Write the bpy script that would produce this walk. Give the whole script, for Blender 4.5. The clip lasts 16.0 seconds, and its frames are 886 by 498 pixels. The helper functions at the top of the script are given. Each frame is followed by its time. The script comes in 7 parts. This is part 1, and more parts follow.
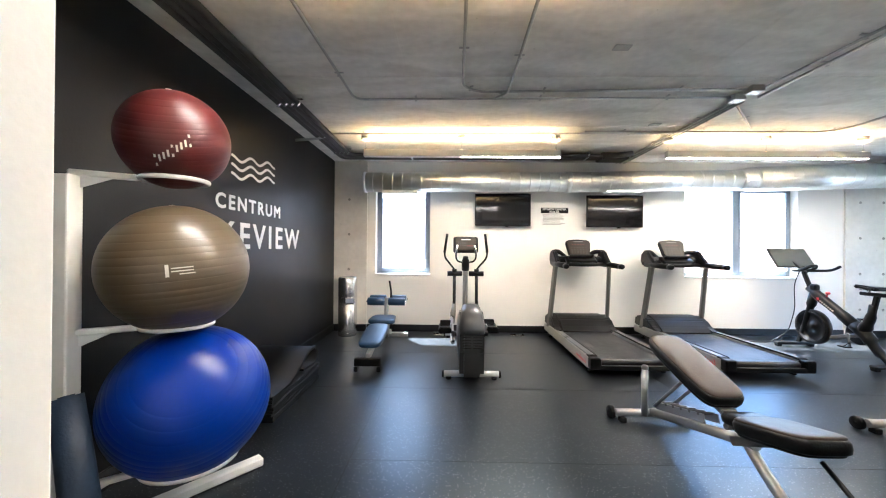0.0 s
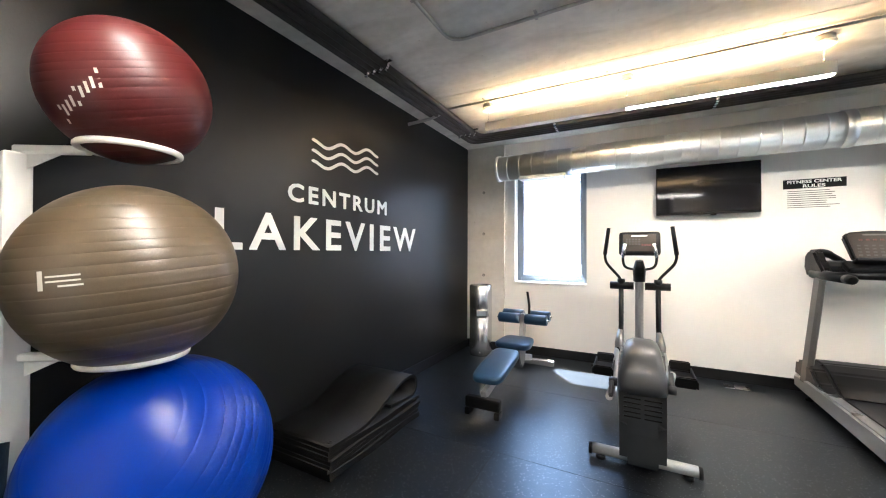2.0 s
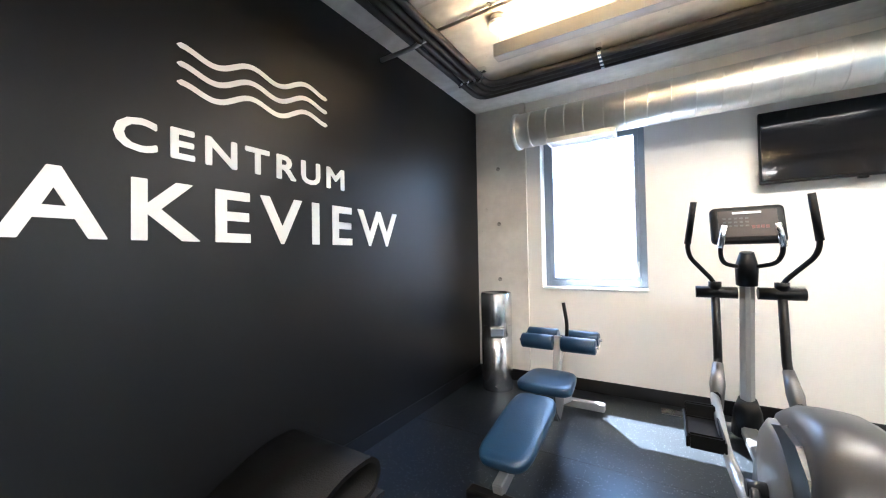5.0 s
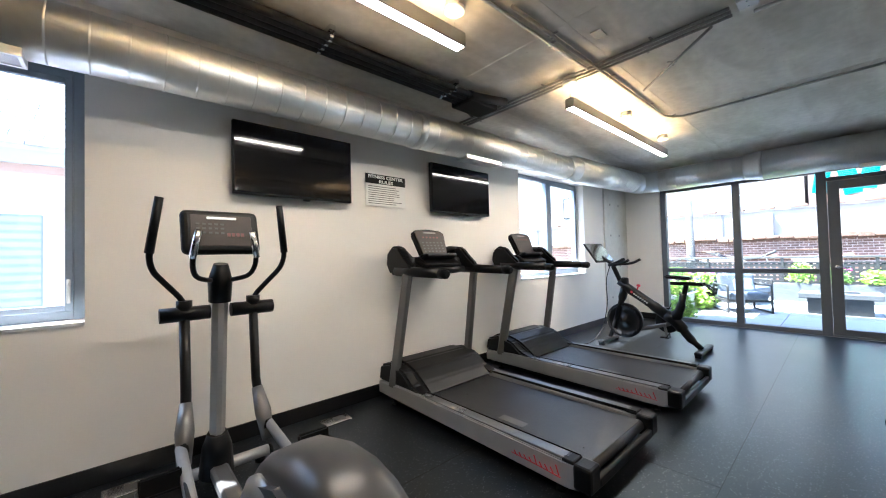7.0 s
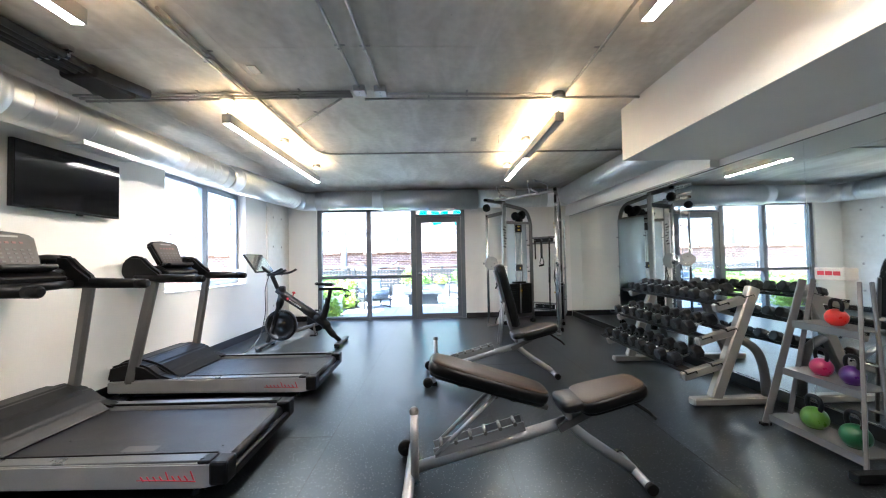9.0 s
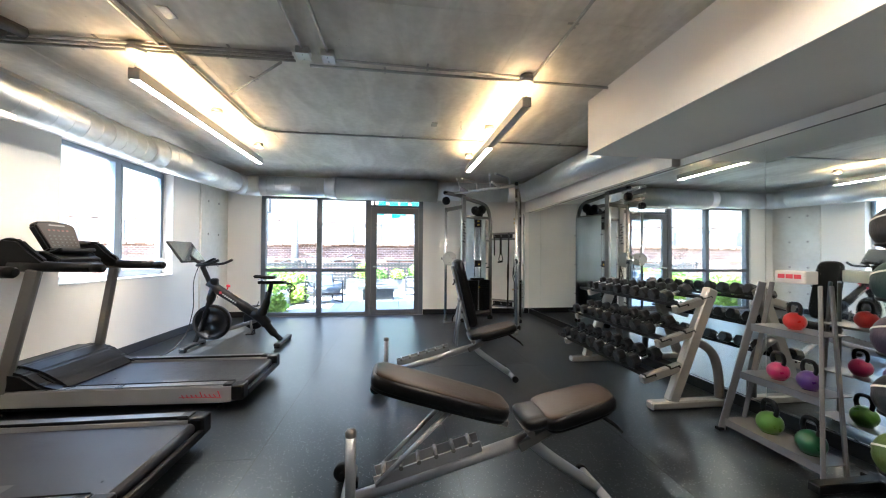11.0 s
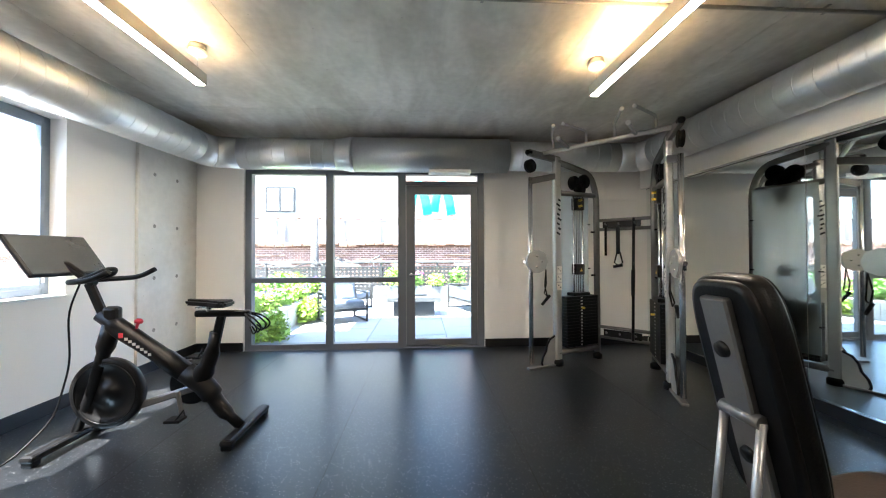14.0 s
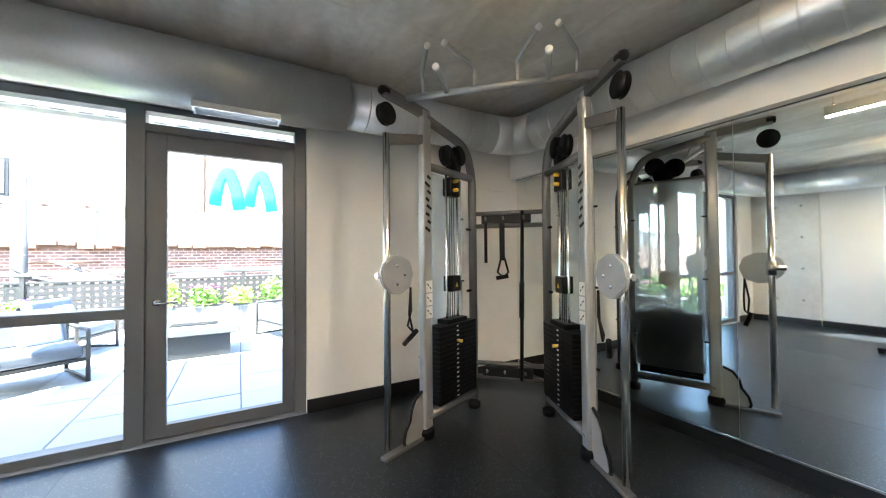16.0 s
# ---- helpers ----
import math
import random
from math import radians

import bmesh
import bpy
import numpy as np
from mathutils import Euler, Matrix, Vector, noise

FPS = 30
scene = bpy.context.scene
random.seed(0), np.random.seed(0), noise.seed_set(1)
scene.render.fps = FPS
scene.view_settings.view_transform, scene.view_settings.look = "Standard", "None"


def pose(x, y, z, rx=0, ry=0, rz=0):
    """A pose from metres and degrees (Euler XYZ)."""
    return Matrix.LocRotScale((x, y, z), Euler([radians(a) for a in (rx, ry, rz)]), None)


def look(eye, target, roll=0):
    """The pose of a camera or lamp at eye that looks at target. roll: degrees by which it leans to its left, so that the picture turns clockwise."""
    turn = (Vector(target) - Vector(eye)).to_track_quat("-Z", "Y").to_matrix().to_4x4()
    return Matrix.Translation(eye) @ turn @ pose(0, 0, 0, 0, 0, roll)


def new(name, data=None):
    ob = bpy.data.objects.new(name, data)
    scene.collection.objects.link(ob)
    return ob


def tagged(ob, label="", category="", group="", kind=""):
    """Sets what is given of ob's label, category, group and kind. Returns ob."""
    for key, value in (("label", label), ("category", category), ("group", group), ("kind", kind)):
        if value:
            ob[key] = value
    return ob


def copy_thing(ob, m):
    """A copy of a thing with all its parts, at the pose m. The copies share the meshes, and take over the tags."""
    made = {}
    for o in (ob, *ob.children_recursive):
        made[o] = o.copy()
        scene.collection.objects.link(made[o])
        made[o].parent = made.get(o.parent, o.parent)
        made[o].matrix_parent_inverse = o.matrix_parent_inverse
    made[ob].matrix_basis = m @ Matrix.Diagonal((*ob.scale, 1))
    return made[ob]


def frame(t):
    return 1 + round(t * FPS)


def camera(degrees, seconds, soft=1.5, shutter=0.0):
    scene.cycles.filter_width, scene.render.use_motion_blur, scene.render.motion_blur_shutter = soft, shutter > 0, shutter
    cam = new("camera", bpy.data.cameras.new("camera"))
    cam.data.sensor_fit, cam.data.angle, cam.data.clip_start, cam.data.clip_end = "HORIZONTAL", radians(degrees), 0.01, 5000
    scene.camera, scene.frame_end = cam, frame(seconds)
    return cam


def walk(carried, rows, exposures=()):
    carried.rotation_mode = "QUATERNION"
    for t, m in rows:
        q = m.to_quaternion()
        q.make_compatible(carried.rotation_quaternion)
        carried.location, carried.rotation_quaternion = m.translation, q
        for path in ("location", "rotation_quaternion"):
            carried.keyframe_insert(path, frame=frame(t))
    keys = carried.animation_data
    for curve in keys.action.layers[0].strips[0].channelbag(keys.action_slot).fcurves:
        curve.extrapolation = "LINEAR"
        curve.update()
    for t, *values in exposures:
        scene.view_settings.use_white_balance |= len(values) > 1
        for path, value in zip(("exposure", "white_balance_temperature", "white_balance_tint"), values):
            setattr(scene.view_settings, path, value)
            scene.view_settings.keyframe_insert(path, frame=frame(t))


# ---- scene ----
cam = camera(101.9, 16.0, soft=1.1)
PATH = [
    (0, (0.676, 0.007, 1.366), (0.64, 2.007, 1.37), 0.5),
    (0.5, (0.736, 0.378, 1.358), (0.601, 2.373, 1.371), 0.3),
    (1, (0.737, 0.699, 1.35), (0.404, 2.671, 1.362), 0.9),
    (1.5, (0.777, 0.971, 1.359), (0.067, 2.84, 1.374), 0.9),
    (2, (0.879, 1.23, 1.344), (-0.063, 2.994, 1.364), 0.2),
    (2.5, (0.992, 1.403, 1.347), (-0.152, 3.043, 1.375), 0.4),
    (3, (1.104, 1.527, 1.339), (-0.259, 2.99, 1.367), 0.5),
    (3.2, (1.112, 1.558, 1.334), (-0.269, 3.004, 1.365), 0.1),
    (5.3, (0.432, 2.608, 1.273), (-0.4, 4.427, 1.295), -1.8),
    (5.5, (0.455, 2.715, 1.314), (-0.149, 4.621, 1.313), -2.3),
    (6, (0.445, 2.912, 1.313), (0.66, 4.9, 1.309), -2.3),
    (6.5, (0.538, 3.008, 1.267), (1.426, 4.799, 1.298), -2.4),
    (7, (0.502, 3.069, 1.275), (1.839, 4.556, 1.322), -1.4),
    (7.5, (0.408, 3.098, 1.276), (2.092, 4.175, 1.335), -1.6),
    (8, (0.359, 3.0, 1.292), (2.258, 3.628, 1.348), -1.8),
    (8.5, (0.281, 2.855, 1.303), (2.26, 3.138, 1.353), -1.4),
    (9, (0.189, 2.76, 1.293), (2.188, 2.72, 1.351), -1.1),
    (9.2, (0.15, 2.736, 1.286), (2.143, 2.58, 1.347), -1.0),
    (11.3, (0.724, 2.705, 1.28), (2.706, 2.438, 1.308), 0.4),
    (11.5, (0.897, 2.719, 1.278), (2.884, 2.49, 1.309), 0.6),
    (12, (1.335, 2.79, 1.278), (3.331, 2.662, 1.301), 0.5),
    (12.5, (1.776, 2.902, 1.279), (3.776, 2.889, 1.3), 1.0),
    (13, (2.226, 2.965, 1.27), (4.226, 2.956, 1.3), 0.7),
    (13.5, (2.701, 2.985, 1.286), (4.701, 2.97, 1.317), 0.7),
    (14, (3.150, 2.972, 1.287), (5.146, 2.858, 1.315), -0.2),
    (14.5, (3.643, 2.915, 1.294), (5.603, 2.52, 1.33), -0.3),
    (15, (4.11, 2.83, 1.322), (6.022, 2.246, 1.356), -0.2),
    (15.5, (4.523, 2.717, 1.336), (6.367, 1.943, 1.36), -0.6),
    (16, (4.857, 2.611, 1.324), (6.597, 1.625, 1.362), -0.5),
]
EXPOSURES = [(0.0, 4.41, 5550, 10), (0.5, 4.49, 5570, 10), (1.5, 4.54, 5600, 10), (2.4, 4.47, 5350, 10), (3.2, 4.60, 5300, 10), (6.0, 4.60, 5350, 10), (7.0, 3.50, 5550, 10), (7.5, 3.74, 5750, 10), (9.2, 4.10, 5400, 10), (11.5, 3.82, 5800, 10), (13.5, 3.68, 6000, 10), (14.5, 4.03, 6150, 10), (16.0, 4.18, 6200, 10)]
walk(cam, [(t, look(eye, target, roll)) for t, eye, target, roll in PATH], EXPOSURES)


# ---- world, sun, lamps ----
SUN = Vector((0.34, -0.45, -1.0)).normalized()
world = bpy.data.worlds.new("sky_world")
scene.world = world
world.use_nodes = True
wn = world.node_tree.nodes
sky = wn.new("ShaderNodeTexSky")
sky.sky_type = "NISHITA"
sky.sun_disc = False
sky.sun_elevation = math.asin(-SUN.z)
sky.sun_rotation = math.atan2(-SUN.x, -SUN.y)
wn["Background"].inputs["Strength"].default_value = 0.15
world.node_tree.links.new(sky.outputs[0], wn["Background"].inputs["Color"])
sun = new("sun", bpy.data.lights.new("sun", "SUN"))
sun.data.energy, sun.data.angle, sun.data.color = 5.0, radians(0.5), (1.0, 0.95, 0.88)
sun.matrix_world = look((0, 0, 20), Vector((0, 0, 20)) + SUN)


# ---- materials ----
def material(name, colour, rough=0.5, metal=0.0, vary=0.15, scale=6.0, fine=60.0, bump=0.05, spec=0.5, coat=0.0, tint=None, rough_vary=0.1, dist=0.01):
    """A plain surface with blotches at a large scale, grain at a fine one, and a little relief."""
    m = bpy.data.materials.new(name)
    m.use_nodes = True
    nt = m.node_tree
    b = nt.nodes["Principled BSDF"]
    b.inputs["Metallic"].default_value = metal
    b.inputs["Specular IOR Level"].default_value = spec
    b.inputs["Coat Weight"].default_value = coat
    co = nt.nodes.new("ShaderNodeTexCoord")
    n1, n2 = nt.nodes.new("ShaderNodeTexNoise"), nt.nodes.new("ShaderNodeTexNoise")
    n1.inputs["Scale"].default_value, n1.inputs["Detail"].default_value = scale, 5
    n2.inputs["Scale"].default_value, n2.inputs["Detail"].default_value = fine, 3
    for n in (n1, n2):
        nt.links.new(co.outputs["Object"], n.inputs["Vector"])
    mix = nt.nodes.new("ShaderNodeMix")
    mix.data_type = "FLOAT"
    mix.inputs[0].default_value = 0.35
    nt.links.new(n1.outputs["Fac"], mix.inputs[2])
    nt.links.new(n2.outputs["Fac"], mix.inputs[3])
    ramp = nt.nodes.new("ShaderNodeValToRGB")
    lo = tint or tuple(c * (1 - vary) for c in colour)
    hi = tuple(min(1, c * (1 + vary)) for c in colour)
    ramp.color_ramp.elements[0].position, ramp.color_ramp.elements[1].position = 0.32, 0.68
    ramp.color_ramp.elements[0].color, ramp.color_ramp.elements[1].color = (*lo, 1), (*hi, 1)
    nt.links.new(mix.outputs[0], ramp.inputs["Fac"])
    nt.links.new(ramp.outputs["Color"], b.inputs["Base Color"])
    mr = nt.nodes.new("ShaderNodeMapRange")
    mr.inputs["To Min"].default_value, mr.inputs["To Max"].default_value = max(0.02, rough - rough_vary), min(1, rough + rough_vary)
    nt.links.new(n1.outputs["Fac"], mr.inputs["Value"])
    nt.links.new(mr.outputs[0], b.inputs["Roughness"])
    if bump:
        bp = nt.nodes.new("ShaderNodeBump")
        bp.inputs["Strength"].default_value, bp.inputs["Distance"].default_value = bump, dist
        nt.links.new(n2.outputs["Fac"], bp.inputs["Height"])
        nt.links.new(bp.outputs[0], b.inputs["Normal"])
    return m


def emitter(name, colour, strength):
    m = bpy.data.materials.new(name)
    m.use_nodes = True
    b = m.node_tree.nodes["Principled BSDF"]
    b.inputs["Base Color"].default_value = (*colour, 1)
    b.inputs["Emission Color"].default_value = (*colour, 1)
    b.inputs["Emission Strength"].default_value = strength
    return m


def concrete_material(name, base, dark, streaks=0.74):
    """Board-formed concrete: broad stains, panel lines, pinholes."""
    m = material(name, base, 0.72, vary=0.14, scale=1.1, fine=16, bump=0.12, tint=dark)
    nt = m.node_tree
    b, ramp = nt.nodes["Principled BSDF"], [n for n in nt.nodes if n.type == "VALTORGB"][0]
    co = [n for n in nt.nodes if n.type == "TEX_COORD"][0]
    streak = nt.nodes.new("ShaderNodeTexNoise")
    streak.inputs["Scale"].default_value, streak.inputs["Detail"].default_value, streak.inputs["Distortion"].default_value = 2.3, 8, 0.8
    mp = nt.nodes.new("ShaderNodeMapping")
    mp.inputs["Scale"].default_value = (0.55, 1.6, 1.0)
    nt.links.new(co.outputs["Object"], mp.inputs["Vector"])
    nt.links.new(mp.outputs[0], streak.inputs["Vector"])
    r2 = nt.nodes.new("ShaderNodeValToRGB")
    r2.color_ramp.elements[0].position, r2.color_ramp.elements[1].position = 0.38, 0.66
    r2.color_ramp.elements[0].color, r2.color_ramp.elements[1].color = (streaks, streaks * 0.98, streaks * 0.94, 1), (1, 1, 1, 1)
    nt.links.new(streak.outputs["Fac"], r2.inputs["Fac"])
    holes = nt.nodes.new("ShaderNodeTexVoronoi")
    holes.inputs["Scale"].default_value = 9
    nt.links.new(co.outputs["Object"], holes.inputs["Vector"])
    r3 = nt.nodes.new("ShaderNodeValToRGB")
    r3.color_ramp.elements[0].position, r3.color_ramp.elements[1].position = 0.02, 0.06
    r3.color_ramp.elements[0].color = (0.55, 0.53, 0.5, 1)
    nt.links.new(holes.outputs["Distance"], r3.inputs["Fac"])
    last = ramp.outputs["Color"]
    for r in (r2, r3):
        mx = nt.nodes.new("ShaderNodeMix")
        mx.data_type, mx.blend_type = "RGBA", "MULTIPLY"
        mx.inputs[0].default_value = 0.8
        nt.links.new(last, mx.inputs[6])
        nt.links.new(r.outputs["Color"], mx.inputs[7])
        last = mx.outputs[2]
    nt.links.new(last, b.inputs["Base Color"])
    return m


def rubber_floor_material():
    """Black rubber with pale crumb flecks, polished a little by feet; sheen tinted sky-blue."""
    m = material("rubber_floor", (0.0052, 0.0052, 0.0054), 0.32, vary=0.3, scale=1.5, fine=140, bump=0.22, dist=0.003, rough_vary=0.03, spec=0.62)
    nt = m.node_tree
    b, ramp = nt.nodes["Principled BSDF"], [n for n in nt.nodes if n.type == "VALTORGB"][0]
    co = [n for n in nt.nodes if n.type == "TEX_COORD"][0]
    v = nt.nodes.new("ShaderNodeTexVoronoi")
    v.inputs["Scale"].default_value = 88
    nt.links.new(co.outputs["Object"], v.inputs["Vector"])
    sep = nt.nodes.new("ShaderNodeSeparateColor")
    nt.links.new(v.outputs["Color"], sep.inputs[0])
    pick = nt.nodes.new("ShaderNodeMath")
    pick.operation = "GREATER_THAN"
    pick.inputs[1].default_value = 0.76
    nt.links.new(sep.outputs[0], pick.inputs[0])
    near = nt.nodes.new("ShaderNodeMath")
    near.operation = "LESS_THAN"
    near.inputs[1].default_value = 0.30
    nt.links.new(v.outputs["Distance"], near.inputs[0])
    both = nt.nodes.new("ShaderNodeMath")
    both.operation = "MULTIPLY"
    nt.links.new(pick.outputs[0], both.inputs[0])
    nt.links.new(near.outputs[0], both.inputs[1])
    mx = nt.nodes.new("ShaderNodeMix")
    mx.data_type = "RGBA"
    mx.inputs[7].default_value = (0.14, 0.145, 0.155, 1)
    nt.links.new(both.outputs[0], mx.inputs[0])
    nt.links.new(ramp.outputs["Color"], mx.inputs[6])
    nt.links.new(mx.outputs[2], b.inputs["Base Color"])
    # Blue of the reflected sky is put into the specular colour.
    b.inputs["Specular Tint"].default_value = (0.52, 0.77, 1.0, 1)
    return m


def glass_material(name, tint=(0.93, 0.97, 0.97)):
    m = bpy.data.materials.new(name)
    m.use_nodes = True
    nt = m.node_tree
    nt.nodes.remove(nt.nodes["Principled BSDF"])
    tr, gl, lw, pw, mr, mx = (nt.nodes.new("ShaderNode" + k) for k in ("BsdfTransparent", "BsdfGlossy", "LayerWeight", "Math", "MapRange", "MixShader"))
    tr.inputs[0].default_value = (*tint, 1)
    gl.inputs["Roughness"].default_value = 0.02
    lw.inputs[0].default_value = 0.5
    pw.operation = "POWER"
    pw.inputs[1].default_value = 5.0
    mr.inputs["To Min"].default_value, mr.inputs["To Max"].default_value = 0.03, 0.7
    nt.links.new(lw.outputs["Facing"], pw.inputs[0])
    nt.links.new(pw.outputs[0], mr.inputs["Value"])
    nt.links.new(mr.outputs[0], mx.inputs[0])
    nt.links.new(tr.outputs[0], mx.inputs[1])
    nt.links.new(gl.outputs[0], mx.inputs[2])
    nt.links.new(mx.outputs[0], nt.nodes["Material Output"].inputs[0])
    return m


M = {
    "white": material("white_wall_paint", (0.82, 0.80, 0.765), 0.62, vary=0.03, scale=2.0, fine=90, bump=0.05, rough_vary=0.06),
    "black_wall": material("black_wall_paint", (0.0050, 0.0052, 0.0058), 0.40, spec=0.34, vary=0.12, scale=1.6, fine=80, bump=0.05),
    "concrete": concrete_material("concrete_ceiling", (0.77, 0.745, 0.695), (0.64, 0.615, 0.565)),
    "pier": concrete_material("concrete_pier", (0.70, 0.68, 0.64), (0.64, 0.62, 0.58), 0.90),
    "floor": rubber_floor_material(),
    "base": material("black_vinyl_base", (0.004, 0.004, 0.0045), 0.35, vary=0.2, bump=0.02),
    "duct": material("galvanised_duct", (0.74, 0.76, 0.77), 0.42, 0.82, vary=0.06, scale=3, fine=30, bump=0.012),
    "duct_dull": material("dull_duct_sleeve", (0.50, 0.53, 0.54), 0.45, 0.7, vary=0.1, scale=4, fine=50, bump=0.03),
    "conduit": material("galvanised_conduit", (0.40, 0.39, 0.37), 0.42, 0.7, vary=0.15, scale=8, bump=0.03),
    "dark_pipe": material("dark_pipe", (0.055, 0.05, 0.047), 0.5, 0.3, vary=0.3, scale=5, bump=0.05),
    "frame": material("dark_grey_window_frame", (0.12, 0.13, 0.14), 0.42, 0.35, vary=0.08, scale=4, bump=0.01),
    "frame_pale": material("blue_grey_window_frame", (0.22, 0.26, 0.31), 0.40, 0.35, vary=0.08, scale=4, bump=0.01),
    "glass": glass_material("window_glass"),
    "mirror": material("mirror_glass", (0.86, 0.90, 0.88), 0.02, 1.0, vary=0.01, bump=0.0, rough_vary=0.005),
    "black_plastic": material("black_plastic", (0.0035, 0.0035, 0.0038), 0.38, spec=0.20, vary=0.2, scale=9, fine=150, bump=0.06),
    "black_gloss": material("black_screen", (0.006, 0.006, 0.007), 0.06, vary=0.1, bump=0.0, rough_vary=0.03),
    "vinyl": material("black_vinyl_pad", (0.0035, 0.0035, 0.0036), 0.36, spec=0.22, vary=0.2, scale=7, fine=120, bump=0.12),
    # Brown of the pad faces is warm lamp light put into the colour.
    "vinyl_warm_lit": material("warm_lit_black_vinyl_pad", (0.026, 0.0165, 0.0110), 0.42, spec=0.30, vary=0.2, scale=7, fine=120, bump=0.12),
    "silver": material("silver_powder_coat", (0.42, 0.42, 0.415), 0.36, 0.6, vary=0.08, scale=6, fine=120, bump=0.04),
    "grey_steel": material("grey_powder_coat", (0.155, 0.15, 0.145), 0.38, 0.6, vary=0.08, scale=6, fine=120, bump=0.04),
    "chrome": material("chrome", (0.80, 0.80, 0.80), 0.12, 1.0, vary=0.05, bump=0.0, rough_vary=0.05),
    "steel": material("brushed_stainless", (0.62, 0.61, 0.60), 0.24, 1.0, vary=0.1, scale=4, fine=90, bump=0.02),
    "rubber": material("black_rubber", (0.0025, 0.0025, 0.0027), 0.46, spec=0.16, vary=0.25, scale=10, bump=0.15),
    "belt": material("treadmill_belt", (0.014, 0.014, 0.016), 0.32, vary=0.2, scale=5, fine=260, bump=0.2),
    "white_paint": material("white_enamel", (0.80, 0.80, 0.78), 0.35, vary=0.03, bump=0.02),
    "bench_silver": material("satin_chrome_frame", (0.34, 0.345, 0.355), 0.36, 0.7, vary=0.08, scale=6, fine=120, bump=0.03),
    "red_text": material("red_lettering", (0.55, 0.03, 0.05), 0.4, vary=0.05, bump=0.0),
    "light": emitter("lit_diffuser", (1.0, 0.86, 0.68), 12.0),
    "uplight": emitter("lit_up_diffuser", (1.0, 0.66, 0.31), 6.5),
    "unlit": material("unlit_diffuser", (0.62, 0.60, 0.56), 0.5, vary=0.03, bump=0.0),
    "lamp_body": material("aluminium_lamp_body", (0.55, 0.54, 0.52), 0.42, 0.5, vary=0.04, bump=0.02),
}


def brick_material(name):
    """Weathered brickwork on a wall that runs along y."""
    m = material(name, (0.25, 0.145, 0.11), 0.85, vary=0.3, scale=2, fine=40, bump=0.1)
    nt = m.node_tree
    b = nt.nodes["Principled BSDF"]
    ramp = [n for n in nt.nodes if n.type == "VALTORGB"][0]
    co = [n for n in nt.nodes if n.type == "TEX_COORD"][0]
    sep, com, br, mx = (nt.nodes.new("ShaderNode" + k) for k in ("SeparateXYZ", "CombineXYZ", "TexBrick", "Mix"))
    nt.links.new(co.outputs["Object"], sep.inputs[0])
    nt.links.new(sep.outputs["Y"], com.inputs["X"])
    nt.links.new(sep.outputs["Z"], com.inputs["Y"])
    nt.links.new(com.outputs[0], br.inputs["Vector"])
    br.inputs["Scale"].default_value = 1.0
    br.inputs["Brick Width"].default_value, br.inputs["Row Height"].default_value, br.inputs["Mortar Size"].default_value = 0.22, 0.085, 0.012
    br.inputs["Color1"].default_value, br.inputs["Color2"].default_value, br.inputs["Mortar"].default_value = (1.0, 0.9, 0.85, 1), (0.6, 0.55, 0.5, 1), (1.9, 2.2, 2.3, 1)
    mx.data_type, mx.blend_type = "RGBA", "MULTIPLY"
    mx.inputs[0].default_value = 1.0
    nt.links.new(ramp.outputs["Color"], mx.inputs[6])
    nt.links.new(br.outputs["Color"], mx.inputs[7])
    nt.links.new(mx.outputs[2], b.inputs["Base Color"])
    return m


# ---- mesh helpers ----
def add(bm, other):
    me = bpy.data.meshes.new("tmp")
    other.to_mesh(me)
    bm.from_mesh(me)
    bpy.data.meshes.remove(me)
    other.free()
    return bm


def box(cx, cy, cz, sx, sy, sz, bevel=0.0, seg=2, m=None):
    """A box by centre and size, its edges rounded."""
    bm = bmesh.new()
    bmesh.ops.create_cube(bm, size=1.0, matrix=Matrix.Diagonal((sx, sy, sz, 1)))
    if bevel > 0:
        bmesh.ops.bevel(bm, geom=bm.edges[:], offset=min(bevel, 0.49 * min(sx, sy, sz)), segments=seg, affect="EDGES", profile=0.5)
    bm.transform(Matrix.Translation((cx, cy, cz)) @ (m or Matrix.Identity(4)))
    return bm


def span(x0, x1, y0, y1, z0, z1, bevel=0.0):
    return box((x0 + x1) / 2, (y0 + y1) / 2, (z0 + z1) / 2, x1 - x0, y1 - y0, z1 - z0, bevel)


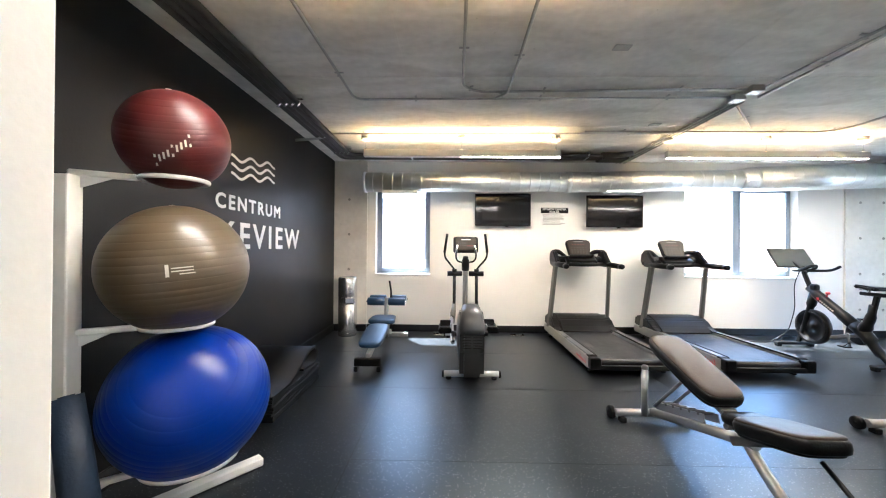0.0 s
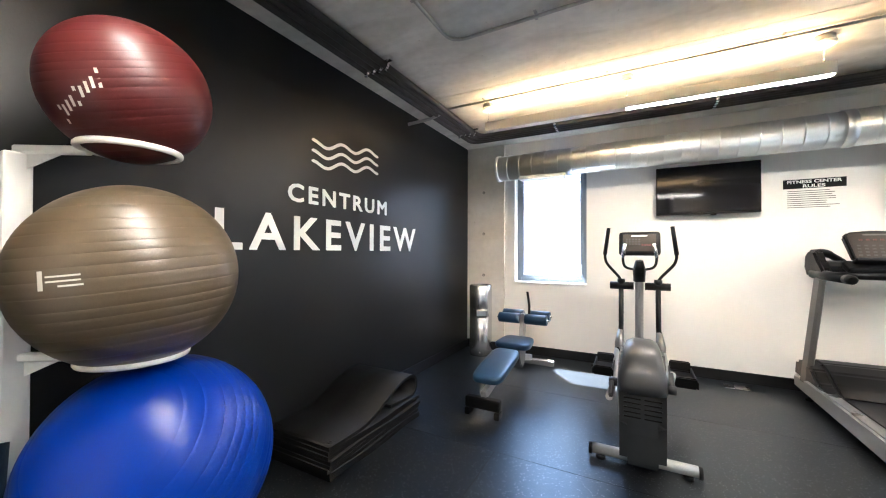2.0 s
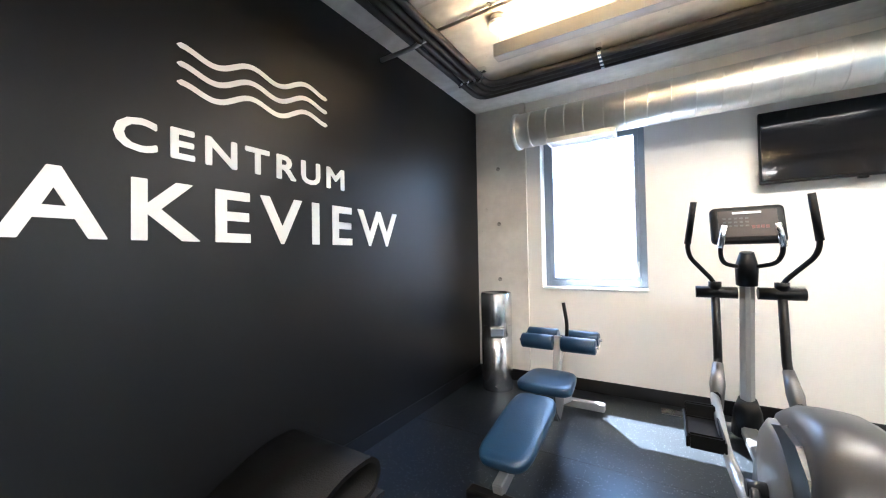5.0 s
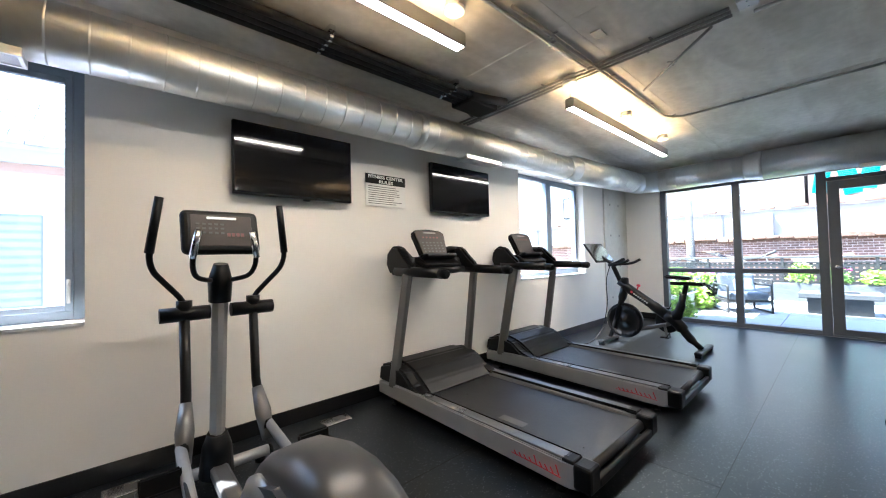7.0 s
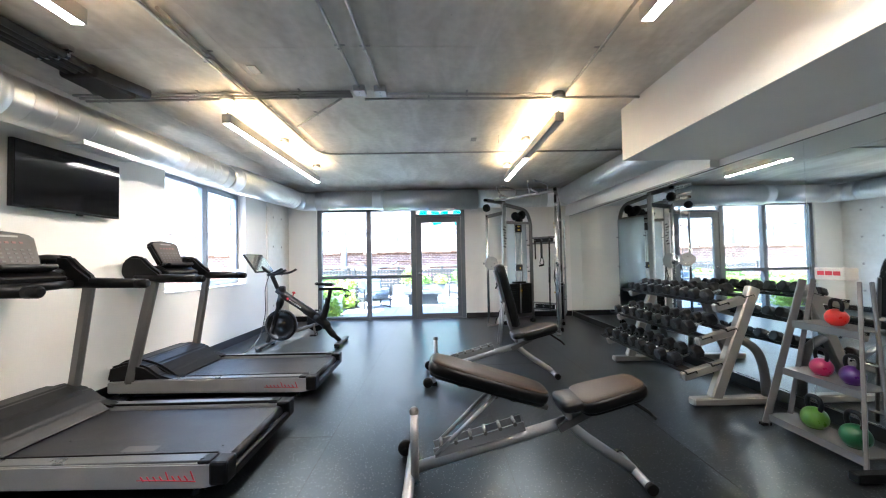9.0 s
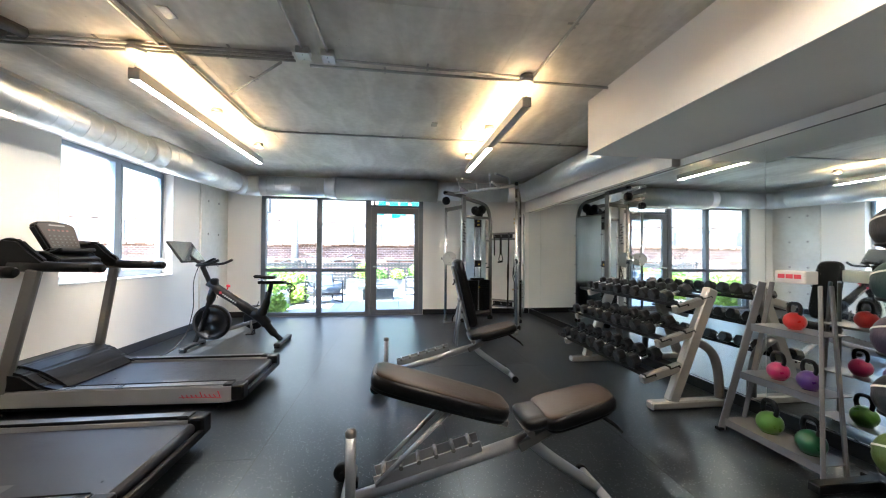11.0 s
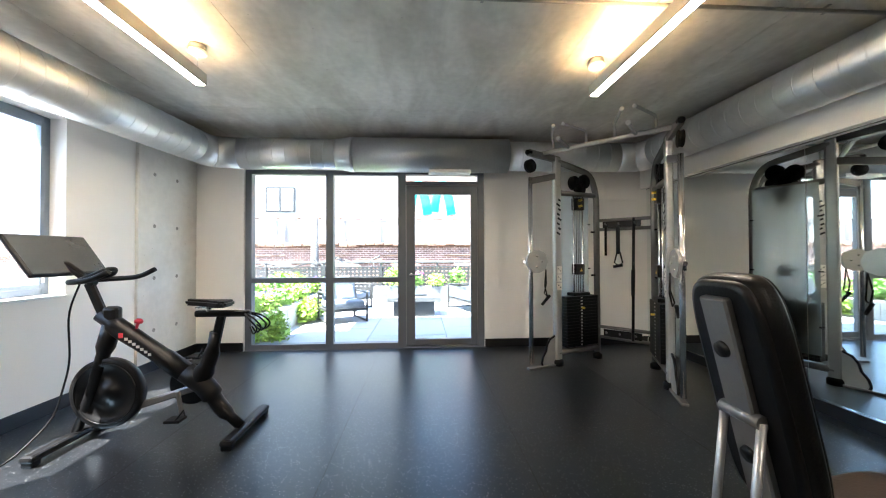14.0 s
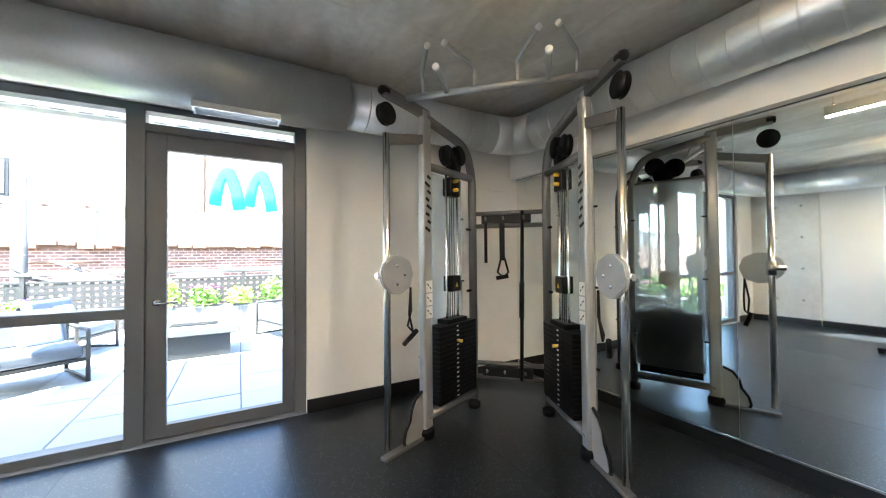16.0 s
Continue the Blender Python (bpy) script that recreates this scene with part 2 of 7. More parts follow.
def tube(points, r, n=10, closed=False, smooth_bend=0.0):
    """A round tube along a line of points, with its bends rounded."""
    pts = [Vector(p) for p in points]
    if smooth_bend:
        out = [pts[0]]
        for a, p, c in zip(pts, pts[1:], pts[2:]):
            u, v = (a - p), (c - p)
            d = min(smooth_bend, 0.48 * u.length, 0.48 * v.length)
            s, e = p + u.normalized() * d, p + v.normalized() * d
            out += [s.lerp(p, k).lerp(p.lerp(e, k), k) for k in (0, 0.25, 0.5, 0.75, 1)]
        pts = out + [pts[-1]]
    bm = bmesh.new()
    rings, up = [], None
    count = len(pts)
    for i, p in enumerate(pts):
        a, c = pts[i - 1] if (i or closed) else p, pts[(i + 1) % count] if (i < count - 1 or closed) else p
        d = (c - a).normalized()
        if up is None:
            up = d.orthogonal().normalized()
        up = (up - d * up.dot(d)).normalized()
        side = d.cross(up)
        rad = r[round(i / (count - 1) * (len(r) - 1))] if isinstance(r, (list, tuple)) else r
        rings.append([bm.verts.new(p + (up * math.cos(k * math.tau / n) + side * math.sin(k * math.tau / n)) * rad) for k in range(n)])
    pairs = list(zip(rings, rings[1:])) + ([(rings[-1], rings[0])] if closed else [])
    for a, c in pairs:
        for k in range(n):
            f = bm.faces.new((a[k], a[(k + 1) % n], c[(k + 1) % n], c[k]))
            f.smooth = True
    if not closed:
        bm.faces.new(rings[0][::-1])
        bm.faces.new(rings[-1])
    return bm


def lathe(profile, n=28, m=None):
    """A turned shape round z from (radius, height) pairs."""
    bm = bmesh.new()
    rings = []
    for r, z in profile:
        rings.append([bm.verts.new((0, 0, z))] if r < 1e-5 else [bm.verts.new((r * math.cos(k * math.tau / n), r * math.sin(k * math.tau / n), z)) for k in range(n)])
    for a, c in zip(rings, rings[1:]):
        for k in range(n):
            q = [a[k % len(a)], a[(k + 1) % n % len(a)], c[(k + 1) % n % len(c)], c[k % len(c)]]
            q = list(dict.fromkeys(q))
            if len(q) > 2:
                bm.faces.new(q).smooth = True
    if m:
        bm.transform(m)
    return bm


def sphere(c, r, u=40, v=24, scale=(1, 1, 1)):
    bm = bmesh.new()
    bmesh.ops.create_uvsphere(bm, u_segments=u, v_segments=v, radius=r, matrix=Matrix.Translation(c) @ Matrix.Diagonal((*scale, 1)))
    for f in bm.faces:
        f.smooth = True
    return bm


def rod(a, c, r, n=12):
    return tube([a, c], r, n)


def beam(a, c, w, h, bevel=0.006):
    """A rectangular bar from a to c: w across, h in the upright direction."""
    a, c = Vector(a), Vector(c)
    d = (c - a)
    q = d.to_track_quat("Y", "Z").to_matrix().to_4x4()
    bm = box(0, 0, 0, w, d.length, h, bevel, 1)
    bm.transform(Matrix.Translation((a + c) / 2) @ q)
    return bm


def extrude_profile(points, thick, axis="x", bevel=0.0):
    """A flat outline given in (first, second) coordinates, made thick about its middle. axis: the direction of the thickness."""
    bm = bmesh.new()
    lay = {"x": lambda p, t: (t, p[0], p[1]), "y": lambda p, t: (p[0], t, p[1]), "z": lambda p, t: (p[0], p[1], t)}[axis]
    a = [bm.verts.new(lay(p, -thick / 2)) for p in points]
    c = [bm.verts.new(lay(p, thick / 2)) for p in points]
    n = len(points)
    bm.faces.new(a[::-1])
    bm.faces.new(c)
    for k in range(n):
        bm.faces.new((a[k], a[(k + 1) % n], c[(k + 1) % n], c[k]))
    bmesh.ops.recalc_face_normals(bm, faces=bm.faces[:])
    if bevel:
        bmesh.ops.bevel(bm, geom=[e for e in bm.edges], offset=bevel, segments=2, affect="EDGES")
    return bm


def pad(w0, w1, L, th, z=0.0):
    """An upholstered pad in its own plane: w0 wide at the low end, w1 at the far end, with soft rounded edges."""
    n = 48
    bm = bmesh.new()
    rings = []
    for h, inset in ((-0.5, 0.016), (-0.38, 0.004), (-0.1, 0.0), (0.2, 0.0), (0.36, 0.006), (0.46, 0.018), (0.5, 0.045)):
        ring = []
        for k in range(n):
            u = k * math.tau / n
            cx, sy = math.cos(u), math.sin(u)
            px = math.copysign(abs(cx) ** 0.42, cx)
            py = math.copysign(abs(sy) ** 0.42, sy)
            w = w0 + (w1 - w0) * (py + 1) / 2
            ring.append(bm.verts.new((px * (w / 2 - inset), py * (L / 2 - inset), z + h * th)))
        rings.append(ring)
    for p, q in zip(rings, rings[1:]):
        for k in range(n):
            bm.faces.new((p[k], p[(k + 1) % n], q[(k + 1) % n], q[k])).smooth = True
    bm.faces.new(rings[0][::-1])
    top = bm.verts.new((0, 0, z + 0.52 * th))
    for k in range(n):
        bm.faces.new((rings[-1][k], rings[-1][(k + 1) % n], top)).smooth = True
    return bm


def joined(*bms):
    out = bms[0]
    for b in bms[1:]:
        add(out, b)
    return out


def mesh_ob(name, bm, mat):
    me = bpy.data.meshes.new(name)
    bm.to_mesh(me)
    bm.free()
    me.materials.append(mat)
    return new(name, me)


def part(name, bm, mat, parent, label=""):
    ob = mesh_ob(name, bm, mat)
    ob.parent = parent
    return tagged(ob, label) if label else ob


def thing(name, label, category, at=None, group="", kind=""):
    ob = new(name)
    ob.empty_display_size = 0.1
    if at is not None:
        ob.matrix_basis = at
    return tagged(ob, label, category, group, kind)


def structure(name, bm, mat, label, category):
    return tagged(mesh_ob(name, bm, mat), label, category, kind="structure")


def words(text, size, mat, parent, m, name="lettering", depth=0.002, width=None, spacing=1.0, bold=0.0, label="", letters="", thicken=0.0):
    """Writing as a mesh, its baseline starting at m's origin, along its x."""
    cu = bpy.data.curves.new(name, "FONT")
    cu.body, cu.size, cu.extrude, cu.space_character, cu.offset, cu.resolution_u = text, size, depth, spacing, bold, 3
    tmp = bpy.data.objects.new("tmp", cu)
    scene.collection.objects.link(tmp)
    me = bpy.data.meshes.new_from_object(tmp.evaluated_get(bpy.context.evaluated_depsgraph_get()))
    bpy.data.objects.remove(tmp)
    bpy.data.curves.remove(cu)
    if width:
        xs = [v.co.x for v in me.vertices]
        k = width / (max(xs) - min(xs))
        me.transform(Matrix.Diagonal((k, 1, 1, 1)) @ Matrix.Translation((-min(xs), 0, 0)))
    me.transform(m)
    if letters:
        bm = bmesh.new()
        bm.from_mesh(me)
        bpy.data.meshes.remove(me)
        left = set(bm.verts)
        while left:
            todo, isle = [left.pop()], set()
            while todo:
                v = todo.pop()
                isle.add(v)
                for e in v.link_edges:
                    w = e.other_vert(v)
                    if w in left:
                        left.discard(w)
                        todo.append(w)
            one = bmesh.new()
            ids = {v: one.verts.new(v.co) for v in isle}
            for f in {f for v in isle for f in v.link_faces}:
                one.faces.new([ids[v] for v in f.verts])
            if thicken:
                base = one
                one = bmesh.new()
                for j in range(8):
                    a = math.tau * j / 8
                    copy = base.copy()
                    copy.transform(Matrix.Translation(m.to_3x3() @ Vector((thicken * math.cos(a), thicken * math.sin(a), 0.00008 * j))))
                    add(one, copy)
                base.free()
            part(letters, one, mat, parent)
        bm.free()
        return parent
    me.materials.clear()
    me.materials.append(mat)
    ob = new(name, me)
    ob.parent = parent
    return tagged(ob, label) if label else ob


# ---- structure ----
WX, EX, NY, SY, CZ = -1.25, 8.10, 6.00, -0.235, 2.83
T = 0.24


def wall_x(name, y0, y1, x0, x1, holes, mat, label, z1=CZ):
    """A wall that runs along x, with rectangular holes (x0, x1, z0, z1) right through it."""
    bm = bmesh.new()
    xs = sorted({x0, x1, *(h[0] for h in holes), *(h[1] for h in holes)})
    for a, c in zip(xs, xs[1:]):
        cuts = sorted((h[2], h[3]) for h in holes if h[0] <= a and h[1] >= c)
        z = 0.0
        for lo, hi in cuts:
            if lo > z:
                add(bm, span(a, c, y0, y1, z, lo))
            z = hi
        if z < z1:
            add(bm, span(a, c, y0, y1, z, z1))
    return structure(name, bm, mat, label, "wall")


structure("floor", span(WX - T, EX, -3.2, NY, -0.12, 0.0), M["floor"], "black speckled rubber gym floor with worn sheen tinted sky blue", "floor")
structure("ceiling", span(WX - T, EX + T, -3.2, NY + T, CZ, CZ + 0.25), M["concrete"], "raw stained concrete ceiling slab with panel lines", "ceiling")
structure("wall_west", span(WX - T, WX, -3.2, NY + T, 0, CZ), M["black_wall"], "matt black painted wall with white logo lettering", "wall")
WIN1 = (-0.56, 0.35, 0.94, 2.45)
WIN2 = (4.55, 6.38, 0.94, 2.45)
wall_x("wall_north", NY, NY + T, WX, 7.12, [WIN1, WIN2], M["white"], "off-white painted wall with two window openings")
structure("wall_north_pier", span(7.12, EX, NY - 0.03, NY + T, 0, CZ), M["pier"], "bare concrete pier with formwork tie holes", "wall")
structure("wall_north_pier_west", span(WX, -0.70, NY - 0.03, NY - 0.002, 0, CZ), M["pier"], "bare concrete pier beside the black wall", "wall")
GL = (2.11, 5.36, 0.0, 2.44)


def wall_y(name, x0, x1, y0, y1, holes, mat, label):
    ob = wall_x(name, -x1, -x0, y0, y1, holes, mat, label)
    ob.data.transform(pose(0, 0, 0, 0, 0, 90))
    return ob


wall_y("wall_east", EX, EX + T, SY - T, NY + T, [GL], M["white"], "off-white wall with tall dark-framed glazing and glass door")
SXW = 1.45
structure("wall_south", span(SXW, EX, SY - T, SY, 0, CZ), M["white"], "off-white wall behind the large gym mirror", "wall")
structure("wall_entry_west", span(WX, 0.18, 0.22, 0.45, 0, CZ, 0.004), M["white"], "cream painted wall end beside the entrance", "wall")
structure("wall_entry_east", span(SXW, SXW + T, -3.2, SY - T, 0, CZ), M["white"], "off-white entrance passage wall", "wall")
structure("wall_entry_passage", span(WX, WX + 0.9, -3.2, 0.22, 0, CZ), M["white"], "off-white entrance passage wall", "wall")
structure("wall_back", span(WX - T, SXW + T, -3.4, -3.2, 0, CZ), M["white"], "off-white wall at the end of the passage", "wall")
structure("bulkhead", span(1.66, 3.88, SY, 0.79, 2.285, CZ, 0.003), M["white"], "off-white boxed ceiling bulkhead over the weights", "bulkhead")
structure("ledge", span(3.88, EX, SY, SY + 0.10, 2.205, 2.47), M["white"], "painted ledge above the mirror", "ledge")

base = thing("baseboard", "black rubber base along the walls", "baseboard", kind="structure")
for nm, bm in (("base_strip", span(WX, WX + 0.012, 0.45, NY - 0.03, 0, 0.115, 0.003)), ("base_strip", span(WX + 0.012, -0.70, NY - 0.042, NY - 0.03, 0, 0.115, 0.003)),
               ("base_strip", span(-0.70, 7.12, NY - 0.012, NY, 0, 0.115, 0.003)), ("base_strip", span(7.12, EX, NY - 0.042, NY - 0.03, 0, 0.115, 0.003)),
               ("base_strip", span(EX - 0.012, EX, GL[1], NY - 0.045, 0, 0.115, 0.003)), ("base_strip", span(EX - 0.012, EX, SY + 0.02, GL[0], 0, 0.115, 0.003)),
               ("base_strip", span(SXW, EX - 0.012, SY, SY + 0.011, 0, 0.103, 0.003))):
    part(nm, bm, M["base"], base)

M["tie_hole"] = material("mortar_plugged_hole", (0.30, 0.285, 0.26), 0.9, vary=0.3, scale=40, bump=0.2)
# tie holes in the concrete piers
for px, ys in ((7.35, 3), (7.72, 3), (-1.0, 3)):
    for k in range(ys + 1):
        z = 0.45 + 0.58 * k
        c = thing("tie_hole", "small round formwork tie hole in concrete", "tie hole", pose(px, NY - 0.031, z, 90), "formwork tie holes", "structure")
        part("rim", lathe([(0.022, 0.0), (0.022, 0.0015), (0.016, 0.0015), (0.015, 0.0005), (0, 0.0005)], 14), M["tie_hole"], c)

# mirror
mir = thing("wall_mirror", "large frameless gym mirror in several sheets with thin metal channel", "mirror", kind="structure")
seams = (1.75, 3.0, 4.47, 5.96, 7.45, EX - 0.014)
for a, c in zip(seams, seams[1:]):
    part("mirror_sheet", span(a + 0.002, c - 0.002, SY + 0.014, SY + 0.020, 0.112, 2.200), M["mirror"], mir)
part("channel", span(seams[0], seams[-1], SY + 0.012, SY + 0.026, 0.104, 0.115), M["chrome"], mir)
part("top_channel", span(seams[0], seams[-1], SY + 0.012, SY + 0.024, 2.197, 2.2045), M["grey_steel"], mir)


# ---- windows and glazed door ----
def frame_rect(a0, a1, z0, z1, w, d, depth0):
    """A rectangular frame in the plane of a wall along x: outer edges, bar width, depth from depth0."""
    return joined(span(a0, a0 + w, depth0, depth0 + d, z0, z1, 0.004), span(a1 - w, a1, depth0, depth0 + d, z0, z1, 0.004),
                  span(a0 + w, a1 - w, depth0, depth0 + d, z0, z0 + w, 0.004), span(a0 + w, a1 - w, depth0, depth0 + d, z1 - w, z1, 0.004))


def window_north(name, h, mullions, label):
    w = thing(name, label, "window", kind="structure")
    x0, x1, z0, z1 = h
    part("window_frame", frame_rect(x0, x1, z0 + 0.02, z1, 0.055, 0.07, NY + 0.13), M["frame_pale"], w)
    edges = [x0 + 0.055, *mullions, x1 - 0.055]
    for mx in mullions:
        part("mullion", span(mx - 0.045, mx + 0.045, NY + 0.12, NY + 0.20, z0 + 0.075, z1 - 0.055, 0.004), M["frame_pale"], w)
    for a, c in zip(edges, edges[1:]):
        g = part("pane", span(a, c, NY + 0.160, NY + 0.166, z0 + 0.07, z1 - 0.05), M["glass"], w)
        g.visible_shadow = False
    sash = part("sash", frame_rect(edges[-2] + (0.045 if mullions else 0.0), edges[-1], z0 + 0.075, z1 - 0.055, 0.035, 0.035, NY + 0.115), M["frame_pale"], w)
    part("latch", joined(span(edges[-1] - 0.026, edges[-1] - 0.010, NY + 0.095, NY + 0.115, z0 + 0.12, z0 + 0.26, 0.004), span(edges[-1] - 0.022, edges[-1] - 0.014, NY + 0.070, NY + 0.10, z0 + 0.22, z0 + 0.24, 0.003)), M["lamp_body"], sash, "grey window latch")
    part("window_sill", span(x0, x1, NY - 0.018, NY + 0.13, z0 - 0.004, z0 + 0.02, 0.006), M["white_paint"], w, "white painted sill board")
    return w


window_north("window_1", WIN1, (), "blue-grey framed casement window over a white sill")
window_north("window_2", WIN2, (5.47,), "wide blue-grey framed two-light window over a white sill")

gz = thing("window_3", "tall dark grey storefront glazing with a mid rail", "window", kind="structure")
FX, FD = EX + 0.04, 0.11


def east_span(y0, y1, z0, z1, x0=FX, d=FD, bevel=0.004):
    return span(x0, x0 + d, y0, y1, z0, z1, bevel)


for y0, y1 in ((5.275, 5.36), (4.19, 4.29), (3.20, 3.31), (2.11, 2.20)):
    part("mullion", east_span(y0, y1, 0.0, 2.44), M["frame"], gz)
for y0, y1 in ((4.29, 5.275), (3.31, 4.19)):
    part("rail", east_span(y0, y1, 0.0, 0.07), M["frame"], gz)
    part("rail", east_span(y0, y1, 0.90, 0.97), M["frame"], gz)
    part("rail", east_span(y0, y1, 2.38, 2.44), M["frame"], gz)
    for z0, z1 in ((0.07, 0.90), (0.97, 2.38)):
        g = part("pane", east_span(y0, y1, z0, z1, FX + 0.05, 0.008, 0), M["glass"], gz)
        g.visible_shadow = False
part("rail", east_span(2.20, 3.20, 2.245, 2.30), M["frame"], gz)
part("rail", east_span(2.20, 3.20, 2.39, 2.44), M["frame"], gz)
g = part("pane", east_span(2.20, 3.20, 2.30, 2.39, FX + 0.05, 0.008, 0), M["glass"], gz)
g.visible_shadow = False
part("threshold", east_span(2.20, 3.20, 0.0, 0.02), M["frame"], gz)
dr = thing("door_1", "dark grey metal-framed glass patio door, closed", "door", kind="structure")
part("stile", east_span(3.075, 3.196, 0.025, 2.24, FX + 0.015, 0.06), M["frame"], dr)
part("stile", east_span(2.204, 2.295, 0.025, 2.24, FX + 0.015, 0.06), M["frame"], dr)
part("rail", east_span(2.295, 3.075, 0.025, 0.11, FX + 0.015, 0.06), M["frame"], dr)
part("rail", east_span(2.295, 3.075, 2.12, 2.24, FX + 0.015, 0.06), M["frame"], dr)
g = part("pane", east_span(2.295, 3.075, 0.11, 2.12, FX + 0.045, 0.008, 0), M["glass"], dr)
g.visible_shadow = False
hd = part("door_handle", joined(rod((FX + 0.015, 3.13, 1.0), (FX - 0.045, 3.13, 1.0), 0.010), rod((FX - 0.045, 3.14, 1.0), (FX - 0.045, 3.00, 1.0), 0.009), lathe([(0.026, 0), (0.026, 0.008), (0, 0.008)], 16, pose(FX + 0.015, 3.13, 1.0, 0, -90))), M["chrome"], dr, "chrome lever handle")


# ---- ducts ----
def duct_run(parent, a, c, r, ring_gap=0.15, seam=0.0026, name="duct_section"):
    """A round sheet-metal duct with raised spiral seams."""
    a, c = Vector(a), Vector(c)
    d = c - a
    L = d.length
    bm = rod(a, c, r, 40)
    out = part(name, bm, M["duct"], parent)
    n = int(L / ring_gap)
    q = d.to_track_quat("Z", "Y").to_matrix().to_4x4()
    ring = lathe([(r, -0.006), (r + seam, -0.003), (r + seam, 0.003), (r, 0.006)], 40)
    me = bpy.data.meshes.new("seam")
    ring.to_mesh(me)
    ring.free()
    me.materials.append(M["duct"])
    for k in range(1, n):
        ob = new("seam", me)
        ob.parent = out
        ob.matrix_basis = Matrix.Translation(a + d * (k / n)) @ q @ pose(0, 0, 0, 2.5, 0, 0)
    return out


ducts = thing("air_duct", "galvanised spiral air duct under the ceiling, wider past its reducer", "duct", kind="structure")
DR1, DR2 = 0.152, 0.188
DY, DX, DS = NY - 0.38, EX - 0.30, SY + 0.27
DW, DM, DZ = 2.412, 2.475, 2.565
duct_run(ducts, (-0.66, DY, DW), (2.50, DY, 2.430), DR1)
duct_run(ducts, (2.50, DY, 2.430), (5.10, DY, DM), DR1 + 0.004)
part("reducer", tube([(5.10, DY, DM), (5.16, DY, DM + 0.004), (5.28, DY, DM + 0.012), (5.33, DY, DM + 0.014)], [DR1 + 0.012, DR1 + 0.012, DR2, DR2], 40), M["duct"], ducts)
duct_run(ducts, (5.33, DY, DM + 0.014), (DX - 0.36, DY, DZ), DR2)
part("elbow", tube([(DX - 0.36, DY, DZ), (DX - 0.12, DY - 0.03, DZ), (DX - 0.03, DY - 0.12, DZ), (DX, DY - 0.36, DZ)], DR2 + 0.002, 40, smooth_bend=0.14), M["duct"], ducts)
duct_run(ducts, (DX, DY - 0.36, DZ), (DX, 4.04, DZ), DR2)
part("sleeve", tube([(DX, 4.06, DZ), (DX, 4.02, DZ), (DX, 3.88, DZ), (DX, 3.84, DZ)], [DR2 + 0.006, DR2 + 0.006, DR2 + 0.032, DR2 + 0.032], 40), M["duct"], ducts)
part("sleeve", rod((DX, 3.85, DZ), (DX, 1.86, DZ), DR2 + 0.030, 40), M["duct_dull"], ducts, "dull grey smooth duct sleeve")
duct_run(ducts, (DX, 1.86, DZ), (DX, DS + 0.34, DZ), DR2)
part("elbow", tube([(DX, DS + 0.34, DZ), (DX - 0.03, DS + 0.12, DZ), (DX - 0.12, DS + 0.03, DZ), (DX - 0.34, DS, DZ)], DR2 + 0.002, 40, smooth_bend=0.14), M["duct"], ducts)
duct_run(ducts, (DX - 0.34, DS, DZ), (3.86, DS, DZ), DR2)
part("collar", rod((2.46, DY, 2.430), (2.53, DY, 2.430), DR1 + 0.010, 40), M["duct"], ducts)
part("end_cap", lathe([(0, -0.004), (DR1 + 0.010, -0.004), (DR1 + 0.010, 0.03), (DR1, 0.03)], 40, pose(-0.66, DY, DW, 0, 90)), M["duct"], ducts)
for nm, c, along in (("g", (-0.10, DY, DW - DR1 - 0.010), "x"), ("g", (DX - 0.02, 2.62, DZ - DR2 - 0.040), "y"), ("g", (3.35, DY, 2.445 - DR1 - 0.014), "x")):
    v = thing("duct_grille", "white slotted air grille under the duct", "vent", Matrix.Translation(c) @ (pose(0, 0, 0, 0, 0, 90) if along == "y" else Matrix.Identity(4)), "duct grilles", "structure")
    part("grille_frame", joined(span(-0.27, 0.27, -0.075, -0.06, -0.012, 0.03), span(-0.27, 0.27, 0.06, 0.075, -0.012, 0.03), span(-0.27, -0.255, -0.06, 0.06, -0.012, 0.03), span(0.255, 0.27, -0.06, 0.06, -0.012, 0.03)), M["duct"], v)
    for k in range(9):
        part("slat", span(-0.255, 0.255, -0.056 + 0.0128 * k, -0.050 + 0.0128 * k, -0.008, 0.012), M["duct"], v)


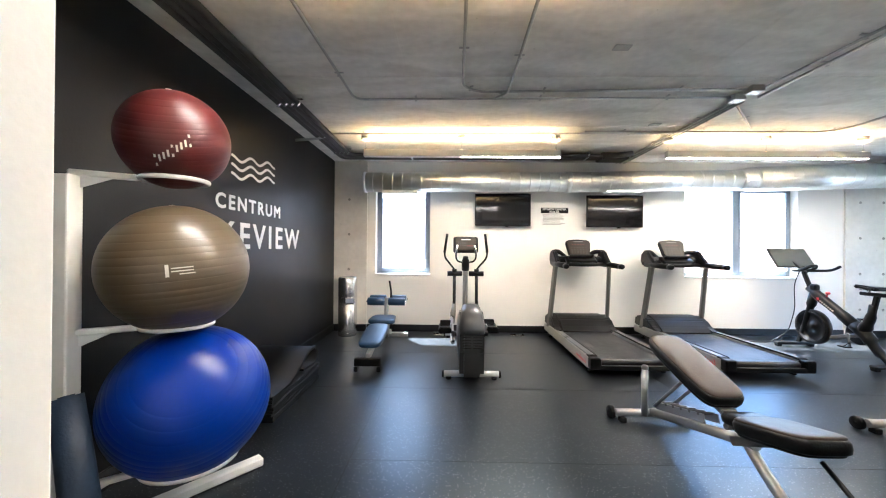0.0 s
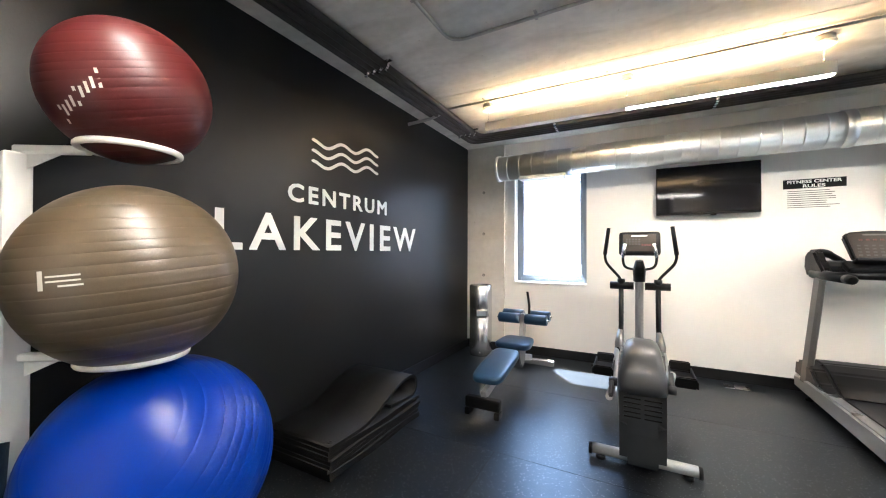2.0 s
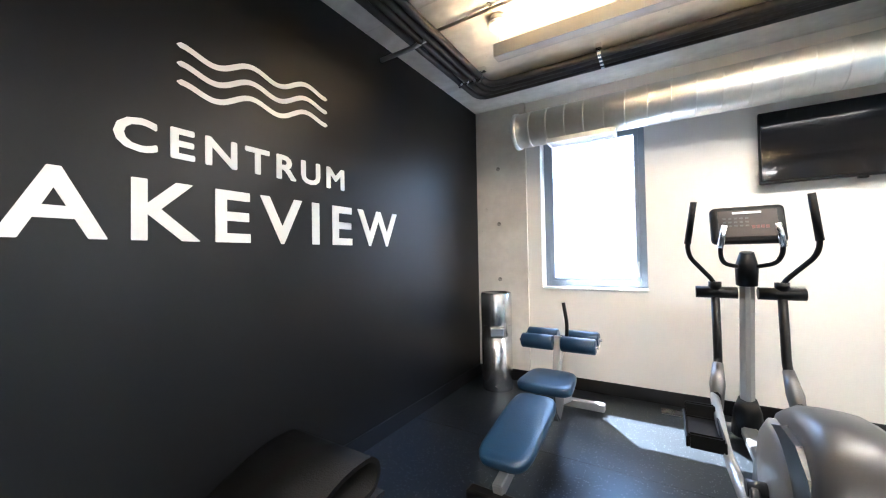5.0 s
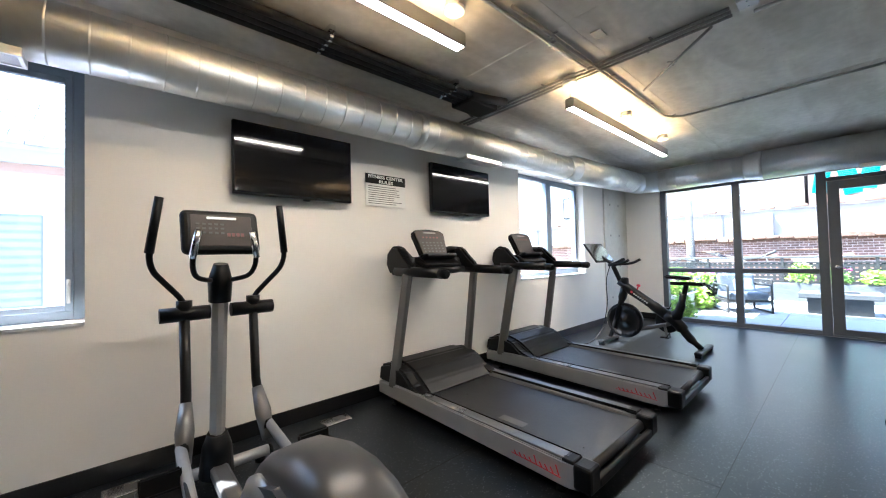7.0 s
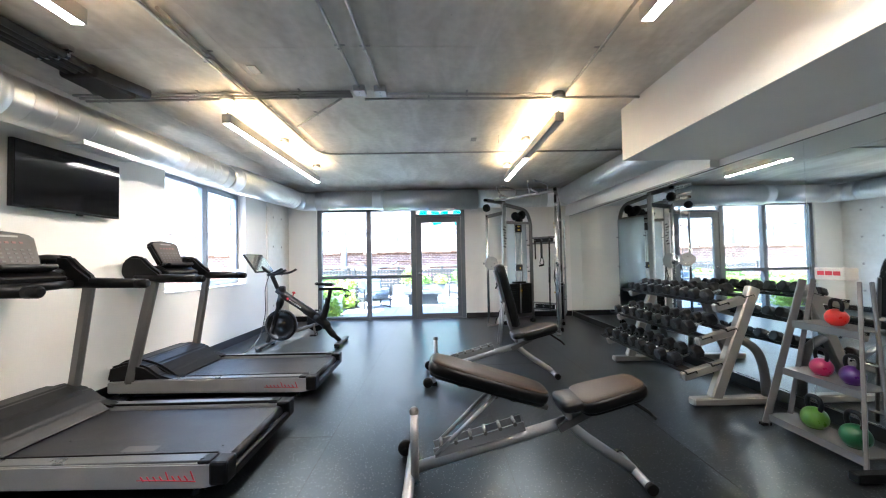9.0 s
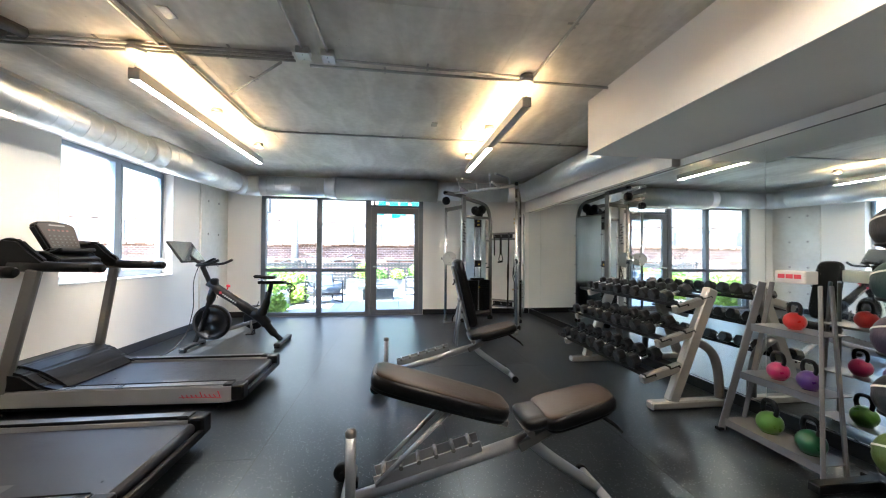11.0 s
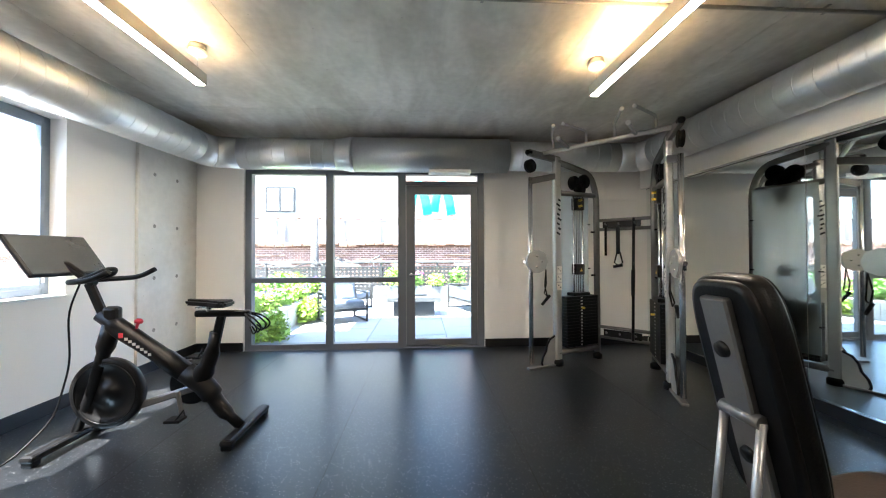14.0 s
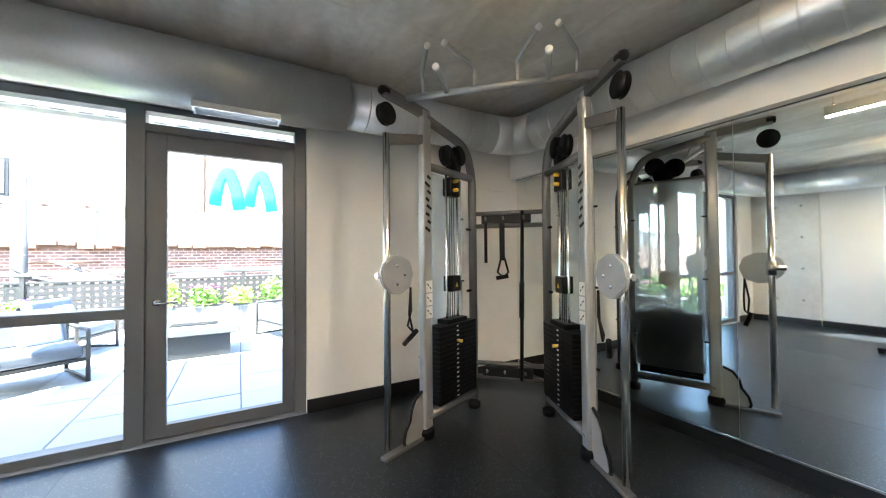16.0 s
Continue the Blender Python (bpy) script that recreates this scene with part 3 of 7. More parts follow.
# ---- hanging lamps ----
def linear_lamp(x0, y, half_dark):
    L = 2.50
    w = thing("linear_lamp", "long square aluminium pendant lamp glowing warm white" + (", half of it dark" if half_dark else ""), "lamp", pose(x0, y, 0), "linear pendant lamps")
    z = 2.552
    part("housing", joined(span(0, L, -0.040, -0.030, z, z + 0.085, 0.002), span(0, L, 0.030, 0.040, z, z + 0.085, 0.002), span(0, 0.008, -0.03, 0.03, z, z + 0.085), span(L - 0.008, L, -0.03, 0.03, z, z + 0.085), span(0.008, L - 0.008, -0.03, 0.03, z + 0.03, z + 0.05)), M["lamp_body"], w)
    cut = L * 0.5 if half_dark else 0.008
    if half_dark:
        part("diffuser", span(0.008, cut, -0.030, 0.030, z + 0.002, z + 0.008), M["unlit"], w, "dark diffuser strip")
    part("diffuser", span(cut, L - 0.008, -0.030, 0.030, z + 0.002, z + 0.008), M["light"], w, "glowing diffuser strip")
    part("uplight", span(0.02, L - 0.02, -0.026, 0.026, z + 0.066, z + 0.072), M["uplight"], w, "glowing upward diffuser")
    for k, x in enumerate((0.02, 0.5 * L, L - 0.05)):
        can = part("canopy", lathe([(0, CZ - 0.072), (0.050, CZ - 0.071), (0.062, CZ - 0.064), (0.064, CZ - 0.046), (0, CZ - 0.046)], 28, pose(x, 0, 0)), M["white_paint"], w, "round white ceiling canopy")
        part("box", lathe([(0, CZ - 0.046), (0.056, CZ - 0.046), (0.056, CZ - 0.002), (0, CZ - 0.002)], 8, pose(x, 0, 0, 0, 0, 22.5)), M["conduit"], can, "galvanised octagon box")
        part("hanger", rod((x, 0, z + 0.08), (x, 0, CZ - 0.072), 0.003, 6), M["chrome"], can)
        part("hanger_grip", lathe([(0, 0.035), (0.008, 0.034), (0.009, 0.0), (0, 0.0)], 10, pose(x, 0, z + 0.085)), M["chrome"], can)
    return w


for x0, y, half in ((-0.43, 4.60, True), (3.42, 4.62, False), (-0.43, 1.60, False), (3.46, 1.59, True)):
    linear_lamp(x0, y, half)


# ---- wall logo, screens, notice ----
WALL_TEXT = Matrix(((0, 0, 1, WX + 0.003), (1, 0, 0, 0), (0, 1, 0, 0), (0, 0, 0, 1)))
logo = thing("wall_logo", "white painted wave mark and lettering on the black wall", "sign")


def wave(z):
    """A rising stroke of two and a half waves with rounded ends."""
    top, low = [], []
    for k in range(61):
        u = k / 60
        y, c = 3.125 + 0.79 * u, z + 0.0255 * math.cos(u * math.tau * 2.5) + 0.10 * u
        slope = -0.0255 * math.tau * 2.5 * math.sin(u * math.tau * 2.5) / 0.79
        n = 0.0122 * math.sqrt(max(0.02, 1 - max(0.0, abs(2 * u - 1) - 0.97) ** 2 / 0.0009)) / math.hypot(1, slope)
        top.append((y - n * slope, c + n))
        low.append((y + n * slope, c - n))
    return extrude_profile(top + low[::-1], 0.003, "x")


for z in (2.162, 2.083, 2.004):
    bm = wave(z)
    bm.transform(Matrix.Translation((WX + 0.0035, 0, 0)))
    part("wave_stroke", bm, M["white_paint"], logo)
words("CENTRUM", 0.176, M["white_paint"], logo, WALL_TEXT @ Matrix.Translation((2.926, 1.707, 0)), width=1.115, spacing=1.28, letters="small_letter", thicken=0.005)
words("LAKEVIEW", 0.335, M["white_paint"], logo, WALL_TEXT @ Matrix.Translation((2.433, 1.365, 0)), width=2.13, spacing=1.30, bold=0.0042, letters="large_letter", thicken=0.0025)


def wall_tv(x0, x1, z0, z1):
    t = thing("wall_television", "black flat-screen television on the white wall", "television", group="wall televisions")
    part("bezel", joined(span(x0, x1, 5.905, 5.945, z0, z1, 0.006), span(x0 + 0.2, x1 - 0.2, 5.945, 5.975, z0 + 0.08, z1 - 0.08, 0.01)), M["black_plastic"], t)
    part("screen", span(x0 + 0.012, x1 - 0.012, 5.900, 5.906, z0 + 0.018, z1 - 0.012), M["black_gloss"], t)
    part("wall_bracket", span(x0 + 0.25, x1 - 0.25, 5.975, 6.0, z0 + 0.12, z1 - 0.12), M["black_plastic"], t)
    part("sensor", span((x0 + x1) / 2 + 0.04, (x0 + x1) / 2 + 0.09, 5.903, 5.925, z0 - 0.016, z0 + 0.001, 0.003), M["black_plastic"], t)
    return t


wall_tv(1.09, 2.00, 1.765, 2.29)
wall_tv(2.91, 3.82, 1.755, 2.275)
note = thing("rules_notice", "white printed rules notice with a dark heading band", "notice")
part("sheet", span(2.185, 2.635, 5.990, 5.9985, 1.775, 2.075), M["white_paint"], note)
part("heading_band", span(2.185, 2.635, 5.987, 5.991, 1.985, 2.075), M["black_plastic"], note)
NORTH_TEXT = Matrix(((1, 0, 0, 0), (0, 0, -1, 5.986), (0, 1, 0, 0), (0, 0, 0, 1)))
words("FITNESS CENTER", 0.042, M["white_paint"], note, NORTH_TEXT @ Matrix.Translation((2.215, 2.036, 0)), depth=0.0005, width=0.39, bold=0.001)
words("RULES", 0.042, M["white_paint"], note, NORTH_TEXT @ Matrix.Translation((2.33, 1.993, 0)), depth=0.0005, width=0.16, bold=0.001)
rnd = random.Random(3)
for k in range(9):
    part("text_line", span(2.215, 2.215 + rnd.uniform(0.28, 0.39), 5.988, 5.9905, 1.957 - 0.02 * k, 1.963 - 0.02 * k), M["grey_steel"], note)


# ---- treadmills ----
def treadmill(m):
    t = thing("treadmill", "black and silver gym treadmill with upright console and handrails", "treadmill", m, "treadmills")
    W, L = 0.94, 1.95
    for x in (0.0, W - 0.10):
        rail = part("side_rail", extrude_profile([(-0.02, 0.075), (0.10, 0.055), (L - 0.03, 0.085), (L - 0.03, 0.185), (L - 0.40, 0.205), (0.05, 0.190), (0.0, 0.150)], 0.10, "x", 0.007), M["silver"], t, "silver metal side rail")
        rail.data.transform(Matrix.Translation((x + 0.05, 0, 0)))
        part("foot_strip", span(x + 0.012, x + 0.088, 0.10, L - 0.62, 0.192, 0.206, 0.004), M["grip_strip"], t)
        part("strip_edge", span(x + (0.086 if x < 0.1 else 0.006), x + (0.094 if x < 0.1 else 0.014), 0.06, L - 0.60, 0.190, 0.212, 0.003), M["black_plastic"], t)
    part("deck", span(0.10, W - 0.10, 0.03, L - 0.30, 0.085, 0.150, 0.01), M["black_plastic"], t)
    part("under_tray", span(0.05, W - 0.05, 0.16, L - 0.10, 0.035, 0.085, 0.01), M["black_plastic"], t)
    part("belt", joined(span(0.125, W - 0.125, 0.02, L - 0.42, 0.158, 0.176, 0.006), rod((0.125, 0.035, 0.140), (W - 0.125, 0.035, 0.140), 0.036, 16)), M["belt"], t, "dark ribbed running belt")
    part("belt_mark", span(0.18, 0.25, 0.50, 0.70, 0.1765, 0.1772), M["grey_steel"], t)
    for x in (0.05, W - 0.05):
        part("end_cap", joined(box(x, 0.01, 0.135, 0.115, 0.10, 0.13, 0.016), box(x, 0.09, 0.196, 0.10, 0.07, 0.02, 0.008)), M["black_plastic"], t)
    part("rear_bar", span(0.09, W - 0.09, -0.04, -0.005, 0.07, 0.125, 0.012), M["black_plastic"], t)
    hood = [(L - 0.64, 0.176), (L - 0.54, 0.255), (L - 0.42, 0.330), (L - 0.28, 0.375), (L - 0.12, 0.375), (L - 0.02, 0.32), (L, 0.12), (L - 0.02, 0.07), (L - 0.55, 0.07)]
    part("motor_hood", extrude_profile(hood, W - 0.20, "x", 0.022), M["black_plastic"], t, "domed black motor hood").data.transform(Matrix.Translation((W / 2, 0, 0)))
    U = L + 0.13
    for s in (0, 1):
        xb, xt = (0.065, 0.085) if not s else (W - 0.065, W - 0.085)
        part("shroud", extrude_profile([(L - 0.66, 0.19), (L - 0.50, 0.24), (L - 0.38, 0.33), (L - 0.20, 0.37), (L - 0.04, 0.33), (L - 0.01, 0.19)], 0.115, "x", 0.020), M["black_plastic"], t).data.transform(Matrix.Translation((xb, 0, 0)))
        part("upright", beam((xb - (0.045 if not s else -0.045), U - 0.36, 0.16), (xt - (0.02 if not s else -0.02), U - 0.54, 1.14), 0.052, 0.095, 0.016), M["grey_steel"], t, "grey tapered steel upright")
        part("handrail", joined(tube([(xt, U - 0.36, 1.165), (xt, U - 0.60, 1.16), (xt, U - 0.94, 1.150)], [0.044, 0.042, 0.036], 16)), M["black_plastic"], t)
        part("grip", tube([(xt, U - 0.93, 1.150), (xt, U - 1.00, 1.148), (xt, U - 1.015, 1.147)], [0.038, 0.036, 0.024], 16), M["rubber"], t)
        wing = [(U - 0.62, 1.13), (U - 0.28, 1.13), (U - 0.22, 1.22), (U - 0.24, 1.33), (U - 0.32, 1.385), (U - 0.42, 1.375), (U - 0.50, 1.29), (U - 0.60, 1.21)]
        part("console_wing", extrude_profile(wing, 0.07, "x", 0.020), M["black_plastic"], t).data.transform(Matrix.Translation((xt + (0.005 if not s else -0.005), 0, 0)))
        part("wing_arch", tube([(xt, U - 0.33, 1.35), (xt + (0.10 if not s else -0.10), U - 0.28, 1.36), (xt + (0.22 if not s else -0.22), U - 0.26, 1.27)], [0.035, 0.035, 0.03], 12, smooth_bend=0.08), M["black_plastic"], t)
    part("cross_bar", tube([(0.085, U - 0.42, 1.16), (W / 2, U - 0.66, 1.16), (W - 0.085, U - 0.42, 1.16)], 0.030, 12, smooth_bend=0.15), M["black_plastic"], t)
    part("console_base", joined(box(W / 2, U - 0.34, 1.22, W - 0.22, 0.17, 0.13, 0.045), box(W / 2, U - 0.47, 1.225, 0.46, 0.18, 0.07, 0.025, m=pose(0, 0, 0, 25))), M["black_plastic"], t)
    panel = part("console", extrude_profile([(-0.16, -0.13), (0.16, -0.13), (0.195, 0.10), (0.16, 0.135), (0, 0.15), (-0.16, 0.135), (-0.195, 0.10)], 0.06, "y", 0.014), M["black_plastic"], t, "black console with dark brown face and red figures")
    panel.matrix_basis = pose(W / 2, U - 0.36, 1.405, -24)
    part("console_face", extrude_profile([(-0.145, -0.115), (0.145, -0.115), (0.175, 0.095), (0.15, 0.118), (-0.15, 0.118), (-0.175, 0.095)], 0.006, "y", 0.002), M["console_brown"], panel).data.transform(Matrix.Translation((0, -0.031, 0)))
    part("nameplate", span(-0.075, 0.075, -0.037, -0.033, 0.095, 0.107), M["grey_steel"], panel)
    for k in range(5):
        part("led_digit", span(-0.105 + 0.043 * k, -0.083 + 0.043 * k, -0.037, -0.033, 0.045, 0.060), M["led"], panel)
    for r in range(4):
        for k in range(6):
            part("key", span(-0.125 + 0.045 * k, -0.104 + 0.045 * k, -0.0365, -0.033, -0.098 + 0.030 * r, -0.086 + 0.030 * r), M["key_grey"], panel)
    part("tray", box(0, -0.06, -0.165, 0.36, 0.12, 0.035, 0.012), M["black_plastic"], panel)
    for x in (-0.0015, W + 0.0015):
        for k in range(9):
            part("logo_stroke", beam((x, 0.14 + 0.034 * k, 0.105), (x, 0.158 + 0.034 * k, 0.105 + (0.050 if k in (0, 4) else 0.026)), 0.002, 0.007, 0), M["red_text"], t)
        part("logo_stroke", tube([(x, 0.13, 0.098), (x, 0.28, 0.107), (x, 0.45, 0.112)], 0.003, 6), M["red_text"], t)
    for x in (0.06, W - 0.06):
        for y in (0.16, L - 0.2):
            part("foot", lathe([(0, 0), (0.032, 0), (0.032, 0.012), (0.012, 0.02), (0.012, 0.07), (0, 0.07)], 14, pose(x, y, 0)), M["rubber"], t)
    return t


M["grip_strip"] = material("ribbed_grey_foot_strip", (0.17, 0.175, 0.18), 0.30, 0.6, vary=0.15, scale=6, fine=200, bump=0.1)
M["console_brown"] = material("dark_console_face", (0.024, 0.016, 0.011), 0.45, spec=0.3, vary=0.15, scale=8, bump=0.02)
M["key_grey"] = material("printed_console_key", (0.035, 0.032, 0.030), 0.5, vary=0.1, bump=0)
M["led"] = material("red_figure_display", (0.075, 0.010, 0.005), 0.4, vary=0.1, bump=0)
tm = treadmill(pose(2.23, 3.975, 0))
copy_thing(tm, pose(3.675, 3.965, 0))

M["cover_silver"] = material("satin_silver_plastic", (0.26, 0.265, 0.27), 0.34, 0.35, vary=0.06, scale=5, fine=160, bump=0.03)
M["cap_grey"] = material("satin_grey_plastic", (0.045, 0.045, 0.046), 0.38, 0.1, vary=0.08, scale=6, fine=160, bump=0.03)
M["grey_plastic"] = material("dark_grey_plastic", (0.017, 0.0175, 0.0185), 0.36, vary=0.12, scale=8, fine=180, bump=0.06)
M["warm_steel"] = material("warm_grey_powder_coat", (0.33, 0.31, 0.28), 0.4, 0.55, vary=0.08, scale=6, fine=120, bump=0.04)


# ---- elliptical trainer ----
el = thing("elliptical_trainer", "silver and black elliptical cross-trainer with swinging arms", "elliptical", pose(0.918, -0.39, 0) @ Matrix.Diagonal((1, 1.08, 1, 1)))
part("base_beam", joined(beam((0, 3.95, 0.10), (0, 5.55, 0.10), 0.09, 0.07, 0.015)), M["grey_steel"], el)
for y, h in ((3.90, 0.29), (5.56, 0.30)):
    part("stabiliser", joined(rod((-h, y, 0.055), (h, y, 0.055), 0.032, 16)), M["silver"], el, "silver floor tube with black ends")
    for s in (-1, 1):
        part("foot", joined(rod((s * h, y, 0.05), (s * (h + 0.02), y, 0.05), 0.036, 16), lathe([(0, 0), (0.03, 0), (0.03, 0.03), (0, 0.03)], 12, pose(s * (h - 0.05), y, 0))), M["rubber"], el)
shroud = [(3.80, 0.03), (3.775, 0.30), (3.775, 0.55), (3.85, 0.68), (3.97, 0.735), (4.14, 0.73), (4.32, 0.66), (4.48, 0.52), (4.62, 0.34), (4.70, 0.16), (4.66, 0.03)]
part("drive_cover", extrude_profile(shroud, 0.255, "x", 0.045), M["grey_plastic"], el, "dark grey moulded drive cover")
CAP = ((4.46, 0.58, 0.20), (4.36, 0.665, 0.21), (4.25, 0.725, 0.21), (4.12, 0.762, 0.21), (3.99, 0.770, 0.21), (3.90, 0.745, 0.22), (3.83, 0.695, 0.235), (3.782, 0.625, 0.255), (3.766, 0.55, 0.264), (3.770, 0.495, 0.262))
cap_rows = []
cap = bmesh.new()
for k, (y, z, w) in enumerate(CAP):
    p, q = CAP[max(0, k - 1)], CAP[min(len(CAP) - 1, k + 1)]
    n = Vector((0, q[1] - p[1], p[0] - q[0])).normalized()
    cap_rows.append([cap.verts.new((x, y - n.y * d, z - n.z * d)) for x, d in ((-w / 2 - 0.006, 0.12), (-w / 2 - 0.002, 0.06), (-w / 2 + 0.012, 0.024), (-w / 2 + 0.05, 0.003), (0, 0), (w / 2 - 0.05, 0.003), (w / 2 - 0.012, 0.024), (w / 2 + 0.002, 0.06), (w / 2 + 0.006, 0.12))])
for p, q in zip(cap_rows, cap_rows[1:]):
    for k in range(8):
        cap.faces.new((p[k], p[k + 1], q[k + 1], q[k])).smooth = True
cap.faces.new(cap_rows[-1])
bmesh.ops.recalc_face_normals(cap, faces=cap.faces[:])
part("cover_cap", cap, M["cap_grey"], el, "rounded satin grey top cap")
for k in range(5):
    for s in (-1, 1):
        part("vent_slot", box(s * 0.055, 3.779, 0.47 - 0.028 * k, 0.094, 0.014, 0.009, 0.003), M["rubber"], el)
for s in (-1, 1):
    part("crank_disc", lathe([(0, 0.03), (0.10, 0.032), (0.22, 0.022), (0.255, 0.0), (0.255, -0.02), (0, -0.02)], 40, pose(s * 0.118, 4.22, 0.40, 0, 90 * s)), M["cover_silver"], el, "round satin silver crank cover")
    part("crank", joined(beam((s * 0.19, 4.22, 0.40), (s * 0.19, 4.22 + s * 0.15, 0.40 + s * 0.06), 0.03, 0.05), rod((s * 0.15, 4.22, 0.40), (s * 0.21, 4.22, 0.40), 0.03, 14)), M["grey_plastic"], el)
    py = 4.86 if s < 0 else 4.66
    pz = 0.30 if s < 0 else 0.36
    part("link_arm", tube([(s * 0.20, 4.22 + s * 0.15, 0.40 + s * 0.06), (s * 0.20, py - 0.1, pz - 0.05), (s * 0.20, 5.22, 0.38)], 0.024, 12, smooth_bend=0.1), M["silver"], el)
    part("pedal", joined(extrude_profile([(py - 0.19, pz - 0.02), (py - 0.19, pz + 0.06), (py - 0.17, pz + 0.06), (py - 0.165, pz), (py + 0.165, pz), (py + 0.175, pz + 0.08), (py + 0.20, pz + 0.08), (py + 0.19, pz - 0.02)], 0.15, "x", 0.008), span(-0.085, -0.073, py - 0.18, py + 0.18, pz - 0.02, pz + 0.035, 0.005), span(0.073, 0.085, py - 0.18, py + 0.18, pz - 0.02, pz + 0.035, 0.005)), M["black_plastic"], el, "black ribbed foot pedal").data.transform(Matrix.Translation((s * 0.29, 0, 0)))
    part("lever", joined(tube([(s * 0.19, 5.20, 0.36), (s * 0.165, 5.32, 0.58), (s * 0.165, 5.36, 1.00)], 0.024, 14, smooth_bend=0.05)), M["black_plastic"], el)
    part("lever_boot", joined(tube([(s * 0.19, 5.20, 0.30), (s * 0.18, 5.25, 0.44), (s * 0.168, 5.31, 0.56)], [0.030, 0.042, 0.028], 14)), M["grey_steel"], el)
    part("pivot", joined(rod((s * 0.05, 5.36, 1.01), (s * 0.27, 5.36, 1.01), 0.038, 18), rod((s * 0.165, 5.36, 1.03), (s * 0.165, 5.36, 1.08), 0.036, 16)), M["black_plastic"], el)
    part("moving_handle", joined(tube([(s * 0.165, 5.36, 1.06), (s * 0.185, 5.35, 1.10), (s * 0.30, 5.29, 1.24), (s * 0.315, 5.27, 1.31), (s * 0.275, 5.23, 1.58)], 0.014, 12, smooth_bend=0.06)), M["black_plastic"], el)
    part("hand_grip", tube([(s * 0.313, 5.268, 1.33), (s * 0.275, 5.23, 1.60)], [0.020, 0.018], 14), M["rubber"], el)
    part("fixed_grip", tube([(s * 0.05, 5.33, 1.18), (s * 0.13, 5.27, 1.20), (s * 0.15, 5.22, 1.28), (s * 0.12, 5.20, 1.43)], 0.013, 12, smooth_bend=0.05), M["black_plastic"], el)
    part("pulse_plate", tube([(s * 0.148, 5.215, 1.30), (s * 0.122, 5.20, 1.44)], 0.017, 12), M["chrome"], el, "bright metal pulse grip")
part("mast", joined(beam((0, 5.50, 0.10), (0, 5.36, 1.20), 0.075, 0.075, 0.025)), M["silver"], el, "silver centre mast")
part("mast_boot", tube([(0, 5.50, 0.06), (0, 5.485, 0.22), (0, 5.47, 0.30)], [0.09, 0.075, 0.05], 20), M["black_plastic"], el)
part("mast_neck", joined(tube([(0, 5.375, 1.06), (0, 5.36, 1.18), (0, 5.34, 1.27)], [0.055, 0.060, 0.035], 20)), M["black_plastic"], el)
con = part("console", box(0, 0, 0, 0.37, 0.06, 0.25, 0.03, 3), M["black_plastic"], el, "black console with dark brown face and red figures")
con.matrix_basis = pose(0, 5.32, 1.44, -18)
part("console_face", span(-0.145, 0.145, -0.034, -0.028, -0.09, 0.09, 0.004), M["console_brown"], con)
part("nameplate", span(-0.07, 0.07, -0.037, -0.033, 0.065, 0.078), M["silver"], con)
for k in range(4):
    part("led_digit", span(0.02 + 0.022 * k, 0.036 + 0.022 * k, -0.037, -0.033, -0.035, -0.015), M["led"], con)
for r in range(3):
    for k in range(5):
        part("key", span(-0.12 + 0.028 * k, -0.105 + 0.028 * k, -0.037, -0.033, -0.02 + 0.025 * r, -0.010 + 0.025 * r), M["key_grey"], con)


# ---- exercise balls on their rack ----
def ball_material(name, colour, rough=0.42, spec=0.42):
    m = material(name, colour, rough, vary=0.10, scale=3, fine=220, bump=0.05, coat=0.0, spec=spec, dist=0.003)
    return m


def exercise_ball(c, r, mat, label, spin, marks):
    t = thing("exercise_ball", label, "exercise ball", Matrix.Translation(c) @ spin, "stacked exercise balls")
    ridge = (-0.83, -0.73, -0.60, -0.50, -0.41, -0.31, -0.22, -0.09, 0.05, 0.16, 0.27, 0.36, 0.47, 0.58, 0.72, 0.83)
    line = [(math.sin(radians(q * 3 - 90)), 0.0) for q in range(61)]
    line = [p for p in line if min(abs(p[0] - q) for q in ridge) > 0.014]
    for q in ridge:
        line += [(q - 0.009, 0.0), (q - 0.0025, 0.8), (q, 1.0), (q + 0.0025, 0.8), (q + 0.009, 0.0)]
    line.sort()
    bm = lathe([(math.sqrt(max(0.0, 1 - s * s)) * r * (1 - 0.0019 * g), s * r * (1 - 0.0019 * g)) for s, g in line], 72)
    part("shell", bm, mat, t)
    part("valve", lathe([(0, 0.004), (0.012, 0.003), (0.014, 0.0)], 14, pose(0, 0, r - 0.001)), M["white_paint"], t)
    for a, z, w, h in marks:
        vs = []
        n = 10
        b2 = bmesh.new()
        for i in range(n + 1):
            aa = radians(a) + (i / n - 0.5) * w / r
            for zz in (z - h / 2, z + h / 2):
                rr = math.sqrt(max(0, r * r - zz * zz))
                vs.append(b2.verts.new(Vector((rr * math.cos(aa), rr * math.sin(aa), zz)) * 1.004))
        for i in range(n):
            b2.faces.new((vs[2 * i], vs[2 * i + 2], vs[2 * i + 3], vs[2 * i + 1]))
        part("print_mark", b2, M["pale_print"], t, "pale printed mark")
    return t


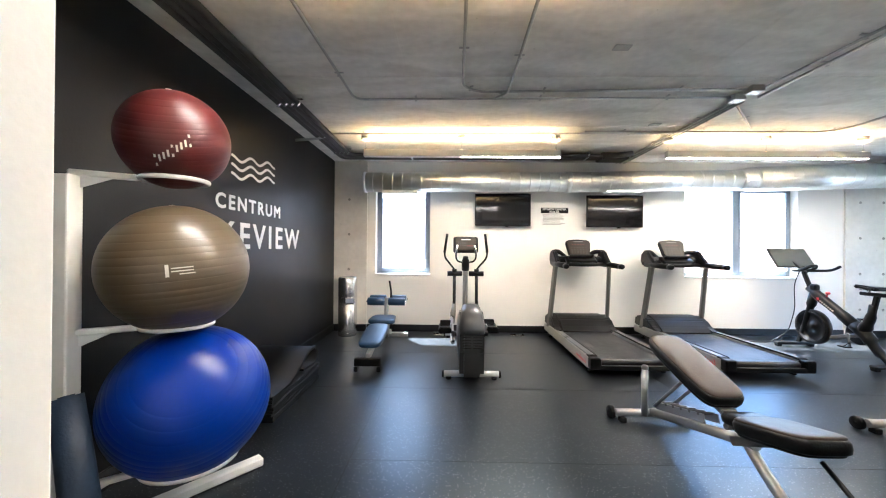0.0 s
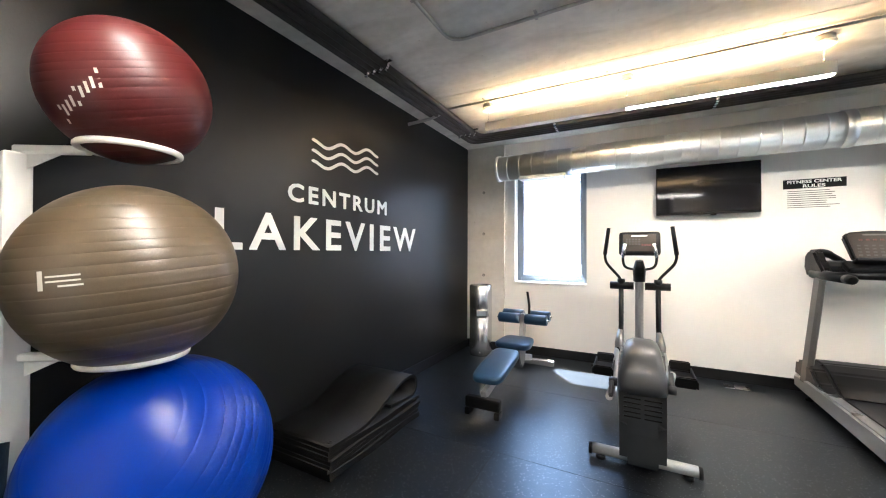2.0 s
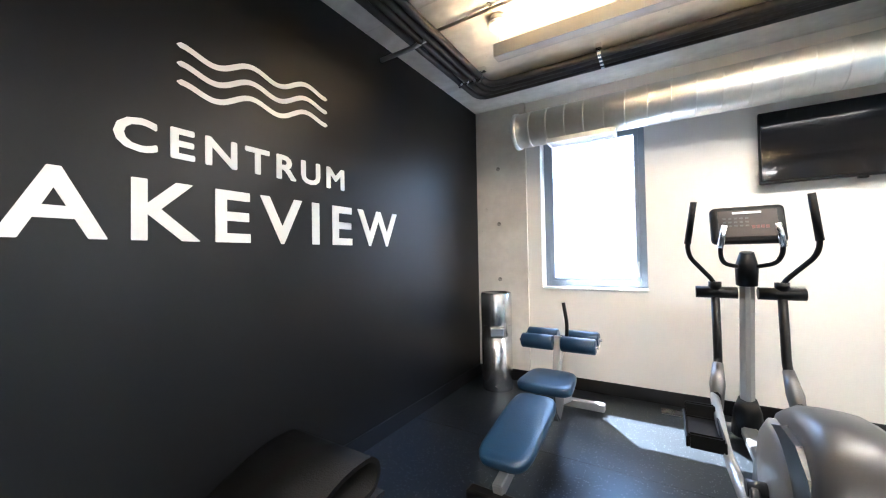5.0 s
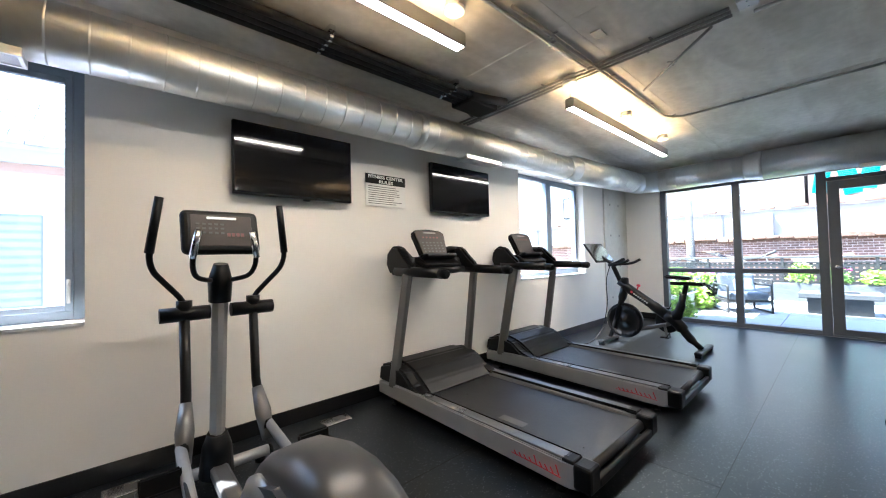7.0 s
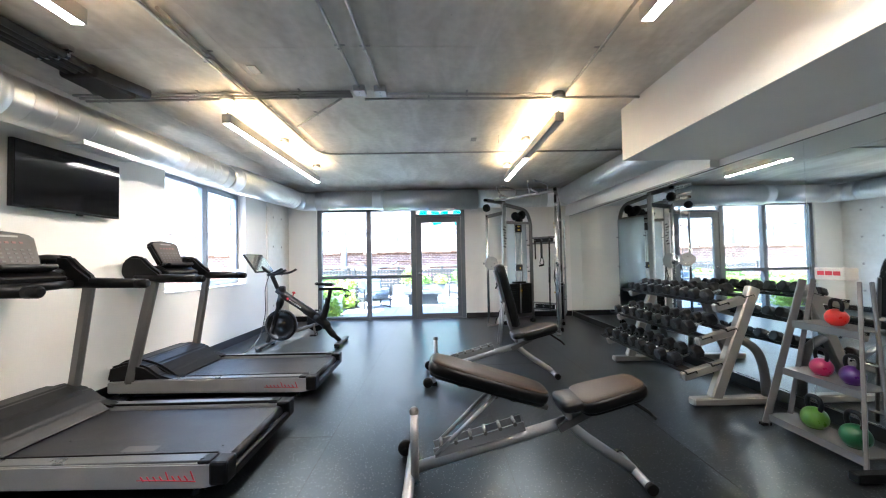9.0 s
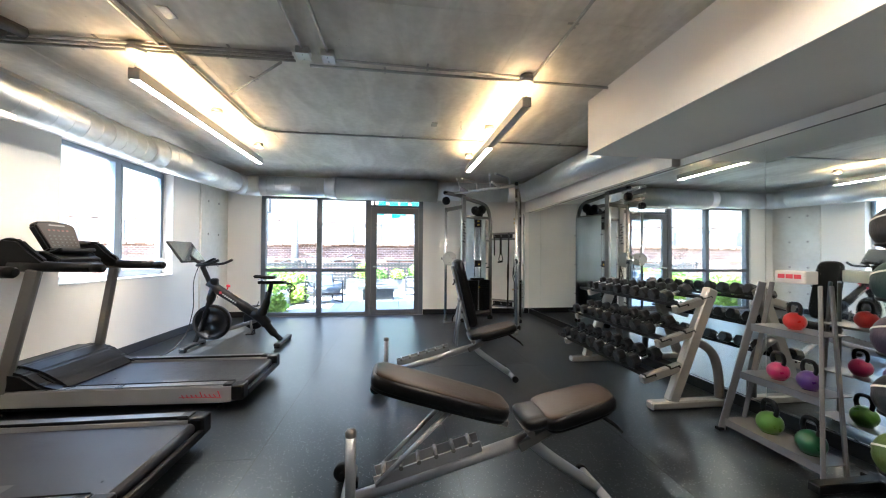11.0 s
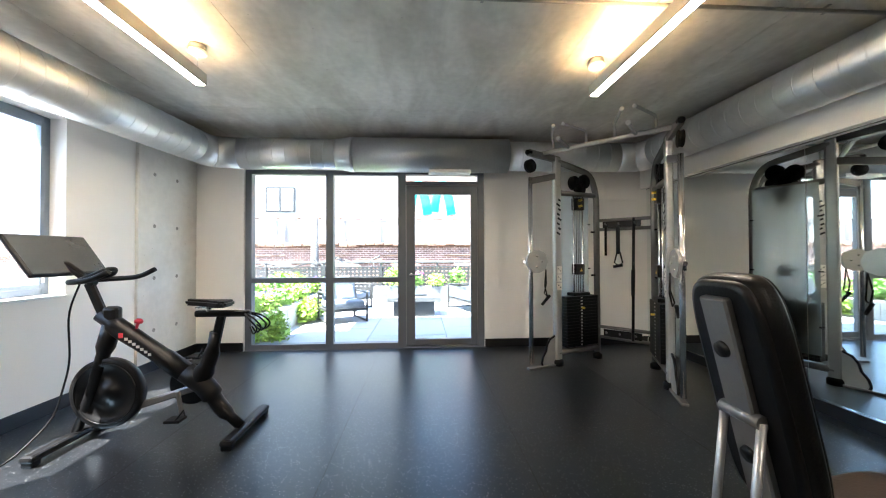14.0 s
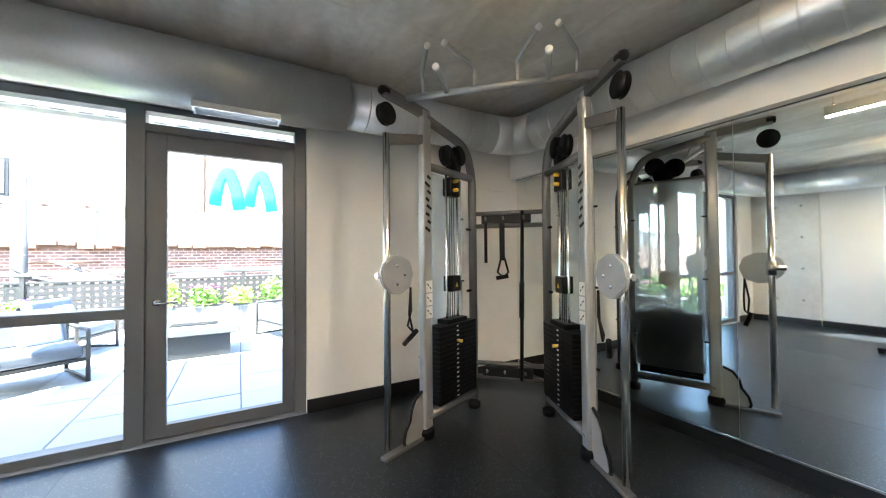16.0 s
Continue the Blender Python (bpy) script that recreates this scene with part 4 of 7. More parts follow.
M["pale_print"] = material("pale_print", (0.62, 0.60, 0.55), 0.5, vary=0.05, bump=0)
TOP, MID, LOW = Vector((-0.754, 1.853, 1.92)), Vector((-0.744, 1.868, 1.256)), Vector((-0.724, 1.946, 0.548))
exercise_ball(TOP, 0.249, ball_material("red_ball_vinyl", (0.060, 0.0075, 0.0075)), "dark red ribbed exercise ball on the top ring of a rack", pose(0, 0, 0, 22, 8, 0), [(-72 + 4.2 * k, -0.055 + 0.012 * k, 0.009, 0.032 + 0.024 * (k % 4 == 0)) for k in range(9)])
exercise_ball(MID, 0.328, ball_material("bronze_ball_vinyl", (0.078, 0.057, 0.033), 0.37, 0.55), "bronze grey ribbed exercise ball on the middle rack ring", pose(0, 0, 0, 5, -3, 0), [(-60, 0.02, 0.014, 0.055), (-50, 0.030, 0.085, 0.005), (-50, 0.016, 0.085, 0.005), (-47, 0.002, 0.06, 0.005)])
exercise_ball(LOW, 0.388, ball_material("blue_ball_vinyl", (0.0012, 0.024, 0.24), 0.34, 0.30), "large glossy blue exercise ball at the rack's foot", pose(0, 0, 0, 40, 30, 0) @ pose(0, 0, 0, 180), [(-40, 0.30, 0.07, 0.01), (-40, 0.28, 0.05, 0.01)])
rack = thing("ball_rack", "white steel stand with open rings for exercise balls", "ball rack")
part("post", box(-1.10, 1.645, 0.855, 0.075, 0.075, 1.69, 0.008), M["white_paint"], rack)
for c, r, z in ((TOP, 0.145, 1.712), (MID, 0.155, 0.962), (LOW, 0.22, 0.222)):
    ringpts = [(c.x + r * math.cos(a), c.y + r * math.sin(a), z) for a in (k * math.tau / 36 for k in range(36))]
    ring = part("ring", tube(ringpts, 0.012, 10, closed=True), M["white_paint"], rack)
    d = Vector((c.x + 1.10, c.y - 1.645, 0))
    e = Vector((-1.10, 1.645, z)) + d.normalized() * (d.length - r)
    part("arm", beam((-1.10, 1.645, z), e, 0.035, 0.03), M["white_paint"], rack)
    part("gusset", extrude_profile([(0.03, -0.015), (0.16, -0.015), (0.03, -0.075)], 0.006, "x"), M["white_paint"], rack).data.transform(Matrix.Translation((-1.10, 1.645, z)) @ pose(0, 0, 0, 0, 0, math.degrees(math.atan2(-d.x, d.y))))
part("foot", beam((-1.10, 1.54, 0.03), (-0.50, 2.26, 0.03), 0.07, 0.05), M["white_paint"], rack)
part("foot", beam((-1.18, 1.645, 0.032), (-0.42, 1.645, 0.032), 0.07, 0.05), M["white_paint"], rack)
bag = thing("blue_mat_roll", "dark blue rolled exercise mat leaning beside the ball rack", "mat roll")
part("roll", joined(tube([(-0.80, 1.47, 0.02), (-0.92, 1.525, 0.40), (-1.01, 1.565, 0.70)], [0.068, 0.065, 0.058], 24), tube([(-0.80, 1.47, 0.015), (-1.013, 1.567, 0.705)], 0.028, 16)), material("dark_blue_foam", (0.006, 0.017, 0.038), 0.6, vary=0.3, scale=6, bump=0.2), bag)

# ---- stacked mats ----
M["mat"] = material("black_foam_mat", (0.0045, 0.0044, 0.0043), 0.50, spec=0.16, vary=0.3, scale=5, fine=140, bump=0.25)


def mat_layer(z, curl, dx, dy, turn):
    """One foam mat, its far end curled back over itself where curl is set."""
    n, w, th = 36, 0.545, 0.022
    path = []
    for k in range(n + 1):
        s = 0.98 * k / n
        path.append((s, 0.006 * math.sin(s * 9 + z * 40)))
    if curl:
        path = []
        for k in range(25):
            s = 0.86 * k / 24
            q = min(1.0, max(0.0, (s - 0.26) / 0.56))
            path.append((s, 0.165 * q * q * (3 - 2 * q)))
        cx, cz = 0.87, 0.0865
        for k in range(1, 13):
            a = radians(90 - 15 * k)
            path.append((cx + 0.0785 * math.cos(a), cz + 0.0785 * math.sin(a)))
        path += [(0.80, 0.010), (0.70, 0.020), (0.60, 0.024)]
    bm = bmesh.new()
    rows = []
    for i, (s, h) in enumerate(path):
        a, c = path[max(0, i - 1)], path[min(len(path) - 1, i + 1)]
        nx, nz = -(c[1] - a[1]), c[0] - a[0]
        q = math.hypot(nx, nz) or 1
        o, p = (s + nx / q * th / 2, h + nz / q * th / 2), (s - nx / q * th / 2, h - nz / q * th / 2)
        rows.append([bm.verts.new((x, y, zz)) for x, (y, zz) in ((-w / 2, o), (w / 2, o), (w / 2, p), (-w / 2, p))])
    for a, c in zip(rows, rows[1:]):
        for k in range(4):
            bm.faces.new((a[k], a[(k + 1) % 4], c[(k + 1) % 4], c[k])).smooth = k in (0, 2)
    bm.faces.new(rows[0][::-1])
    bm.faces.new(rows[-1])
    bmesh.ops.recalc_face_normals(bm, faces=bm.faces[:])
    t = thing("exercise_mat", "black foam mat " + ("curled over at one end on a stack" if curl else "lying flat in a stack by the black wall"), "exercise mat", pose(-0.955 + dx, 2.765 + dy, z, 0, 0, turn), "stacked exercise mats")
    part("sheet", bm, M["mat"], t)
    for x in (-0.225, 0.225):
        part("eyelet", lathe([(0.016, 0.002), (0.016, th / 2 + 0.002), (0.009, th / 2 + 0.002), (0.009, 0.002)], 14, pose(x, 0.05, 0)), M["black_plastic"], t)
    return t


for k in range(7):
    mat_layer(0.016 + 0.026 * k, False, 0.006 * math.sin(k * 2.1), 0.008 * math.cos(k * 1.7), 0.6 * math.sin(k * 3))
mat_layer(0.016 + 0.026 * 7, True, 0.0, 0.0, 0.3)

# ---- waste bin ----
can = thing("waste_bin", "tall round brushed stainless waste bin with a square flap", "waste bin", pose(-0.935, 5.70, 0))
part("body", lathe([(0, 0.0), (0.142, 0.0), (0.145, 0.01), (0.145, 0.505), (0.141, 0.508), (0.141, 0.514), (0.145, 0.517), (0.145, 0.61)], 48), M["steel"], can)
part("hood", lathe([(0.145, 0.612), (0.1465, 0.62), (0.1465, 0.905), (0.138, 0.92), (0.138, 0.905), (0, 0.90)], 48), M["steel"], can)
part("opening", box(0.064, -0.130, 0.56, 0.15, 0.035, 0.095, 0.008, m=pose(0, 0, 0, 0, 0, 26)), M["steel"], can, "square steel flap surround")
part("flap", box(0.066, -0.142, 0.56, 0.115, 0.018, 0.066, 0.004, m=pose(0, 0, 0, 0, 0, 26)), M["frame_pale"], can)

# ---- abdominal bench ----
# Reflected blue sheen on pads and rollers is put into the vinyl's colour.
M["blue_sheen_vinyl"] = material("vinyl_with_blue_sheen", (0.010, 0.034, 0.075), 0.36, vary=0.2, scale=7, fine=120, bump=0.10)
ab = thing("abdominal_bench", "low padded sit-up bench with blue sheen in its vinyl colour, foam ankle rollers", "sit-up bench", pose(-0.228, 0, 0))
lp = pad(0.28, 0.28, 0.66, 0.06)
lp.transform(pose(0, 4.36, 0.325, 9))
part("lower_pad", lp, M["blue_sheen_vinyl"], ab)
lp = pad(0.38, 0.32, 0.37, 0.06)
lp.transform(pose(0, 4.93, 0.405, 2))
part("upper_pad", lp, M["blue_sheen_vinyl"], ab)
part("front_foot", joined(span(-0.15, 0.15, 3.98, 4.05, 0.06, 0.15, 0.012), span(-0.15, -0.105, 3.97, 4.06, 0.0, 0.06, 0.01), span(0.105, 0.15, 3.97, 4.06, 0.0, 0.06, 0.01)), M["black_plastic"], ab, "black front foot plate")
part("spine", joined(beam((0, 4.02, 0.16), (0, 4.75, 0.30), 0.05, 0.07), beam((0, 4.75, 0.30), (0, 5.52, 0.10), 0.05, 0.07)), M["silver"], ab)
part("bracket", joined(extrude_profile([(4.80, 0.37), (5.10, 0.37), (5.05, 0.20), (4.95, 0.13), (4.86, 0.22)], 0.14, "x", 0.01)), M["grey_steel"], ab)
part("rear_foot", beam((-0.27, 5.55, 0.05), (0.27, 5.55, 0.05), 0.06, 0.06), M["silver"], ab)
part("roller_post", joined(beam((0, 5.12, 0.30), (0, 5.22, 0.66), 0.05, 0.06), beam((0, 5.10, 0.33), (0, 5.36, 0.62), 0.045, 0.05)), M["silver"], ab)
for y, z in ((5.19, 0.61), (5.35, 0.63)):
    part("roller_axle", rod((-0.29, y, z), (0.29, y, z), 0.012), M["chrome"], ab)
    for s in (-1, 1):
        part("foam_roller", tube([(s * 0.03, y, z), (s * 0.036, y, z), (s * 0.262, y, z), (s * 0.27, y, z)], [0.050, 0.056, 0.056, 0.050], 24), M["blue_sheen_vinyl"], ab)
part("grab_handle", tube([(0.05, 5.26, 0.60), (0.05, 5.30, 0.74), (0.02, 5.32, 0.90)], 0.014, 12, smooth_bend=0.05), M["black_plastic"], ab)

# ---- floor boxes ----
for x, y in ((1.775, 5.81), (0.53, 5.835), (5.10, 5.66)):
    fb = thing("floor_outlet", "flush steel floor outlet box beside the wall", "floor outlet", pose(x, y, 0), "floor outlets")
    part("plate", box(0, 0, 0.004, 0.22, 0.13, 0.008, 0.003), M["steel"], fb)
    part("lid", joined(box(0.03, 0, 0.010, 0.09, 0.08, 0.005, 0.002)), M["grey_steel"], fb)


# ---- adjustable benches ----
def bench(m, back_angle, label, cover):
    """A gym bench along -y from its wheeled foot; back_angle from level."""
    t = thing("adjustable_bench", label, "weight bench", m, "adjustable benches")
    part("foot_bar", joined(rod((-0.29, 0, 0.07), (0.29, 0, 0.07), 0.030, 16)), M["bench_silver"], t)
    for s in (-1, 1):
        part("wheel", joined(lathe([(0, -0.02), (0.045, -0.02), (0.050, -0.012), (0.050, 0.012), (0.045, 0.02), (0, 0.02)], 24, pose(s * 0.30, 0.055, 0.05, 0, 90)), rod((s * 0.26, 0.055, 0.05), (s * 0.325, 0.055, 0.05), 0.012)), M["rubber"], t)
        part("foot_pad", box(s * 0.24, -0.01, 0.02, 0.05, 0.06, 0.04, 0.008), M["rubber"], t)
    part("lift_post", tube([(-0.075, -0.03, 0.06), (-0.075, -0.03, 0.43)], 0.024, 16), M["bench_silver"], t, "silver lifting post")
    part("lift_cap", lathe([(0.026, 0), (0.026, 0.02), (0.018, 0.032), (0, 0.034)], 16, pose(-0.075, -0.03, 0.43)), M["grey_steel"], t)
    part("main_beam", joined(tube([(0, -0.02, 0.085), (0, -0.98, 0.345)], 0.032, 16)), M["bench_silver"], t, "silver sloping main beam")
    part("rear_leg", joined(tube([(0, -0.90, 0.345), (0, -1.02, 0.24), (0, -1.30, 0.045)], 0.028, 14, smooth_bend=0.08), rod((-0.16, -1.31, 0.035), (0.16, -1.31, 0.035), 0.024, 14)), M["bench_silver"], t)
    for s in (-1, 1):
        part("leg_cap", rod((s * 0.16, -1.31, 0.035), (s * 0.19, -1.31, 0.035), 0.03, 14), M["rubber"], t)
        part("ladder_plate", beam((s * 0.045, -0.14, 0.19), (s * 0.045, -0.66, 0.33), 0.008, 0.055, 0.002), M["bench_silver"], t)
    for k in range(6):
        part("ladder_notch", rod((-0.05, -0.18 - 0.085 * k, 0.225 + 0.023 * k), (0.05, -0.18 - 0.085 * k, 0.225 + 0.023 * k), 0.011, 10), M["grey_steel"], t)
    hinge = Vector((0, -0.90, 0.41))
    a = radians(back_angle)
    up, nrm = Vector((0, math.cos(a), math.sin(a))), Vector((0, -math.sin(a), math.cos(a)))
    mid = hinge + up * 0.475 + nrm * 0.045
    q = Matrix(((1, 0, 0), (0, up.y, nrm.y), (0, up.z, nrm.z))).to_4x4()
    back = pad(0.262, 0.272, 0.71, 0.072)
    back.transform(Matrix.Translation(mid) @ q)
    bk = part("backrest", back, M["vinyl"], t, "padded vinyl backrest with black sides")
    face = pad(0.246, 0.256, 0.694, 0.026)
    face.transform(Matrix.Translation(mid + nrm * 0.0285) @ q)
    part("pad_face", face, cover, bk)
    under = pad(0.25, 0.25, 0.69, 0.035)
    under.transform(Matrix.Translation(mid - nrm * 0.035) @ q)
    part("backrest_shell", under, M["black_plastic"], bk)
    part("back_rib", beam(hinge + up * 0.10 - nrm * 0.012, hinge + up * 0.775 - nrm * 0.012, 0.095, 0.034), M["grey_steel"], bk, "broad grey rib with black bolts")
    for k in (0.30, 0.62):
        bm = lathe([(0, 0.012), (0.022, 0.012), (0.026, 0.0)], 16)
        bm.transform(Matrix.Translation(hinge + up * k - nrm * 0.028) @ (-nrm).to_track_quat("Z", "Y").to_matrix().to_4x4())
        part("bolt", bm, M["black_plastic"], bk)
    gap = pad(0.22, 0.24, 0.17, 0.06)
    gap.transform(pose(0, -0.945, 0.452, -8))
    part("middle_pad", gap, M["vinyl"], t)
    seat = pad(0.25, 0.31, 0.41, 0.075)
    seat.transform(pose(0, -1.165, 0.49, -13))
    st = part("seat", seat, M["vinyl"], t, "padded vinyl seat with black sides")
    face = pad(0.234, 0.294, 0.394, 0.026)
    face.transform(pose(0, -1.165, 0.49, -13) @ Matrix.Translation((0, 0, 0.030)))
    part("pad_face", face, M["vinyl_warm_lit"], st)
    shell = pad(0.23, 0.285, 0.38, 0.035)
    shell.transform(pose(0, -1.165, 0.455, -13))
    part("seat_shell", shell, M["black_plastic"], st)
    part("hinge_bracket", joined(beam((0, -0.86, 0.30), (0, -1.12, 0.43), 0.09, 0.05), rod((-0.10, -0.90, 0.40), (0.10, -0.90, 0.40), 0.018, 14)), M["grey_steel"], t)
    part("seat_lever", tube([(0.02, -1.30, 0.44), (0.02, -1.42, 0.36), (0.02, -1.46, 0.32)], 0.011, 10), M["black_plastic"], t)
    grab = hinge + up * 0.42 - nrm * 0.02
    for s in (-1, 1):
        foot = Vector((s * 0.062, min(-0.16, grab.y + (0.05 if back_angle > 45 else 0.12)), 0.0))
        foot.z = 0.10 + (-foot.y) * 0.265 + 0.06
        if back_angle < 45:
            foot = Vector((s * 0.062, -0.15, 0.19))
        part("strut", rod((s * 0.062, grab.y, grab.z), foot, 0.012), M["bench_silver"], t, "silver support strut")
    part("strut_pin", joined(rod((-0.066, grab.y, grab.z), (0.066, grab.y, grab.z), 0.021, 16)), M["grey_steel"], t)
    part("warning_label", box(0.027, -0.34, 0.18, 0.002, 0.03, 0.025, 0), M["yellow"], t)
    return t


M["yellow"] = material("yellow_plastic", (0.55, 0.36, 0.03), 0.4, vary=0.05, bump=0)
bench(pose(2.315, 2.93, 0), 17, "silver-framed bench with black pads, faces coloured as warmly lit, back nearly flat", M["vinyl_warm_lit"])
bench(pose(4.165, 2.81, 0), 76, "silver-framed bench with black pads, back raised upright", M["vinyl"])


# ---- dumbbell rack ----
def dumbbell_head(r, L, y):
    h = bmesh.new()
    bmesh.ops.create_cone(h, cap_ends=True, segments=6, radius1=r, radius2=r, depth=L, matrix=pose(0, y, 0, 90))
    bmesh.ops.bevel(h, geom=h.edges[:], offset=r * 0.16, segments=1, affect="EDGES")
    return h


dmesh = {}
M["hex_rubber"] = material("grey_black_hex_rubber", (0.0085, 0.0085, 0.009), 0.40, spec=0.45, vary=0.25, scale=12, bump=0.12)


def dumbbell(r, m):
    L, grip = r * 1.25, 0.125
    key = round(r, 3)
    if key not in dmesh:
        t = thing("dumbbell", "black rubber hex dumbbell with a knurled chrome handle", "dumbbell", m, "dumbbells on the rack")
        for s in (-1, 1):
            part("head", dumbbell_head(r, L, s * (grip / 2 + L / 2)), M["hex_rubber"], t)
        part("handle", tube([(0, -grip / 2, 0), (0, -0.03, 0), (0, 0.03, 0), (0, grip / 2, 0)], [0.014, 0.017, 0.017, 0.014], 12), M["chrome"], t)
        part("weight_mark", box(0, grip / 2 + L + 0.0005, 0, r * 0.45, 0.001, r * 0.16, 0), M["key_grey"], t)
        dmesh[key] = t
        return t
    return copy_thing(dmesh[key], m)


dr_rack = thing("dumbbell_rack", "three-tier grey steel dumbbell rack before the mirror", "dumbbell rack")
TIERS = ((0.20, 0.90), (0.36, 0.615), (0.50, 0.325))
for x in (3.26, 4.60):
    part("foot", beam((x, -0.09, 0.04), (x, 0.60, 0.04), 0.085, 0.065, 0.012), M["warm_steel"], dr_rack)
    part("upright", beam((x, 0.40, 0.06), (x, 0.02, 1.00), 0.075, 0.10, 0.012), M["warm_steel"], dr_rack, "sloping grey steel end post")
    part("back_leg", tube([(x, 0.20, 0.58), (x, 0.01, 0.48), (x, -0.05, 0.30), (x, -0.06, 0.06)], 0.036, 14, smooth_bend=0.12), M["grey_steel"], dr_rack)
    for y, z in TIERS:
        part("tier_arm", beam((x, y - 0.20, z + 0.03), (x, y + 0.17, z - 0.075), 0.06, 0.07, 0.01), M["warm_steel"], dr_rack)
tilt = -16
for y, z in TIERS:
    for dy in (-0.11, 0.11):
        bm = joined(span(3.22, 4.82, -0.045, 0.045, -0.006, 0.0), span(3.22, 4.82, 0.040, 0.046, 0.0, 0.022), span(3.22, 4.82, -0.046, -0.040, -0.02, 0.0))
        bm.transform(Matrix.Translation((0, y + dy, z - dy * 0.287)) @ pose(0, 0, 0, tilt))
        part("tray_rail", bm, M["black_plastic"], dr_rack)
rd = random.Random(11)
for tier, (y, z) in enumerate(TIERS):
    n = (10, 9, 8)[tier]
    for k in range(n):
        r = (0.045, 0.052, 0.058)[tier] + 0.0015 * (n - 1 - k) * (0.9, 0.8, 0.7)[tier]
        r = round(r / 0.003) * 0.003
        x = 3.35 + (k + 0.5) * 1.42 / n
        c = Matrix.Translation((x, y, z)) @ pose(0, 0, 0, tilt) @ pose(0, rd.uniform(-0.01, 0.01), r * 0.87 + 0.002, 0, rd.choice((0, 60, 120)) + 30 + 0, rd.uniform(-4, 4))
        dumbbell(r, c)


# ---- kettlebells ----
def kettlebell(x, y, z, r, colour, name):
    t = thing("kettlebell", name + " coated kettlebell with a black handle on a rack shelf", "kettlebell", pose(x, y, z), "kettlebells on the rack")
    prof = [(0, 0), (r * 0.62, 0)] + [(r * math.cos(a), r * 0.86 + r * math.sin(a)) for a in (radians(q) for q in range(-58, 76, 8))] + [(0, r * 1.86)]
    part("bell", lathe(prof, 32), material(name.replace(" ", "_") + "_kettlebell_vinyl", colour, 0.3, vary=0.1, scale=8, bump=0.02), t)
    h = r * 1.6
    part("handle", tube([(-r * 0.50, 0, h), (-r * 0.66, 0, h + r * 0.5), (-r * 0.48, 0, h + r * 1.25), (r * 0.48, 0, h + r * 1.25), (r * 0.66, 0, h + r * 0.5), (r * 0.50, 0, h)], r * 0.19, 12, smooth_bend=r * 0.4), M["black_plastic"], t)
    return t


kr = thing("kettlebell_rack", "grey A-shaped steel kettlebell rack with sloped shelves", "kettlebell rack", pose(2.57, 0.03, 0))
KZ = ((0.09, 0.31, 0.26), (0.45, 0.255, 0.19), (0.80, 0.215, 0.14))
for s in (-1, 1):
    part("side_frame", joined(beam((s * 0.32, 0.27, 0.0), (s * 0.175, 0.08, 1.10), 0.022, 0.045, 0.004), beam((s * 0.315, 0.10, 0.0), (s * 0.175, 0.0, 1.10), 0.018, 0.03, 0.004)), M["grey_steel"], kr)
    part("rubber_foot", box(s * 0.32, 0.27, 0.01, 0.04, 0.07, 0.02, 0.004), M["rubber"], kr)
for z, w, d in KZ:
    part("shelf", joined(span(-w, w, d - 0.22, d, z - 0.006, z, 0.002), span(-w, w, d - 0.004, d, z - 0.05, z, 0.001)), M["grey_steel"], kr)
top = part("top_box", box(0, 0.03, 1.145, 0.19, 0.10, 0.085, 0.008), M["unlit"], kr, "white top box with red lettering bars")
for k in range(3):
    part("red_bar", box(-0.05 + 0.05 * k, 0.081, 1.15, 0.042, 0.003, 0.028, 0), M["red_text"], top)
kettlebell(2.39 + 0.26, 0.17, 0.09, 0.074, (0.05, 0.125, 0.014), "lime green")
kettlebell(2.39, 0.19, 0.09, 0.074, (0.006, 0.06, 0.02), "dark green")
kettlebell(2.39 + 0.245, 0.12, 0.45, 0.062, (0.24, 0.008, 0.06), "magenta")
kettlebell(2.39 + 0.06, 0.12, 0.45, 0.062, (0.04, 0.008, 0.10), "purple")
kettlebell(2.39 + 0.18, 0.07, 0.80, 0.060, (0.42, 0.014, 0.012), "bright red")

